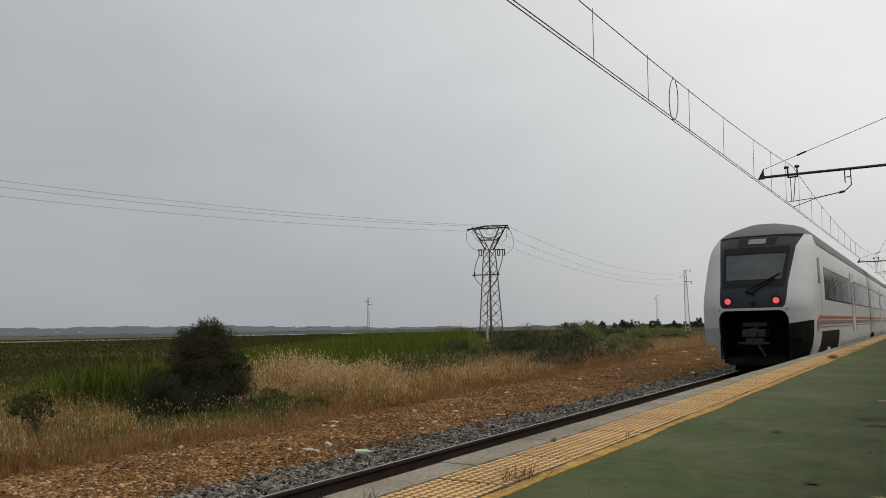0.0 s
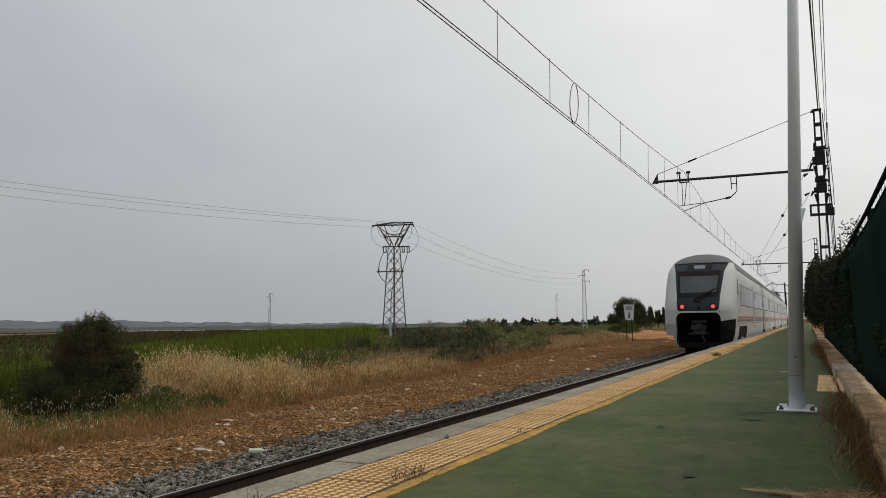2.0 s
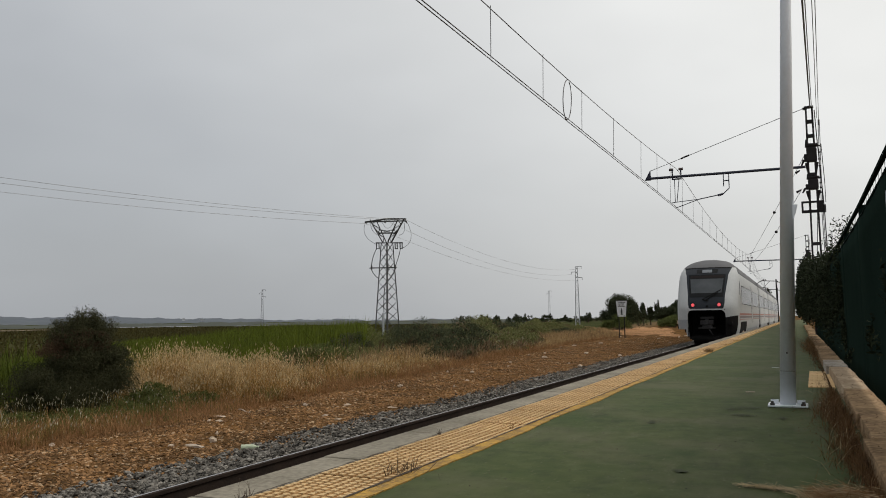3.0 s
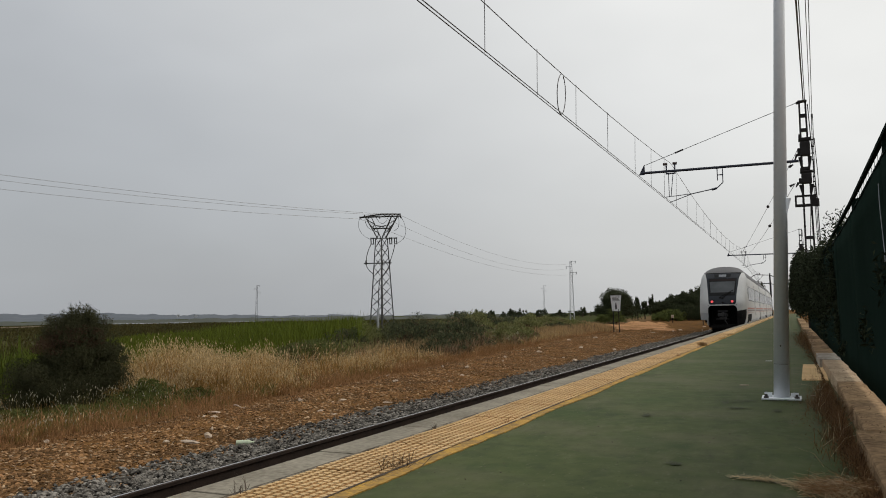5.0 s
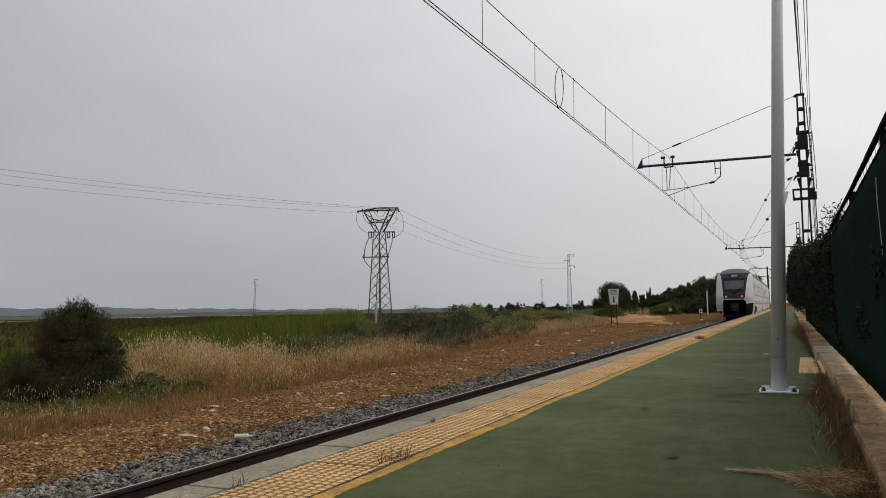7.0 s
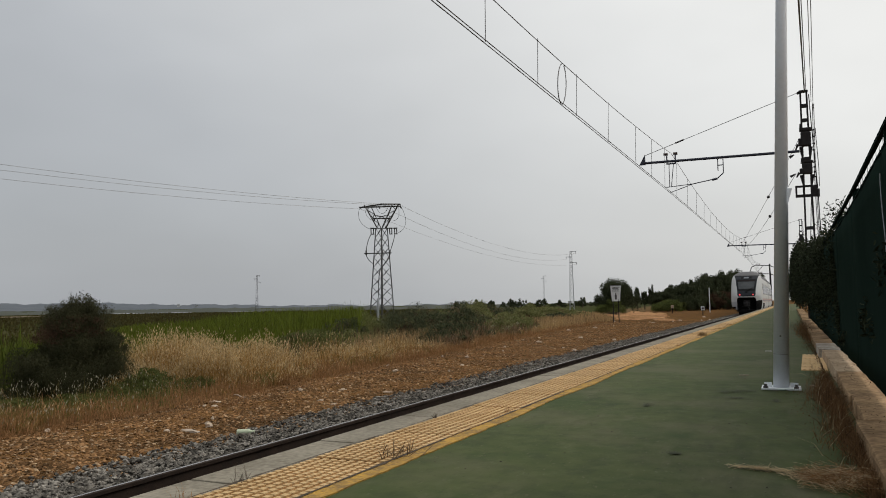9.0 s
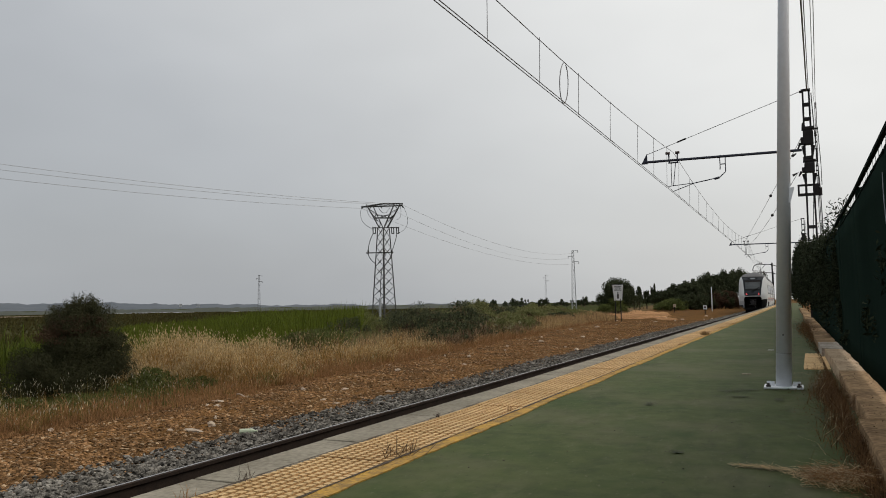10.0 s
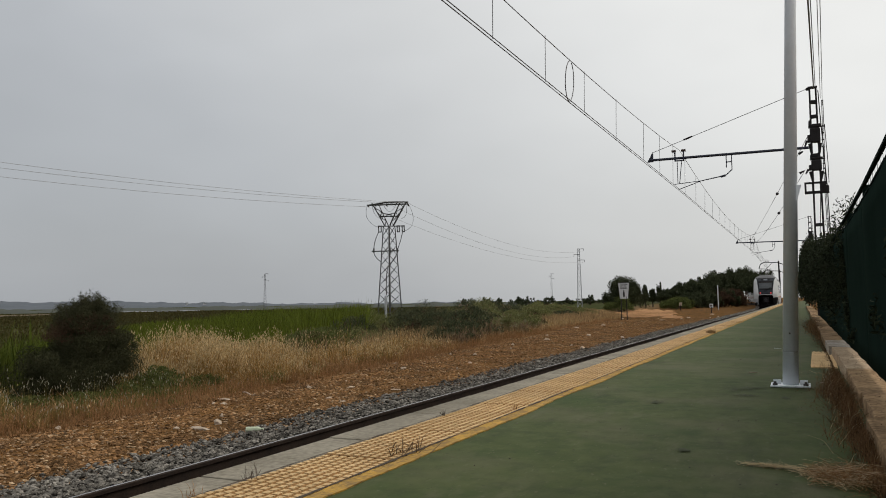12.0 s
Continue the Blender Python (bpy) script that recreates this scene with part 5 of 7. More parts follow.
def plant(name, label, category, group, x, y, radii, seed, n, size, leaf, stems=9, r0=0.03, lift=0.3, trunk=0.0, extra=None, clumps=30, lumps=0.22):
    r = np.random.default_rng(seed)
    z = float(ground_z(np.array([x]), np.array([y]))[0])
    ob = empty(name, x, y, z)
    tagged(ob, label, category, group)
    centre = (0, 0, trunk + radii[2] * (0.5 + lift * 0.5))
    V, F, c = foliage(r, centre, radii, n, size, clumps, 0.5, lumps)
    keep = V.reshape(-1, 4, 3)[:, :, 2].min(1) > 0.0
    F = F[keep]
    crown = mpart("crown" if trunk else "foliage", np_mesh("crown", V, F, leaf), ob)
    tips = [tuple(c[int(k)]) for k in r.integers(0, len(c), stems)]
    root = (0, 0, 0 if not trunk else trunk * 0.9)
    part("branchwork", limbs(r, root, tips, r0), TWIG, ob)
    if trunk:
        bm = bmesh.new()
        rod(bm, (0, 0, -0.2), (0.03, 0, trunk), r0 * 2.2, r0 * 1.4, 8)
        part("trunk", bm, BARK, ob)
    if extra:
        V, F, _ = foliage(r, centre, (radii[0] * 0.8, radii[1] * 0.8, radii[2] * 0.9), extra[0], size * 1.1, clumps)
        mpart("dry_foliage", np_mesh("dry_foliage", V, F, extra[1]), ob)
    return ob


def build_bushes():
    # the dark tamarisk on the bank, wide below, feathery on top
    r = np.random.default_rng(40)
    x, y = -13.1, 11.1
    z = float(ground_z(np.array([x]), np.array([y]))[0])
    ob = empty("bush", x, y, z)
    tagged(ob, "dark rounded tamarisk bush with feathery top among dry grass", "bush")
    V1, F1, c1 = foliage(r, (0.04, -0.19, 0.72), (1.15, 1.10, 0.98), 120000, 0.030, 150, 0.05, 0.27, 0.17)
    V4, F4, _ = foliage(r, (0.0, -0.42, 0.32), (1.18, 1.0, 0.50), 46000, 0.030, 110, 0.1, 0.28, 0.17)
    V2, F2, c2 = foliage(r, (0.0, -0.05, 1.62), (0.74, 0.70, 0.60), 26000, 0.030, 190, 0.1, 0.20, 0.14)
    V5, F5, _ = foliage(r, (0.34, 0.36, 1.12), (0.46, 0.46, 0.46), 18000, 0.030, 60, 0.1, 0.26, 0.16)
    keep = V1.reshape(-1, 4, 3)[:, :, 2].min(1) > 0.0
    mpart("foliage", np_mesh("foliage", np.concatenate([V1, V2, V5, V4]), np.concatenate([F1[keep], F2 + len(V1), F5 + len(V1) + len(V2), F4[V4.reshape(-1, 4, 3)[:, :, 2].min(1) > 0] + len(V1) + len(V2) + len(V5)]), BUSHLEAF), ob)
    V3, F3, _ = foliage(r, (0.0, -0.12, 1.36), (0.86, 0.80, 0.52), 13000, 0.030, 90, 0.2, 0.22, 0.14)
    mpart("dry_foliage", np_mesh("dry_foliage", V3, F3, BUSHDRY), ob, "reddish dry twigs")
    tips = np.concatenate([c1, c2])
    part("branchwork", limbs(r, (0, 0, 0), [tuple(t) for t in tips[::2] if t[2] > 0.1], 0.022), TWIG, ob)
    # feathery sprays that arch up and out of the crown
    V, F, k0 = [], [], 0
    for q in range(150):
        a, k = r.uniform(0, 6.28), r.random() ** 0.5
        root = np.array([0.05 + 0.70 * math.cos(a) * k, 0.66 * math.sin(a) * k, 1.90 - 0.62 * k ** 2 + r.uniform(-0.25, 0.0)])
        way = np.array([0.5 * math.cos(a) * k, 0.5 * math.sin(a) * k, 1.0]) * r.uniform(0.14, 0.34)
        us = r.random(46)
        p = root + way * us[:, None] + np.array([math.cos(a), math.sin(a), 0]) * (0.10 * k * us ** 2)[:, None] + r.normal(0, 0.012, (46, 3))
        v, f = blades(p, r.uniform(0.02, 0.05, 46), 0.0028, 0.9, 1000 + q)
        V.append(v)
        F.append(f + k0)
        k0 += len(v)
    mpart("sprays", np_mesh("sprays", np.concatenate(V), np.concatenate(F), BUSHLEAF), ob)
    # leafy green weeds crowding its foot
    for i, (x, y, w, h) in enumerate(((-11.75, 11.9, 0.55, 0.30), (-11.3, 12.5, 0.45, 0.26), (-12.0, 11.0, 0.5, 0.22), (-12.3, 12.2, 0.6, 0.40), (-11.9, 10.0, 0.4, 0.18), (-12.5, 9.4, 0.5, 0.2), (-13.4, 9.5, 0.5, 0.22))):
        plant("weed_clump", "leafy dark green weed clump at the foot of a bush", "weed", "weed clumps by the bush", x, y, (w, w, h), 600 + i, 5000, 0.028, WEEDLEAF, 8, 0.008, 0.0, clumps=40)
    # thin young shrub at the far left
    r = np.random.default_rng(43)
    x, y = -11.32, 6.42
    ob = empty("young_shrub", x, y, float(ground_z(np.array([x]), np.array([y]))[0]))
    tagged(ob, "thin young broad-leaved shrub standing in brown grass", "shrub")
    V, F, c = foliage(r, (-0.12, 0, 0.66), (0.40, 0.40, 0.30), 640, 0.040, 26, 0.45, 0.34)
    mpart("foliage", np_mesh("foliage", V, F, SHRUBLEAF), ob)
    bm = bmesh.new()
    stem = [Vector(q) for q in ((0.16, 0, -0.05), (0.13, 0.02, 0.16), (0.04, 0.0, 0.34), (-0.02, 0.0, 0.52), (-0.10, 0, 0.72))]
    for a, b in zip(stem, stem[1:]):
        rod(bm, a, b, 0.016, 0.013, 6)
    for k, q in enumerate(c):
        a = stem[2 + k % 3]
        b = a.lerp(Vector(q), 0.55) + Vector((r.normal(0, 0.03), r.normal(0, 0.03), r.normal(0, 0.03)))
        rod(bm, a, b, 0.008, 0.006, 5)
        rod(bm, b, Vector(q), 0.006, 0.002, 5)
    part("branchwork", bm, TWIG, ob)
    # low scrub on the bank: rounded grey-green bushes in a row
    r = np.random.default_rng(44)
    spots = [(-18.0, 30.0, 1.0, 0.9), (-19.8, 32.0, 1.3, 1.2), (-16.6, 33.0, 1.5, 1.35), (-15.6, 35.5, 1.4, 1.4), (-18.2, 36.5, 1.8, 1.6), (-16.2, 38.8, 1.5, 1.4), (-20.0, 41.0, 2.0, 1.7), (-17.3, 43.0, 1.6, 1.4), (-19.2, 47.0, 1.8, 1.75),
             (-17.6, 50.0, 1.4, 1.3), (-19.6, 54.0, 1.7, 1.5), (-22.0, 58.0, 2.0, 1.7), (-20.2, 61.0, 1.7, 1.2), (-14.3, 38.4, 1.2, 0.95), (-14.7, 41.4, 1.2, 0.95), (-15.1, 44.6, 1.1, 0.9), (-13.1, 28.4, 0.9, 0.8), (-13.7, 30.6, 1.2, 1.05), (-14.4, 33.4, 1.4, 1.2), (-15.2, 36.0, 1.3, 1.1), (-12.9, 29.6, 0.6, 0.5), (-16.9, 21.2, 1.1, 0.8), (-18.0, 23.4, 1.3, 0.9), (-16.6, 24.0, 1.0, 0.8), (-18.9, 21.8, 1.0, 0.75), (-17.6, 26.6, 1.2, 0.9), (-24.0, 64.0, 2.0, 1.7), (-22.8, 70.0, 2.0, 1.6),
             (-25.6, 76.0, 2.3, 1.7), (-24.0, 50.0, 2.0, 1.9), (-26.0, 86.0, 2.4, 1.7), (-28.5, 70.0, 2.4, 2.0), (-25.0, 43.0, 1.8, 1.6), (-22.0, 36.0, 1.5, 1.2), (-29.5, 92.0, 2.6, 1.9), (-32.0, 80.0, 2.6, 2.0), (-19.2, 67.0, 1.5, 1.1), (-21.0, 75.0, 1.6, 1.2), (-18.4, 72.0, 1.2, 0.8), (-22.5, 82.0, 1.8, 1.2)]
    for i, (x, y, w, h) in enumerate(spots):
        w *= 1.15
        h *= float(np.interp(y, [28, 32, 38, 50, 65], [0.95, 1.05, 0.90, 0.86, 0.85]) * r.uniform(0.72, 1.15))
        ob = plant("scrub_bush", "low rounded grey-green scrub bush on the bank", "bush", "scrub on the bank", x, y, (w, w * 1.1, h), 50 + i, 20000, 0.024 + 0.0005 * y, WEEDLEAF if y < 27 else (SCRUBSHADE if i in (2, 3, 4, 5, 16, 17, 18, 19, 20) or i % 5 == 1 else SCRUBLEAF), 12, 0.02, 0.0,
                   extra=(1500, DRYSCRUB if i % 2 else BUSHDRY), clumps=60, lumps=0.23)
        # feathery shoots over the crown, dead brown twigs at the sunny foot
        k = 150
        a, q = r.uniform(0, 6.28, k), r.random(k) ** 0.5
        p = np.stack([w * 0.95 * np.cos(a) * q, w * np.sin(a) * q, h * (1.25 - 0.75 * q ** 2) * r.uniform(0.75, 1.0, k)], 1)
        V, F = blades(p, r.uniform(0.06, 0.20, k), 0.006 + 0.0002 * y, 1.2, 500 + i)
        tagged(mpart("top_growth", np_mesh("top_growth", V, F, SCRUBSHADE if i % 5 == 1 else SCRUBLEAF), ob), kind="stuff")
        if i in (7, 8, 9, 10, 13, 14, 15):            # pale flower heads over the olive bushes
            v, f, _ = foliage(r, (0, -0.2 * w, h * 0.62), (w * 0.95, w, h * 0.6), 420, 0.045, 26, 0.8, 0.16, 0.6)
            tagged(mpart("flower_heads", np_mesh("flower_heads", v, f, PALEFLOWER), ob), kind="stuff")
        k = 420 if x > verge(y) - 3.4 and 27 < y < 40 else 160
        p = np.stack([w * r.uniform(0.0, 1.15, k), -w * r.uniform(0.2, 1.1, k), h * 0.7 * r.random(k)], 1)
        V, F = blades(p, r.uniform(0.12, 0.34, k), 0.010 + 0.0002 * y, 0.9, 540 + i)
        tagged(mpart("dry_growth", np_mesh("dry_growth", V, F, DRYSCRUB), ob), kind="stuff")


build_bushes()


def build_trees():
    # single round-crowned tree beyond the sign
    plant("tree", "round dark green tree beside the dirt track", "tree", "far trees", -23.3, 112.0, (2.75, 2.6, 3.2), 70, 64000, 0.10, TREELEAF, 14, 0.09, 0.0, trunk=0.5, clumps=110, lumps=0.30)
    plant("bush", "low green bush at the foot of a tree", "bush", "far bushes", -23.2, 108.0, (2.5, 2.2, 1.5), 71, 16000, 0.07, WEEDLEAF, 10, 0.04, 0.0, clumps=50)
    plant("bush", "low green bush beside the dirt track", "bush", "far bushes", -18.0, 126.0, (2.4, 2.2, 1.3), 72, 14000, 0.08, WEEDLEAF, 10, 0.04, 0.0, clumps=50)
    # the wood beside the line, growing taller towards the track
    r = np.random.default_rng(73)
    for i in range(20):
        u = i / 19
        y = 146 + 42 * u + r.uniform(-5, 5)
        x = -21.4 + 9.6 * u + r.uniform(-0.8, 0.8)
        h = 4.6 + 5.6 * u + 0.5 * max(0.0, u - 0.7) / 0.3 + r.uniform(-0.6, 0.6)
        plant("tree", "dark green eucalyptus in a wood beside the line", "tree", "wood beside the line", x, y, (2.9, 2.6, h * 0.49), 80 + i, 17000, 0.13, TREELEAF, 9, 0.08, 0.0, trunk=h * 0.22, clumps=60)
    for i in range(16):
        u = i / 15
        leaf = WEEDLEAF if u < 0.16 else (TREELEAF if u < 0.55 or i % 4 == 0 else BUSHDRY)
        label = "green undergrowth bush at the edge of a wood" if leaf is WEEDLEAF else ("dark undergrowth bush at the edge of a wood" if leaf is TREELEAF else "brown dry undergrowth bush at the edge of a wood")
        plant("bush", label, "bush", "undergrowth of the wood", -19.8 + 9.4 * u + r.uniform(-0.4, 0.4), 134 + 19 * u, (2.1, 1.9, 1.5 + 1.1 * u + r.uniform(-0.2, 0.3)), 100 + i, 9000, 0.10, leaf, 8, 0.05, 0.0, clumps=60)
    for i, (x, h) in enumerate(((-31.6, 6.6), (-30.0, 5.8), (-28.4, 7.0), (-32.8, 5.2), (-27.2, 5.4))):
        plant("tree", "slim dark poplar standing behind a dirt track", "tree", "far trees", x, 175.0, (0.95, 0.95, h * 0.5), 270 + i, 5000, 0.13, TREELEAF, 6, 0.08, 0.0, trunk=h * 0.12, clumps=40)
    for i, (x, y, h) in enumerate(((-14.5, 205.0, 9.0), (-14.4, 274.0, 13.2), (-11.5, 262.0, 12.6), (-9.3, 260.0, 11.4))):
        plant("tree", "tall dark eucalyptus where the line bends away", "tree", "wood beside the line", x + (0 if y > 210 else -5), y, (3.2, 3.0, h * 0.52), 170 + i, 11000, 0.15, TREELEAF, 9, 0.1, 0.0, trunk=h * 0.22, clumps=60)
    # row of little trees and thickets on the horizon
    for i in range(46):
        d_ = 300 + r.uniform(-40, 90)
        az = 4.0 + 0.43 * i + r.normal(0, 0.25)
        x, y = polar(az, d_)
        h = r.uniform(2.0, 5.6) * (1.0 if r.random() < 0.6 else 0.55)
        wide = r.uniform(0.3, 0.5) if h > 3.6 else r.uniform(0.6, 1.6)
        plant("tree", "small dark tree far off on the horizon", "tree", "trees on the horizon", float(x), float(y), (h * wide, h * wide, h * 0.62), 320 + i, 1500, 0.22, TREELEAF, 4, 0.1, 0.0, trunk=0.25, clumps=18)


build_trees()


def build_hedge():
    """Dark climber that grows over the fence further along."""
    r = np.random.default_rng(140)
    ob = empty("hedge", 0.6, 12.0, 0.0)
    tagged(ob, "dark evergreen climber hedge grown over the fence", "hedge")
    V, F = [], []
    k = 0
    for j in range(40):
        y = 10.7 + j * (0.55 + 0.020 * j)
        top = float(np.interp(y, [11, 13, 16, 25, 45, 65], [2.10, 2.15, 2.16, 2.60, 3.7, 4.4])) + 0.10 * math.sin(j * 1.3) + r.uniform(-0.1, 0.1)
        out = float(np.interp(y, [11, 14, 20, 32, 60], [0.22, 0.12, -0.04, -0.22, -0.32]))
        v, f, _ = foliage(r, (out + 0.05 * math.sin(j * 2.1), y, top * 0.47), (0.40, 0.75 + 0.012 * j, top * 0.56), 6200, 0.027 + 0.0010 * j, 40, 0.3)
        keep = v.reshape(-1, 4, 3)[:, :, 2].min(1) > 0.17
        V.append(v)
        F.append(f[keep] + k)
        k += len(v)
    mpart("foliage", np_mesh("foliage", np.concatenate(V) - np.array([0, 12.0, 0]), np.concatenate(F), HEDGELEAF), ob)
    part("branchwork", limbs(r, (0.12, 2, 0.1), [(r.uniform(-0.05, 0.2), y, r.uniform(0.8, 1.7)) for y in np.arange(0.0, 14, 0.8)], 0.03), TWIG, ob)
    # sparse creepers on the screen nearer by, and shoots that stand over its top
    for kk, (y, z, h, n) in enumerate(((10.8, 0.95, 0.75, 1900), (10.1, 0.5, 0.40, 500), (9.3, 0.3, 0.16, 120), (6.3, 0.55, 0.30, 90), (5.0, 0.9, 0.4, 90))):
        v, f, _ = foliage(r, (-0.125, y - 12.0, z), (0.045, 0.42, h), n, 0.024, 16, 0.2)
        tagged(mpart("creeper", np_mesh("creeper", v, f, HEDGELEAF), ob), kind="stuff")


build_hedge()


def build_weeds():
    r = np.random.default_rng(150)
    # leaf litter and soil gathered in front of the kerb, wide in places
    n = 9000
    y = 3.0 + 14 * r.random(n) ** 1.2
    wide = np.interp(y, [3, 3.6, 4.3, 5.2, 6.6, 7.6, 8.6, 11.5, 13, 17], [0.10, 0.13, 0.07, 0.10, 0.14, 0.10, 0.03, 0.03, 0.07, 0.05]) * np.clip(0.8 + 0.6 * wob(y, y * 0.2, 3.0, 60), 0.3, 1.6)
    x = 0.275 - np.abs(r.normal(0, 1, n)) * wide
    a, L = r.uniform(0, 6.28, n), r.uniform(0.004, 0.016, n)
    d, w = np.stack([np.cos(a) * L, np.sin(a) * L, 0.003 * r.normal(0, 1, n)], 1), np.stack([-np.sin(a), np.cos(a), np.zeros(n)], 1) * r.uniform(0.001, 0.004, (n, 1))
    p = np.stack([x, y, 0.004 + 0.012 * r.random(n)], 1)
    V = np.stack([p - d, p - w, p + d, p + w], 1).reshape(-1, 3)
    stuff("leaf_litter", V, np.arange(n)[:, None] * 4 + np.array([[0, 1, 2, 3]]), LITTER, "reddish-brown leaf litter gathered along the kerb", "litter")
    n = 1000
    x, y = 0.31 + 0.30 * r.random(n), 3.0 + 12 * r.random(n)
    sel = wob(x * 3, y, 1.4, 64) > 0.05
    p = np.stack([x, y, 0.106 + 0.008 * r.random(n)], 1)[sel]
    d, w = d[:n][sel], w[:n][sel]
    stuff("leaf_litter", np.stack([p - d, p - w, p + d, p + w], 1).reshape(-1, 3), np.arange(len(p))[:, None] * 4 + np.array([[0, 1, 2, 3]]), LITTER, "dead leaves lying on the kerb slabs", "litter")
    # low tangled dead weeds against the kerb, thickest past the straw and before the pad
    n = 5600
    y = np.concatenate([r.normal(6.6, 0.6, n // 2), r.normal(4.9, 0.75, n // 3), r.normal(18.5, 2.4, n - n // 2 - n // 3)])
    x = 0.284 - np.abs(r.normal(0, 1, n)) * np.interp(y, [3, 5, 6.7, 8, 13, 18], [0.05, 0.065, 0.085, 0.04, 0.05, 0.10])
    keep = (y > 9) | (wob(y, y * 0.2, 4.5, 66) + 0.5 * wob(x * 9, y * 3, 2.0, 67) > -0.15)
    x, y = x[keep], y[keep]
    n = len(x)
    V, F = blades(np.stack([x, y, np.zeros(n)], 1), r.uniform(0.02, 0.13, n) * np.interp(y, [4, 8, 13, 17], [1.0, 1.0, 1.3, 2.2]), 0.0014 + 0.0001 * np.maximum(y - 8, 0), 1.7, 155)
    stuff("kerb_weeds", V, F, KERBWEED, "tangled dead brown weeds against the kerb", "weeds")
    n = 3000
    y = 3.2 + 5.3 * r.random(n)
    x = 0.276 - np.abs(r.normal(0, 0.026, n))
    V, F = blades(np.stack([x, y, np.zeros(n)], 1), r.uniform(0.02, 0.085, n) * np.clip(0.85 + 0.5 * wob(y, y * 0.3, 3.0, 65), 0.35, 1.3), 0.0016, 0.8, 156)
    stuff("kerb_weeds", V, F, KERBWEED, "upright dead weeds hiding the foot of the kerb", "weeds")
    n = 340
    y = 3.5 + 5.0 * r.random(n)
    x = 0.25 - np.abs(r.normal(0, 0.07, n))
    V, F = blades(np.stack([x, y, np.zeros(n)], 1), r.uniform(0.04, 0.15, n), 0.0011, 1.3, 151)
    stuff("kerb_weeds", V, F, KERBWEED, "thin dry weed stalks growing along the kerb", "weeds")
    n = 46
    y = r.uniform(3.7, 8.6, n)
    x = 0.23 - np.abs(r.normal(0, 0.07, n))
    V, F = blades(np.stack([x, y, np.zeros(n)], 1), r.uniform(0.05, 0.14, n), 0.0013, 1.7, 152)
    stuff("straw", V, F, STRAW, "pale dry straw stalks beside the kerb", "straw")
    # flattened swathe across the platform: a pale thin tail that swells into a brown heap by the kerb
    for k, (n, x0, x1, m, label) in enumerate(((430, -0.27, 0.22, STRAW, "flattened swathe of pale straw on the platform"), (1000, 0.0, 0.27, REDGRASS, "brown heap of dead grass at the end of the straw"), (110, 0.0, 0.27, STRAW, "pale stalks strewn over the heap of dead grass"))):
        u = r.random(n) ** (0.7 if k == 0 else 0.8)
        x = x0 + (x1 - x0) * u
        mid = np.interp(x, [-0.27, -0.07, 0.02, 0.27], [3.67, 3.635, 3.53, 3.50])
        y = mid + r.normal(0, 1, n) * np.interp(x, [-0.27, -0.08, 0.02, 0.27], [0.006, 0.014, 0.085, 0.10])
        a = r.normal(-0.15, np.interp(x, [-0.27, 0.27], [0.25, 0.8]), n)
        L = r.uniform(0.010, 0.050, n)
        p = np.stack([x, y, 0.005 + (0.015 + 0.02 * k) * r.random(n) * np.clip((x + 0.2) * 2.5, 0.1, 1)], 1)
        d = np.stack([np.cos(a) * L, np.sin(a) * L, 0.008 * r.normal(0, 1, n)], 1)
        w = np.stack([-np.sin(a), np.cos(a), np.zeros(n)], 1) * (0.0015 if k == 0 else 0.0013)
        V = np.stack([p - d - w, p - d + w, p + d + w, p + d - w], 1).reshape(-1, 3)
        stuff("straw", V, np.arange(n)[:, None] * 4 + np.array([[0, 1, 2, 3]]), m, label, "straw")
    # dark mossy stains on the paint beside the post
    for i, (x, y, a, b) in enumerate(((-0.50, 6.62, 0.06, 0.06), (-0.40, 6.76, 0.07, 0.04), (-0.10, 6.80, 0.15, 0.05), (-0.13, 6.16, 0.02, 0.05), (-0.97, 5.64, 0.022, 0.05), (-0.41, 6.24, 0.05, 0.03), (-0.55, 3.9, 0.02, 0.02))):
        q = np.random.default_rng(170 + i)
        bm = bmesh.new()
        for _ in range(90):                            # many small flecks, thinning out from the middle
            cx, cy, e, turn = q.normal(0, a * 0.75), q.normal(0, b * 0.9), q.uniform(0.002, 0.011), q.uniform(0, 6.28)
            bm.faces.new([bm.verts.new((cx + e * q.uniform(0.6, 1.6) * math.cos(turn + k * 1.2566), cy + e * q.uniform(0.6, 1.3) * math.sin(turn + k * 1.2566), 0.0012 + 0.0012 * q.random())) for k in range(5)])
        ob = part("moss_patch", bm, MOSS)
        ob.matrix_basis = pose(x, y, 0.0005)
        tagged(ob, "thin dark mossy stain on the green platform", "moss", kind="stuff")
    # grit and specks on the paint
    n = 700
    x, y = r.uniform(-1.6, 0.25, n), 2.0 + 18 * r.random(n) ** 1.5
    V, F = stone_soup(np.stack([x, y, np.full(n, 0.0)], 1), 0.002 + 0.005 * r.random(n) ** 4, 153, 0.5)
    stuff("grit", V, F, GRIT, "small dark grit scattered on the platform", "grit")
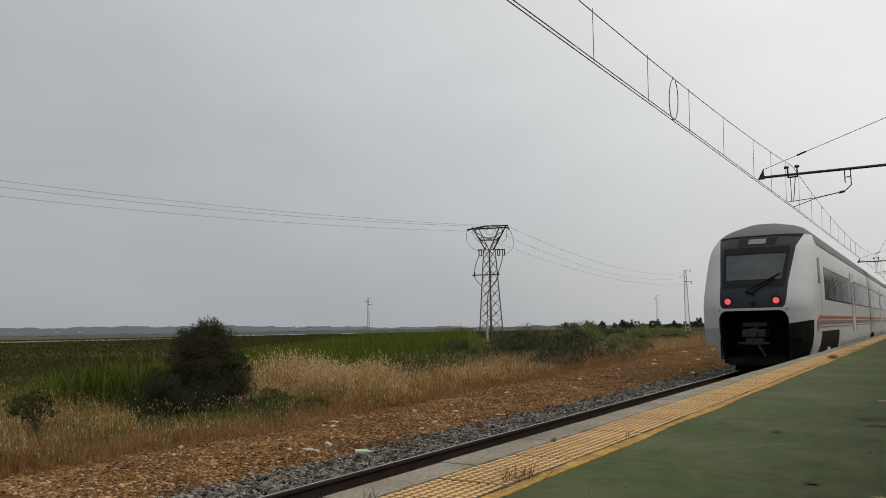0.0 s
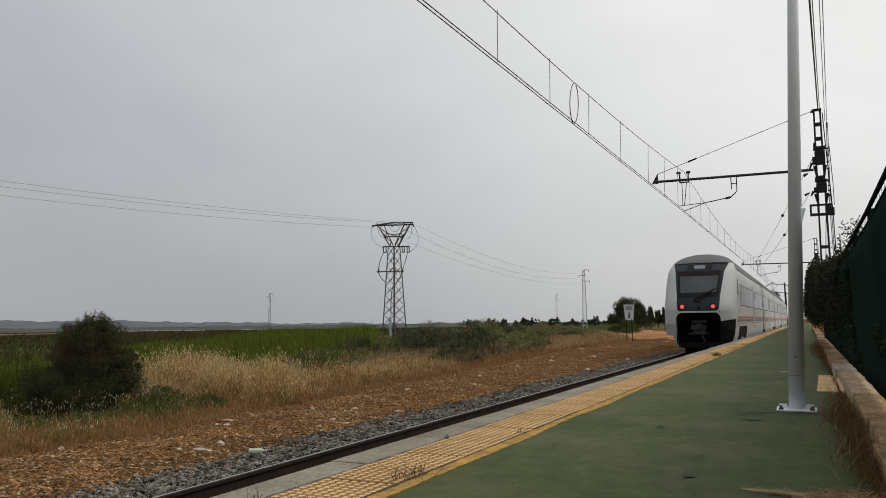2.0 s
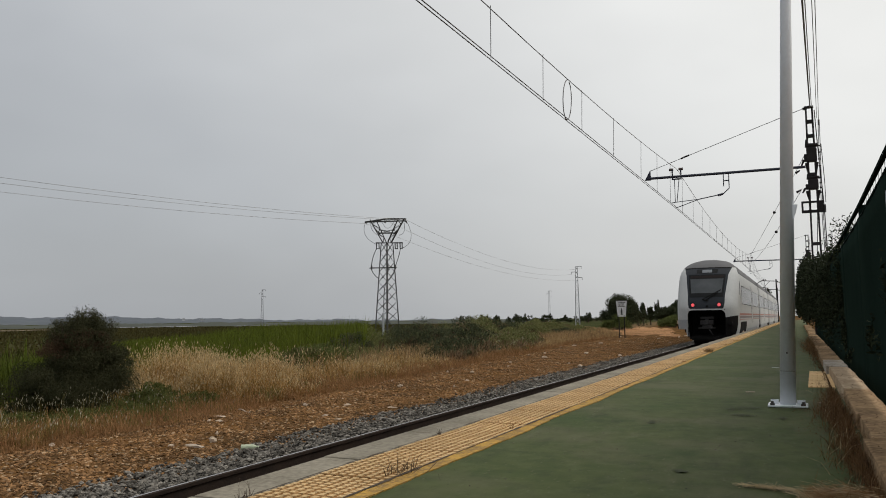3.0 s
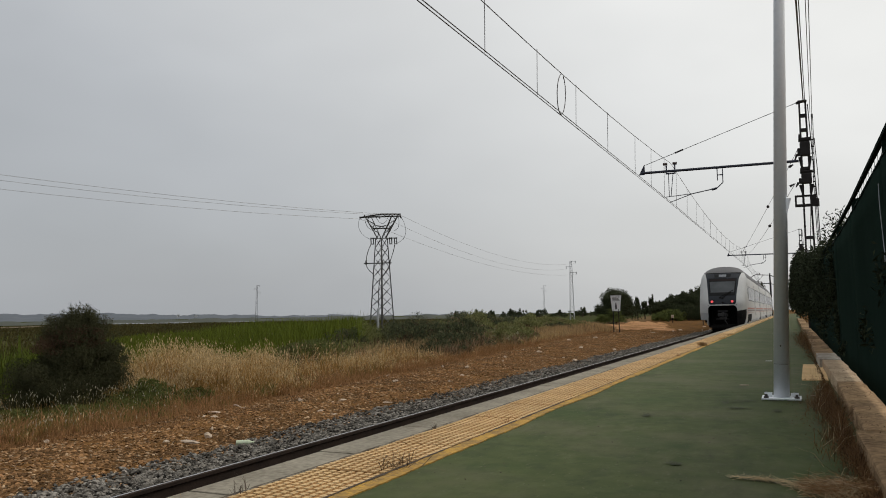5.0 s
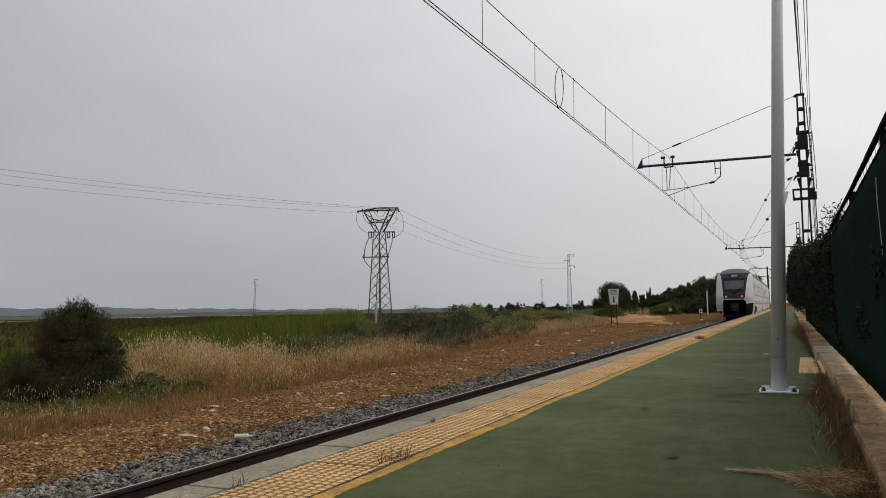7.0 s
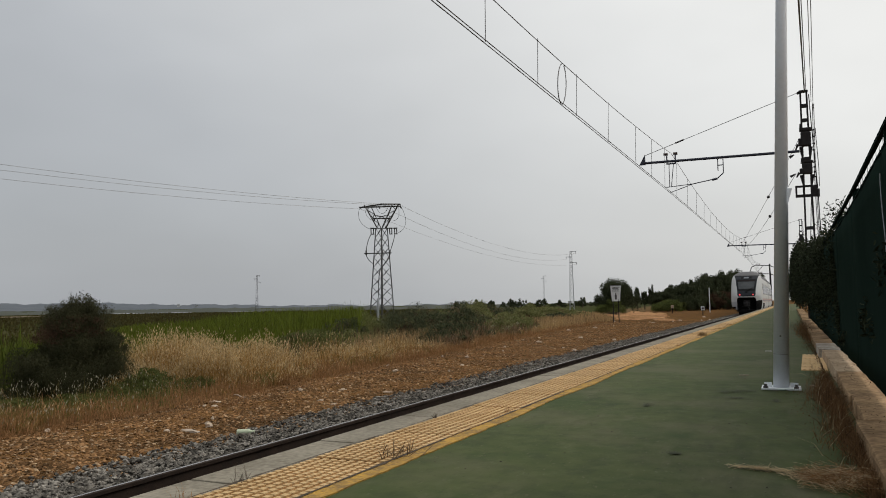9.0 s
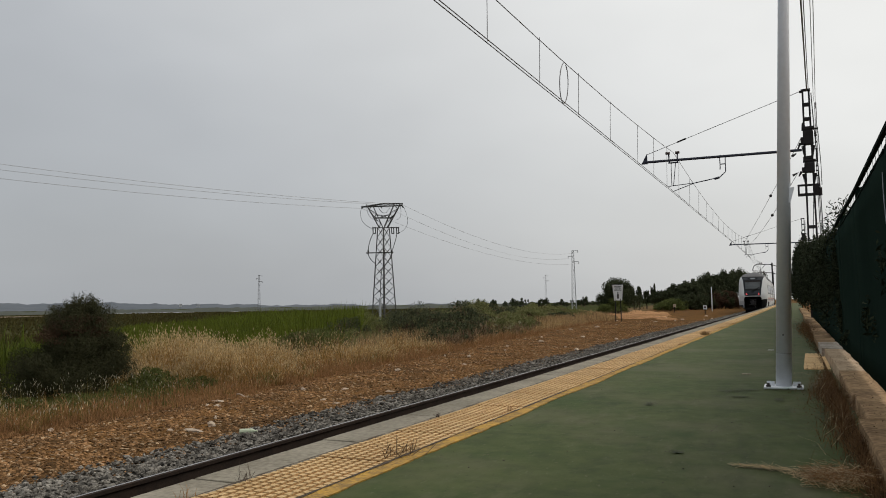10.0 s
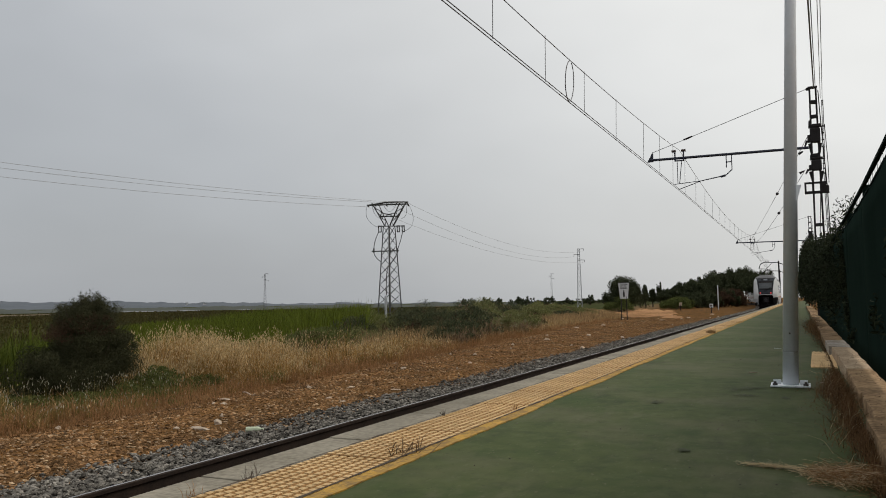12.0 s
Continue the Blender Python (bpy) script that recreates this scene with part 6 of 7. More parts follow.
    # single weeds in the joints of the edge
    for i, (x, y, h, s, m) in enumerate(((-1.77, 3.38, 0.15, 0.13, DRYSCRUB), (-2.14, 2.66, 0.13, 0.05, TWIG), (-2.15, 2.3, 0.09, 0.05, REDGRASS), (-1.79, 4.98, 0.07, 0.03, REDGRASS), (-1.74, 17.03, 0.20, 0.13, PALESTRAW),
                                        (-1.76, 2.35, 0.06, 0.05, REDGRASS), (-2.13, 4.55, 0.07, 0.012, TWIG), (-1.72, 21.5, 0.1, 0.2, DRYGRASS), (-1.72, 24.5, 0.12, 0.2, DRYGRASS), (-1.75, 13.2, 0.07, 0.06, REDGRASS))):
        n = 240 if i == 4 else (38 if i == 0 else (60 if y > 12 else 14))
        p = np.stack([x + r.normal(0, s * 0.3, n), y + r.normal(0, s * 0.5, n), np.full(n, 0.0)], 1)
        V, F = blades(p, r.uniform(0.3, 1.0, n) * h * (0.5 if y > 12 else 0.75), (0.0026 if i == 0 else 0.0007 + 0.00022 * y), 1.0 if i == 4 else (2.2 if y > 12 else (2.1 if i == 0 else 1.0)), 160 + i)
        ob = new("weed", np_mesh("weed", V, F, m))
        tagged(ob, "small dry weed growing in a joint of the platform edge", "weed", "weeds in the platform edge", kind="stuff")


build_weeds()


# ---- lineside things ----
def pale_stone(x, y, sx, sy, sz, seed, label="pale broken stone lying on the dirt"):
    r = np.random.default_rng(seed)
    bm = bmesh.new()
    bmesh.ops.create_icosphere(bm, subdivisions=2, radius=1)
    for v in bm.verts:
        v.co = Vector((v.co.x * sx, v.co.y * sy, v.co.z * sz)) * float(r.uniform(0.55, 1.0))
    ob = part("stone", bm, PALESTONE)
    ob.matrix_basis = pose(x, y, float(ground_z(np.array([x]), np.array([y]))[0]) + sz * 0.2, 0, 0, float(r.uniform(0, 360)))
    tagged(ob, label, "stone", "pale stones on the dirt")


def build_lineside():
    for i, (x, y, a, b, c) in enumerate(((-7.53, 8.21, 0.21, 0.09, 0.035), (-7.56, 8.62, 0.08, 0.07, 0.08), (-9.41, 10.89, 0.16, 0.06, 0.03), (-7.15, 11.22, 0.11, 0.03, 0.02), (-6.20, 12.09, 0.10, 0.03, 0.02), (-7.12, 13.07, 0.13, 0.03, 0.02), (-9.0, 12.9, 0.06, 0.05, 0.05), (-9.2, 17.3, 0.12, 0.08, 0.06),
                                         (-9.4, 7.5, 0.05, 0.04, 0.04), (-9.0, 10.4, 0.10, 0.05, 0.03), (-8.2, 13.2, 0.12, 0.05, 0.03), (-8.3, 19.5, 0.10, 0.06, 0.04), (-9.4, 22.5, 0.14, 0.08, 0.06), (-7.0, 26.5, 0.12, 0.1, 0.08),
                                         (-10.0, 32.0, 0.2, 0.12, 0.08), (-9.2, 36.0, 0.2, 0.1, 0.08), (-12.5, 46.0, 0.2, 0.12, 0.07), (-11.8, 50.0, 0.2, 0.14, 0.08), (-7.2, 34.0, 0.12, 0.1, 0.08), (-10.0, 62.0, 0.25, 0.12, 0.07),
                                         (-9.0, 70.0, 0.25, 0.16, 0.08), (-8.4, 84.0, 0.4, 0.25, 0.08), (-12.0, 76.0, 0.25, 0.15, 0.06), (-7.6, 11.5, 0.08, 0.06, 0.03), (-6.6, 15.2, 0.07, 0.06, 0.04))):
        pale_stone(x, y, a, b, c, 200 + i)
    r = np.random.default_rng(230)
    for i in range(26):
        y = 8 + 70 * float(r.random()) ** 1.4
        v = float(verge(y))
        pale_stone(v + (-6.5 - v) * float(r.random()), y, *(float(k) for k in r.uniform(0.015, 0.05, 3) * (1 + y * 0.02)), 240 + i)
    # dropped plastic bottle
    bm = bmesh.new()
    rod(bm, (-0.06, 0, 0.035), (0.09, 0, 0.035), 0.034, seg=12)
    rod(bm, (0.09, 0, 0.035), (0.14, 0, 0.035), 0.034, 0.014, 12)
    rod(bm, (0.14, 0, 0.035), (0.165, 0, 0.035), 0.015, seg=10)
    ob = part("bottle", bm, BOTTLE)
    ob.matrix_basis = pose(-6.6, 8.15, float(ground_z(np.array([-6.6]), np.array([8.15]))[0]) + 0.02, 0, 0, 30)
    tagged(ob, "dropped pale green plastic bottle lying by the ballast", "bottle")
    # bent pale stick at the edge of the grass
    pts = [(-9.60 + 0.33 * u, 11.63 - 0.08 * u, float(ground_z(np.array([-9.4]), np.array([11.6]))[0]) + 0.03 + 0.022 * math.sin(5.2 * u + 0.6)) for u in np.linspace(0, 1, 14)]
    tagged(wire("stick", pts, 0.011, PALESTONE), "bent pale dry stick lying at the edge of the grass", "stick")
    # white tapered board on two posts
    ob = empty("signboard", -13.27, 63.9, -0.93, 0)
    tagged(ob, "white tapered railway board on thin steel posts", "sign")
    bm = bmesh.new()
    v = [bm.verts.new(c) for c in ((-0.33, 0, 1.75), (0.33, 0, 1.75), (0.46, 0, 3.05), (-0.46, 0, 3.05))]
    bm.faces.new(v)
    part("board", thin(bm, 0.03), SIGNWHITE, ob)
    part("arrow", boxes((-0.07, 0.07, -0.040, -0.032, 1.90, 2.28), (-0.04, 0.04, -0.040, -0.032, 2.28, 2.45)), SIGNDARK, ob)
    for k in range(4):
        part("lettering_bar", boxes((-0.30 + 0.03 * (k % 2), 0.30 - 0.04 * (k % 3), -0.034, -0.031, 2.58 + 0.10 * k, 2.62 + 0.10 * k)), STEEL, ob)
    for k in (-1, 1):
        part("board_edge", rods(((k * 0.34, -0.015, 1.75), (k * 0.47, -0.015, 3.05)), r=0.02, seg=5), SIGNDARK, ob)
    part("board_edge", rods(((-0.47, -0.015, 3.06), (0.47, -0.015, 3.06)), r=0.025, seg=5), SIGNDARK, ob)
    for s in (-0.25, 0.2):
        part("post", rods(((s, 0.03, -0.2), (s, 0.03, 1.9)), r=0.04), MASTMETAL, ob)
    # slim white post and two small markers further along
    ob = empty("marker_post", -11.03, 119.0, -0.93)
    tagged(ob, "slim pale concrete post beside the line", "post")
    part("shaft", boxes((-0.07, 0.07, -0.07, 0.07, 0, 3.6), bevel=0.02), GALV, ob)
    for x, y, h in ((-9.5, 94.0, 0.85), (-15.6, 113.5, 0.95)):
        ob = empty("marker", x, y, -0.93)
        tagged(ob, "small pale marker board on a short stake", "marker", "small markers by the line")
        part("stake", boxes((-0.05, 0.05, -0.05, 0.05, 0, h - 0.2)), MASTMETAL, ob)
        part("plate", boxes((-0.19, 0.19, -0.03, 0.03, h - 0.25, h + 0.2), bevel=0.01), GALV if x > -12 else PALESTONE, ob)
        part("mark", boxes((-0.12, 0.12, -0.04, -0.032, h - 0.13, h + 0.10)), SIGNDARK if x > -12 else PALESTONE, ob)
    # bare sandy track that leaves the verge past the board
    for k, (shift, width, u0, u1) in enumerate(((0.0, 1.3, 0.05, 1.0), (-2.2, 0.9, 0.0, 0.75), (1.9, 0.8, 0.10, 0.85), (-3.9, 0.7, 0.0, 0.5), (3.4, 0.5, 0.2, 0.7), (0.9, 0.5, -0.12, 0.15), (-5.2, 0.45, 0.02, 0.32))):
        u, v = np.meshgrid(np.linspace(u0, u1, 60), np.linspace(-1, 1, 7))
        w = (u - u0) / (u1 - u0)
        px_, py_ = -11.5 - 14.5 * u + shift * (0.6 + 0.4 * w), 73 + 68 * np.sign(u) * np.abs(u) ** 1.1
        wide = width * (0.35 + 0.65 * np.sin(math.pi * np.clip(w, 0, 1))) * np.clip(0.9 + 0.75 * wob(u * 40, u * 9 + k, 1.0, 61 + k), 0.15, 1.7)
        X, Y = px_ + v * wide + 0.25 * wob(u * 70, v * 3, 1.0, 70 + k), py_ + v * 1.2
        V = np.stack([X, Y, ground_z(X, Y) + 0.03 * (1 - np.abs(v) ** 6) + 0.008 + 0.004 * k], -1).reshape(-1, 3)
        q = np.arange(6 * 59)
        i = (q // 59) * 60 + q % 59
        tagged(new("dirt_track", np_mesh("dirt_track", V, np.stack([i, i + 1, i + 61, i + 60], 1), SAND, True)), "pale orange sandy streak of a track leaving the verge", "dirt track", kind="structure")
    # tactile pad by the kerb
    pad = empty("tactile_pad", 0.06, 8.85, 0.002)
    tagged(pad, "worn yellow ribbed tactile pad beside the kerb", "tactile paving")
    for i in range(6):
        bm = boxes((0, 0.25, 0.003, 0.405, -0.02, 0.004))
        for k in range(5):
            box(bm, 0.018 + k * 0.05, 0.04 + k * 0.05, 0.01, 0.40, 0.004, 0.009)
        ob = part("tile", bm, TACTILE, pad)
        ob.matrix_basis = pose(0.007 * i, i * 0.412, 0)
    # small litter scraps on the platform
    for i, (x, y) in enumerate(((-0.34, 12.03), (-0.46, 8.13), (0.20, 7.83), (0.14, 7.31))):
        ob = part("scrap", boxes((-0.04, 0.04, -0.010, 0.010, 0, 0.006), (-0.01, 0.05, 0.006, 0.016, 0, 0.004), bevel=0.001), SIGNWHITE if i == 0 else PALESTONE)
        ob.matrix_basis = pose(x, y, 0.001, 0, 0, 20 * i)
        tagged(ob, "small pale scrap of litter on the platform", "litter", "litter on the platform")


SAND = mat("sandy_track", (0.44, 0.245, 0.125), (0.20, 0.105, 0.045), 0.95, scale=0.3, fine=2.5, mix=0.85, bump=0.4)
SAND.node_tree.nodes["Principled BSDF"].inputs["IOR"].default_value = 1.08
BOTTLE = mat("bottle_plastic", (0.52, 0.58, 0.42), (0.42, 0.48, 0.34), 0.3, bump=0)
build_lineside()


# ---- distance ----
def build_distance():
    # the haze of distance is mixed into the hills' blue-grey
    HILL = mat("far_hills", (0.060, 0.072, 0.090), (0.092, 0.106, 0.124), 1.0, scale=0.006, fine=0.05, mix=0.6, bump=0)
    WATER = mat("far_water", (0.30, 0.30, 0.30), (0.28, 0.27, 0.25), 0.25, scale=0.02, fine=0.2, bump=0)
    MUD = mat("mud_flat", (0.23, 0.175, 0.12), (0.15, 0.12, 0.08), 0.95, scale=0.01, fine=0.1, bump=0)
    MUD.node_tree.nodes["Principled BSDF"].inputs["IOR"].default_value = 1.06
    SHORE = mat("far_shore", (0.035, 0.042, 0.032), (0.055, 0.06, 0.042), 1.0, scale=0.01, fine=0.1, bump=0)
    r = np.random.default_rng(300)
    def ridge(name, a0, a1, dists, height, m, label, category, jag):
        ang = np.radians(np.linspace(a0, a1, 260))
        hh = height(np.degrees(ang)) + jag * (0.9 * np.sin(ang * 47) + 0.7 * np.sin(ang * 113 + 1) + 0.6 * np.sin(ang * 257) + 0.3 * np.sin(ang * 521)) + r.normal(0, 0.22 * jag, len(ang))
        rows = [np.stack([-d * np.sin(ang), d * np.cos(ang), -3 + np.maximum(hh, 0) * k], 1) for d, k in dists]
        k = len(ang)
        F = [(i * k + j, i * k + j + 1, (i + 1) * k + j + 1, (i + 1) * k + j) for i in range(len(dists) - 1) for j in range(k - 1)]
        tagged(new(name, np_mesh(name, np.concatenate(rows), F, m, True)), label, category, kind="structure")

    ridge("hills", 18, 78, ((2900, 0.0), (3300, 0.75), (3600, 1.0), (4000, 0.6)), lambda a: np.interp(a, [18, 26, 31, 36, 41, 46, 52, 58, 78], [3, 5, 8, 12, 18, 27, 33, 34, 33]), HILL, "low hills on the horizon, blue-grey haze painted into their colour", "hills", 2.6)
    ridge("far_shore", 18, 78, ((620, 0.0), (640, 1.0), (700, 1.0), (760, 0.0)), lambda a: np.full_like(a, 3.3), SHORE, "dark strip of shore growth across the marsh", "shore", 0.5)
    ridge("far_shore", 18, 80, ((420, 0.0), (440, 1.0), (470, 1.0), (500, 0.0)), lambda a: np.full_like(a, 2.9), SHORE, "low dark marsh growth beyond the mud flats", "shore", 0.25)
    # little pale houses on the far slope
    for az, d, w, h in ((59.0, 2950, 14, 5), (57.6, 2960, 18, 5), (43.4, 2960, 9, 8), (42.2, 2980, 12, 6)):
        x, y = polar(az, d)
        bm = boxes((-w / 2, w / 2, -6, 6, 0, h), (-w / 2 - 1, w / 2 + 1, -7, 7, h, h + 2))
        ob = part("far_house", bm, PALELATTICE)
        ob.matrix_basis = pose(float(x), float(y), 6.0, 0, 0, az)
        tagged(ob, "tiny pale building on a far hillside", "building", "far buildings")
    # water and mud flats lie on the marsh
    for name, a0, a1, d0, d1, z, m, lab in (("mud_flat", 50, 80, 240, 290, 0.03, MUD, "bare brown mud flat in the marsh"), ("water", 42.5, 50, 345, 385, 0.05, WATER, "pale still water of the estuary"),
                                            ("water", 37.5, 40.0, 350, 380, 0.05, WATER, "pale pool far out in the marsh")):
        a = np.radians(np.linspace(a0, a1, 40))
        e = 1 + 0.05 * np.sin(a * 23) + 0.03 * np.sin(a * 51)
        inner, outer = np.stack([-d0 * e * np.sin(a), d0 * e * np.cos(a)], 1), np.stack([-d1 * np.sin(a), d1 * np.cos(a)], 1)
        P = np.concatenate([inner, outer])
        zz = ground_z(P[:, 0], P[:, 1]).max() + z + 0.25
        V = np.concatenate([P, np.full((80, 1), zz)], 1)
        F = [(j, j + 1, 40 + j + 1, 40 + j) for j in range(39)]
        tagged(new(name, np_mesh(name, V, F, m)), lab, name.replace("_", " "), kind="structure")


build_distance()

# ---- train ----
# car space: y = 0 at the tail lights, the car reaches towards +y; z over the rail head
NOSE_Z = [0.45, 0.8, 1.28, 1.45, 1.55, 1.68, 1.74, 1.81, 1.88, 2.1, 2.45, 2.9, 3.3, 3.54, 3.66, 3.75, 3.93, 4.09, 4.24, 4.34, 4.39]
HALF = 1.47


def half_at(z):
    """Half the body's width at height z."""
    if z < 1.1:
        return HALF - 0.10 * ((1.1 - z) / 0.65) ** 2
    if z <= 2.7:
        return HALF
    u = (z - 2.7) / 1.71
    return HALF * (1 - u ** 3.4) ** 0.31


def front_at(z):
    """How far back the nose lies at height z."""
    return float(np.interp(z, [0.45, 1.2, 1.81, 2.0, 2.45, 3.54, 3.93, 4.09, 4.39], [0.10, 0.0, 0.0, 0.02, 0.32, 1.12, 1.62, 1.95, 2.7]))


def mask_at(z):
    return min(float(np.interp(z, [0.45, 1.28, 1.55, 1.68, 1.74, 1.81, 1.88, 2.0, 2.45, 3.54, 3.93, 4.39], [0.84, 0.90, 0.89, 0.82, 0.72, 0.76, 0.83, 0.86, 0.88, 1.02, 1.16, 1.2])), half_at(z) * 0.93)


def nose_y(x, z):
    r = min(abs(x) / half_at(z), 1.0)
    return front_at(z) + 0.88 * (1 - (1 - r ** 3.0) ** 0.55)


NOSE_COLS = [-1, -0.66, -0.33, 0, 0.33, 0.66, 1]


def nose_x(c, z):
    """Columns -1..1 stay inside the mask; beyond, they run on to the side."""
    m, h = mask_at(z), half_at(z)
    if abs(c) <= 1:
        return c * m
    return math.copysign(m + (h - m) * (abs(c) - 1), c)


def build_nose(bm, mats):
    cols = [-2, -1.95, -1.85, -1.7, -1.5, -1.25, *NOSE_COLS, 1.25, 1.5, 1.7, 1.85, 1.95, 2]
    V = {}
    for i, z in enumerate(NOSE_Z):
        for j, c in enumerate(cols):
            x = nose_x(c, z)
            V[i, j] = bm.verts.new((x, nose_y(x, z), z))
    for i in range(len(NOSE_Z) - 1):
        z = (NOSE_Z[i] + NOSE_Z[i + 1]) / 2
        for j in range(len(cols) - 1):
            c = (cols[j] + cols[j + 1]) / 2
            if abs(c) < 1 and z < 1.74:
                continue                      # the open mouth
            if c < -1.3 and z < 0.78:
                continue                      # the outer skirt ends above the sill; only the pillar beside the mouth reaches down
            f = bm.faces.new((V[i, j], V[i, j + 1], V[i + 1, j + 1], V[i + 1, j]))
            f.smooth = True
            f.material_index = 1 if abs(c) < 1 and 1.81 < z < 3.93 else (3 if z > 3.93 else (2 if z < 1.28 and c < 0 else 0))
    return V, cols


def car_shell(length, nose):
    """Body of one car: tall sides, rounded roof; the tail car has the raked nose."""
    bm = bmesh.new()
    zs = NOSE_Z if nose else [0.8, 1.1, 1.28, 1.7, 2.1, 2.7, 3.0, 3.3, 3.54, 3.66, 3.75, 3.93, 4.09, 4.24, 4.34, 4.39]
    ys = [None, 4.0, length]
    rings = []
    for s in (-1, 1):
        col = []
        for z in zs:
            h = half_at(z)
            y0 = nose_y(h, z) if nose else 0.12
            col.append([bm.verts.new((s * h, y, z)) for y in (y0, max(4.0, y0 + 0.3), length - 0.12)])
        rings.append(col)
        for i in range(len(zs) - 1):
            for k in range(2):
                if nose and s < 0 and k == 0 and zs[i] < 0.78:
                    continue
                a, b, c, d = col[i][k], col[i][k + 1], col[i + 1][k + 1], col[i + 1][k]
                f = bm.faces.new((a, b, c, d) if s > 0 else (d, c, b, a))
                f.smooth = True
                z = (zs[i] + zs[i + 1]) / 2
                f.material_index = 3 if z > 3.67 else 0
    L, R = rings
    for k in range(2):
        f = bm.faces.new((L[-1][k], R[-1][k], R[-1][k + 1], L[-1][k + 1]))
        f.material_index = 3
    for k, off in ((2, 0),) if nose else ((0, 0), (2, 0)):
        for i in range(len(zs) - 1):
            f = bm.faces.new((L[i][k], R[i][k], R[i + 1][k], L[i + 1][k]))
            f.material_index = 4
    if nose:
        build_nose(bm, None)
    bmesh.ops.remove_doubles(bm, verts=bm.verts, dist=0.002)
    return bm_mesh("car", bm, [WHITE, MASK, LIGHTGREY, ROOFGREY, BLACK])


def side_panel(bm, s, y0, y1, z0, z1, proud=0.008, slant=0.0, rows=4):
    """A thin panel that lies on the car's side and follows its curve."""
    prev = None
    for k in range(rows + 1):
        z = z0 + (z1 - z0) * k / rows
        h = half_at(z) + proud
        o = slant * k / rows
        a = bm.verts.new((s * h, y0 + o, z))
        b = bm.verts.new((s * h, y1 + o * 0.3, z))
        if prev:
            bm.faces.new((prev[0], prev[1], b, a))
        prev = (a, b)


def bogie_mesh():
    bm = bmesh.new()
    for y in (-1.2, 1.2):
        for s in (-1, 1):
            rod(bm, (s * 0.76, y, 0.43), (s * 0.90, y, 0.43), 0.43, seg=20)
            box(bm, s * 1.02 - 0.10, s * 1.02 + 0.10, y - 0.18, y + 0.18, 0.28, 0.58)
        rod(bm, (-0.8, y, 0.43), (0.8, y, 0.43), 0.08)
    for s in (-1, 1):
        box(bm, s * 1.02 - 0.07, s * 1.02 + 0.07, -1.5, 1.5, 0.5, 0.68, bevel=0.03)
        box(bm, s * 1.05 - 0.12, s * 1.05 + 0.12, -0.3, 0.3, 0.35, 0.85)
    box(bm, -0.95, 0.95, -0.35, 0.35, 0.45, 0.75)
    return bm_mesh("bogie", bm, BLACK)


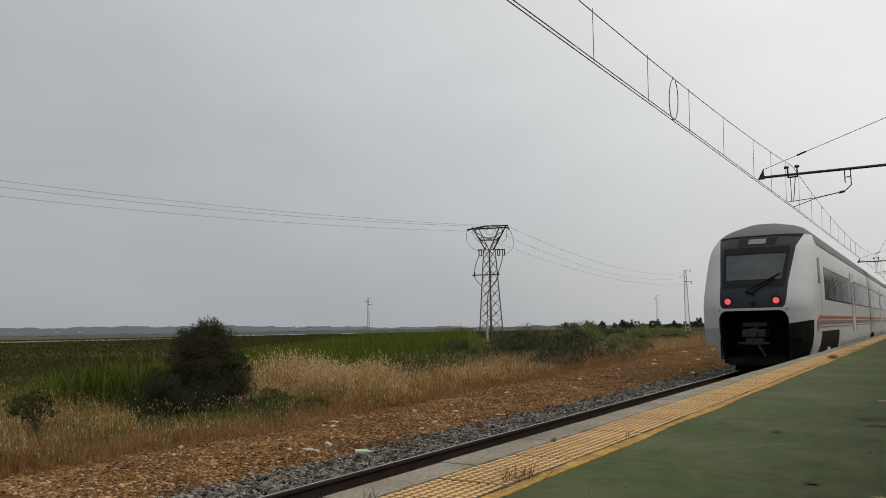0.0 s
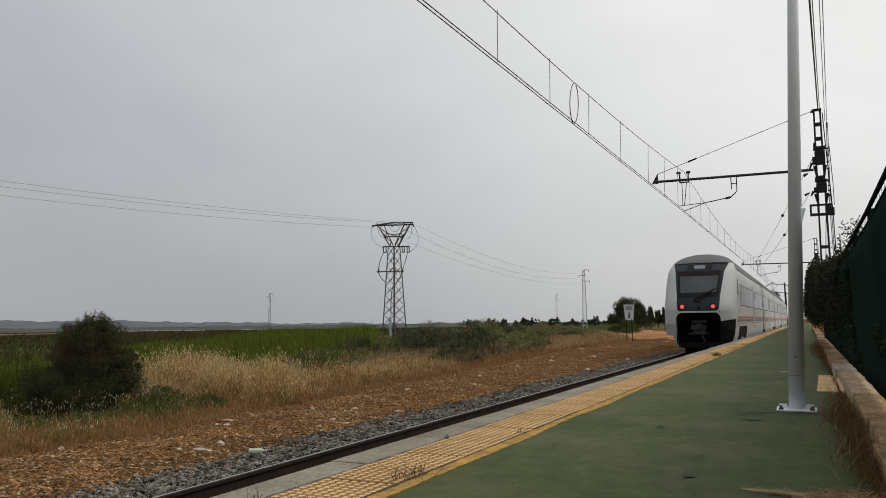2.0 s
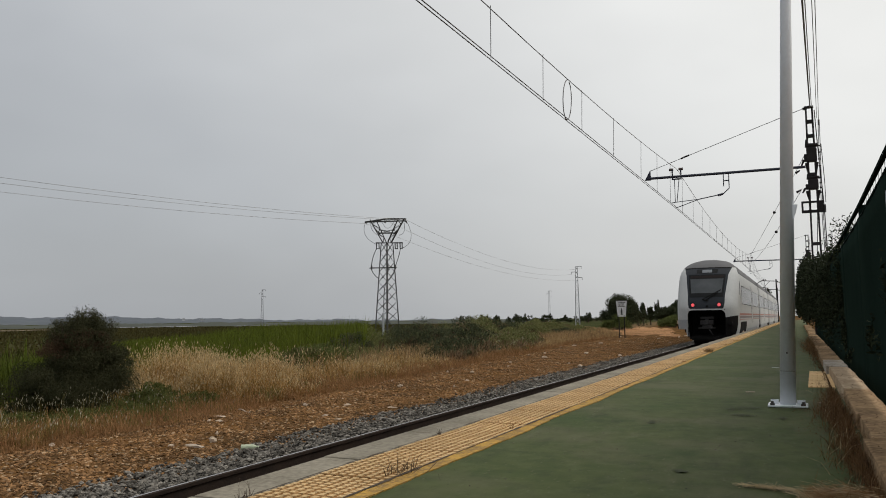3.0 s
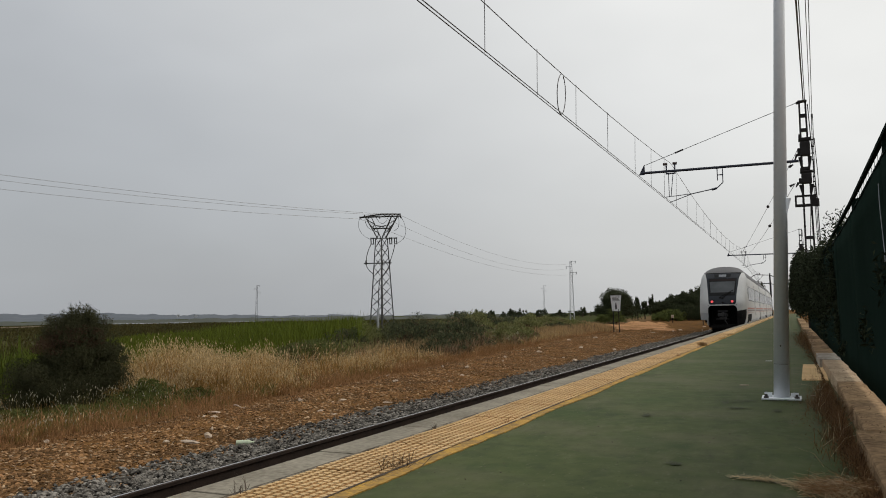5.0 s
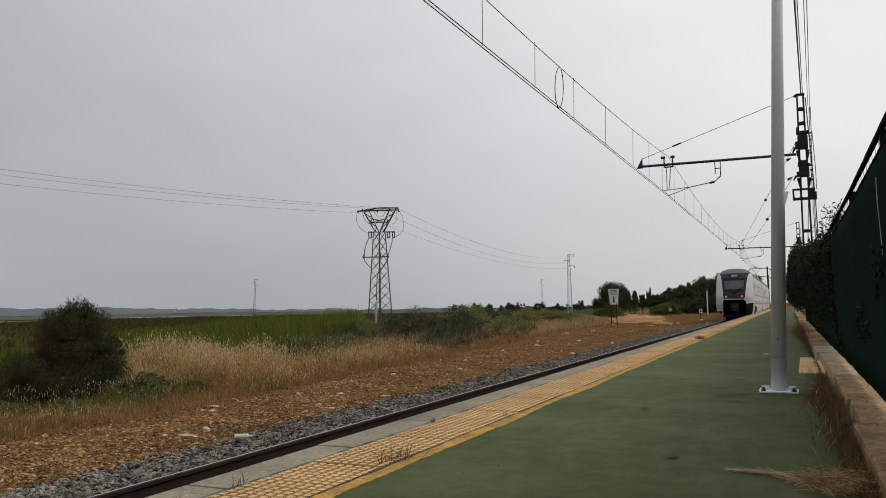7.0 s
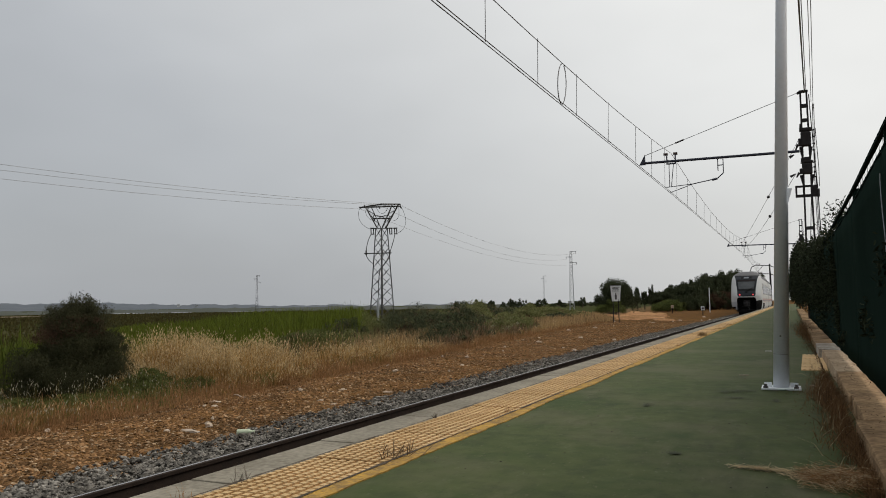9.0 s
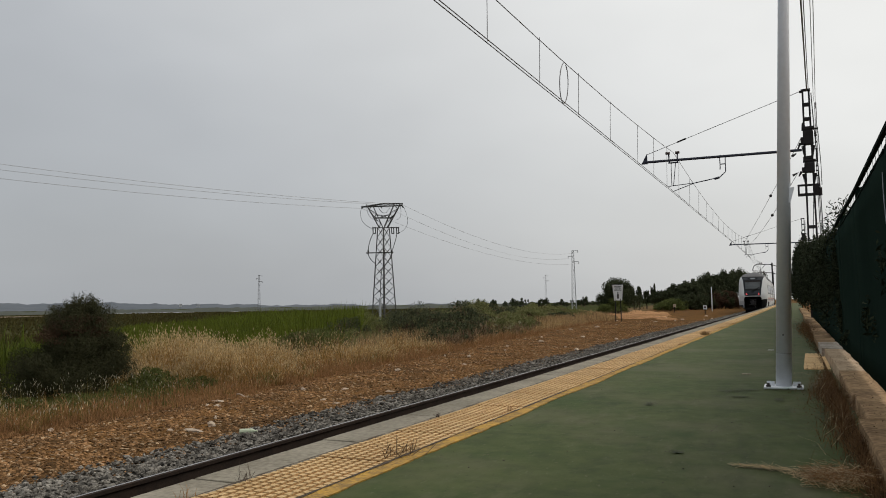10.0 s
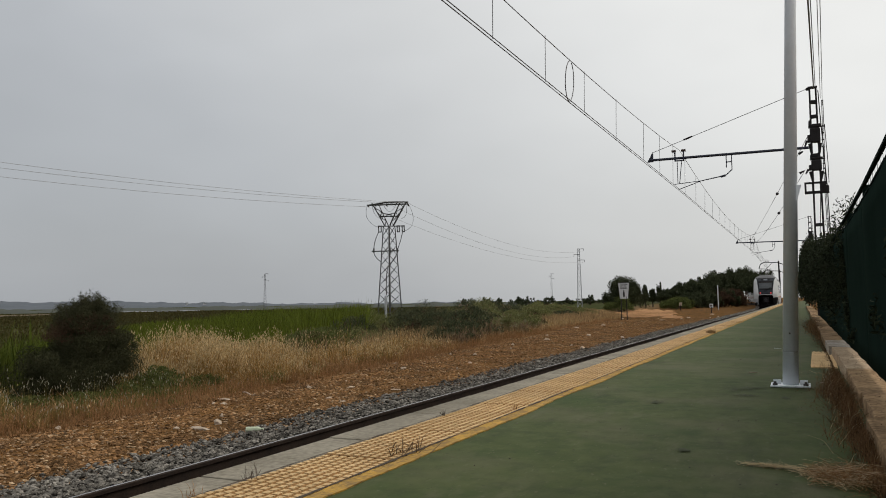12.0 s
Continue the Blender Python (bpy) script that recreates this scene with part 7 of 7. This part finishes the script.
def dress_car(car, length, nose, bogies):
    """Windows, doors, stripes, skirts and running gear of one car."""
    spans = [(3.2, 11.75), (13.5, length - 1.0)] if nose else [(1.0, length / 2 - 1.0), (length / 2 + 1.0, length - 1.0)]
    door_at = [(11.95, 13.3)] if nose else [(length / 2 - 0.75, length / 2 + 0.65)]
    for s in (-1, 1):
        for y0, y1 in spans:
            bm = bmesh.new()
            side_panel(bm, s, y0, y1, 2.06, 3.02, 0.006, 0.0)
            band = part("window_band", thin(bm, 0.005), BLACK, car, "black window band")
            n = max(1, round((y1 - y0) / 2.8))
            for k in range(n):
                w = (y1 - y0) / n
                bm = bmesh.new()
                side_panel(bm, s, y0 + w * k + 0.03, y0 + w * (k + 1) - 0.03, 2.09, 2.99, 0.012)
                part("window", thin(bm, 0.005), DARKGLASS, band, "dark pane with reflections painted in as pale blotches")
        for y0, y1 in door_at:
            bm = bmesh.new()
            side_panel(bm, s, y0, y1, 1.05, 3.25, 0.012)
            door = part("door", thin(bm, 0.008), WHITE, car, "white sliding passenger door")
            bm = bmesh.new()
            side_panel(bm, s, y0 + 0.3, y1 - 0.3, 2.05, 2.95, 0.02)
            part("door_window", thin(bm), DARKGLASS, door)
            for yy in (y0 - 0.03, y1 + 0.03):
                bm = bmesh.new()
                side_panel(bm, s, yy - 0.02, yy + 0.02, 1.0, 3.3, 0.014)
                part("door_seam", thin(bm, 0.004), MASK, car)
        y0 = 0.95 if nose else 0.13
        for z0, z1, m in ((1.485, 1.585, ORANGE), (1.33, 1.445, PURPLE), (1.245, 1.275, ORANGE)):
            bm = bmesh.new()
            side_panel(bm, s, y0 + (0.55 if nose else 0.0), length - 0.13, z0, z1, 0.01, 0.0, 1)
            if nose:                           # the stripes sweep down towards the cab's corner
                w = s * (HALF + 0.01)
                bm.faces.new([bm.verts.new(c) for c in ((w, y0, z0 - 0.17), (w, y0 + 0.55, z0), (w, y0 + 0.55, z1), (w, y0, z1 - 0.17))])
                bmesh.ops.remove_doubles(bm, verts=bm.verts, dist=0.001)
            part("stripe", thin(bm, 0.003), m, car, "red stripe" if m is ORANGE else "dark grey stripe")
        # cantrail gutter and upper panel seam
        bm = bmesh.new()
        side_panel(bm, s, 2.4 if nose else 0.13, length - 0.13, 3.63, 3.69, 0.012, 0, 1)
        part("gutter", thin(bm, 0.02), MASK, car)
        # skirts between the running gear
        for y0, y1 in ([(7.6, 12.0), (12.5, length - 3.4)] if nose else [(2.9, length / 2 - 0.2), (length / 2 + 0.2, length - 2.9)]):
            bm = boxes((s * 1.40 - 0.03, s * 1.40 + 0.03, y0, y1, 0.42, 1.12), bevel=0.015)
            part("skirt", bm, LIGHTGREY, car)
    part("underframe", boxes((-1.32, 1.32, 2.2 if nose else 0.4, length - 0.4, 0.62, 1.12)), BLACK, car)
    for y in bogies:
        ob = mpart("bogie", BOGIE, car)
        ob.matrix_basis = pose(0, y, 0)
    # gangway bellows
    if length and not nose:
        part("bellows", boxes((-1.2, 1.2, -0.35, 0.12, 0.7, 3.9), bevel=0.05), BLACK, car)


def nose_plate(bm, outline, lift, rows=6, cols=8):
    """A plate that lies on the nose: outline gives (half width, shift) at z0..z1."""
    (z0, h0), (z1, h1) = outline
    V = []
    for i in range(rows + 1):
        z = z0 + (z1 - z0) * i / rows
        h = h0 + (h1 - h0) * i / rows
        V.append([bm.verts.new((h * (2 * j / cols - 1), nose_y(h * (2 * j / cols - 1), z) - lift, z)) for j in range(cols + 1)])
    for i in range(rows):
        for j in range(cols):
            bm.faces.new((V[i][j], V[i][j + 1], V[i + 1][j + 1], V[i + 1][j])).smooth = True


def dress_tail(car):
    bm = bmesh.new()
    nose_plate(bm, ((2.38, 0.80), (3.56, 0.90)), 0.010)
    part("windscreen_frame", bm, RUBBER, car, "black rubber windscreen surround")
    bm = bmesh.new()
    nose_plate(bm, ((2.60, 0.72), (3.33, 0.80)), 0.022)
    part("windscreen", bm, WINDSCREEN, car, "grey tinted windscreen glass")
    bm = bmesh.new()
    nose_plate(bm, ((3.37, 0.78), (3.50, 0.80)), 0.018, 2, 8)
    part("sun_visor", bm, VISOR, car, "brownish tinted visor strip over the glass")
    bm = bmesh.new()
    nose_plate(bm, ((2.46, 0.70), (2.58, 0.715)), 0.018, 2, 8)
    part("lower_glass", bm, RUBBER, car)
    bm = bmesh.new()
    nose_plate(bm, ((3.62, 0.50), (3.85, 0.53)), 0.012, 3, 6)
    part("display_recess", bm, RUBBER, car)
    bm = bmesh.new()
    nose_plate(bm, ((3.66, 0.23), (3.82, 0.24)), 0.022, 2, 4)
    part("destination_display", bm, SCREEN, car, "pale glass destination display")
    bm = bmesh.new()
    nose_plate(bm, ((3.90, 1.13), (3.945, 1.13)), 0.010, 2, 12)
    part("brow_seam", bm, BLACK, car)
    # black plate painting a recess's shade on the platform-side cheek, its edge curving down to the skirt
    bm = bmesh.new()
    V = []
    for i in range(11):
        v = i / 10
        for j in range(9):
            u = j / 8
            z = 0.45 + v * (0.93 + 0.09 * u)
            x = nose_x(1 + u * (float(np.interp(v, [0, 0.3, 0.65, 1], [1.78, 1.86, 1.92, 1.95])) - 1), z)
            V.append(bm.verts.new((x, nose_y(x, z) - 0.008, z)))
    for i in range(10):
        for j in range(8):
            bm.faces.new((V[i * 9 + j], V[i * 9 + j + 1], V[i * 9 + j + 10], V[i * 9 + j + 9]))
    part("cheek_recess_shade", bm, BLACK, car, "black plate painting the shade of a recess beside the coupler bay")
    part("step", boxes((0.98, 1.2, 0.12, 0.32, 0.98, 1.16), bevel=0.02), BLACK, car)
    for s in (-1, 1):
        x, z = s * 0.62, 2.0
        y = nose_y(x, z)
        bm = bmesh.new()
        rod(bm, (x, y + 0.06, z), (x, y - 0.012, z), 0.15, seg=24)
        ring = part("light_housing", bm, MASK, car)
        bm = bmesh.new()
        rod(bm, (x, y + 0.02, z), (x, y - 0.03, z), 0.082, seg=24)
        part("tail_light", bm, TAIL, ring, "glowing red tail light")
    # wiper: long blade across the lower glass
    f = lambda x, z: (x, nose_y(x, z) - 0.06, z)
    bm = bmesh.new()
    rod(bm, f(-0.02, 2.22), f(0.55, 2.62), 0.022)
    rod(bm, f(-0.12, 2.30), f(0.70, 2.76), 0.018)
    rod(bm, f(0.08, 2.20), f(-0.16, 2.28), 0.03)
    part("wiper", bm, BLACK, car)
    bm = bmesh.new()
    rod(bm, f(0.05, 1.93), (0.05, nose_y(0.05, 1.93) + 0.03, 1.93), 0.055, seg=12)
    part("horn_cover", bm, BLACK, car)
    # the open mouth with the coupler inside
    bm = boxes((-0.88, 0.88, 1.35, 1.45, 0.42, 1.80), (-0.90, -0.86, 0.15, 1.45, 0.42, 1.80), (0.86, 0.90, 0.15, 1.45, 0.42, 1.80), (-0.88, 0.88, 0.10, 1.45, 1.75, 1.79), (-0.86, 0.86, 0.35, 1.4, 0.30, 0.42))
    mouth = part("mouth", bm, BLACK, car, "black open coupler bay")
    bm = boxes((-0.32, 0.32, 0.30, 0.9, 1.30, 1.42), (-0.30, 0.30, 0.05, 0.8, 1.02, 1.24), (-0.2, 0.24, 0.0, 0.5, 0.82, 1.0), bevel=0.03)
    rod(bm, (0, -0.12, 1.14), (0, 0.3, 1.14), 0.11, 0.16, 12)
    rod(bm, (-0.42, 0.1, 0.86), (0.4, 0.1, 0.86), 0.03)
    rod(bm, (0.12, 0.0, 0.8), (0.28, 0.02, 0.52), 0.03)
    part("coupler", bm, COUPLER, mouth, "worn steel automatic coupler")
    # black boxes added to imitate the shaded underframe below the coupler bay
    bm = boxes((-0.76, 0.80, 0.34, 0.46, 0.26, 0.46), bevel=0.03)
    box(bm, -0.66, 0.85, 0.7, 1.3, 0.08, 0.5, bevel=0.05)
    part("underframe_shade", bm, BLACK, car)
    for s in (-1, 1):
        bm = bmesh.new()
        side_panel(bm, s, 1.75, 2.15, 2.5, 3.2, 0.01, 0.12)
        part("cab_window", thin(bm), DARKGLASS, car)
        bm = bmesh.new()
        side_panel(bm, s, 2.3, 2.36, 1.7, 3.3, 0.008)
        part("panel_seam", thin(bm, 0.004), LIGHTGREY, car)
    # thin black sheet on the side paints the dark of the bogie opening
    bm = bmesh.new()
    side_panel(bm, 1, 1.22, 6.4, 0.46, 1.14, 0.004, 0.85)
    part("bogie_opening_shade", thin(bm), BLACK, car)
    bm = bmesh.new()
    rod(bm, (1.45, 3.2, 0.55), (1.52, 3.2, 0.55), 0.12, seg=12)
    part("axle_cap", bm, PALESTONE, car)


BOGIE = bogie_mesh()
RUBBER = mat("dark_rubber", (0.019, 0.020, 0.022), (0.014, 0.015, 0.016), 0.6, scale=2, fine=20, bump=0, island="object")
RUBBER.node_tree.nodes["Principled BSDF"].inputs["IOR"].default_value = 1.15
WINDSCREEN = mat("windscreen_glass", (0.085, 0.092, 0.098), (0.05, 0.056, 0.062), 0.12, scale=0.5, fine=2, mix=0.5, bump=0, island="object")
WINDSCREEN.node_tree.nodes["Principled BSDF"].inputs["IOR"].default_value = 1.2
VISOR = mat("visor_tint", (0.030, 0.024, 0.023), (0.024, 0.020, 0.020), 0.6, scale=2, fine=20, bump=0, island="object")
VISOR.node_tree.nodes["Principled BSDF"].inputs["IOR"].default_value = 1.1
train = empty("train", TRACK_X, 22.0, RAIL_Z)
tagged(train, "white and grey passenger train with red stripes and lit tail lights", "train")
CAR_LEN = [22.0, 19.2, 19.2, 19.2, 22.0]
CARS = []
for i, length in enumerate(CAR_LEN):
    car = mpart("car", car_shell(length, i == 0), train, "tail car with raked dark mask and open coupler bay" if i == 0 else "white coach with dark window band")
    CARS.append(car)
    if i == 0:
        dress_car(car, length, True, (3.9, length - 0.2))
        dress_tail(car)
    else:
        dress_car(car, length, False, (length - 0.2,) if i < 4 else (length - 3.5,))


def train_at(t):
    """Metres along the track of the tail lights."""
    return 22.0 + 5.6 * t + 0.127 * t * t


def car_pose(s, length):
    x0, y0, _ = track(s)
    x1, y1, _ = track(s + length)
    return pose(x0, y0, RAIL_Z, 0, 0, math.degrees(math.atan2(-(x1 - x0), y1 - y0)))


def motions():
    times = [0.5 * k for k in range(25)]
    base = {t: car_pose(train_at(t), CAR_LEN[0]) for t in times}
    walk(train, [(t, base[t]) for t in times])
    s = 0.0
    for car, length in zip(CARS, CAR_LEN):
        walk(car, [(t, base[t].inverted() @ car_pose(train_at(t) + s, length)) for t in times])
        s += length


motions()
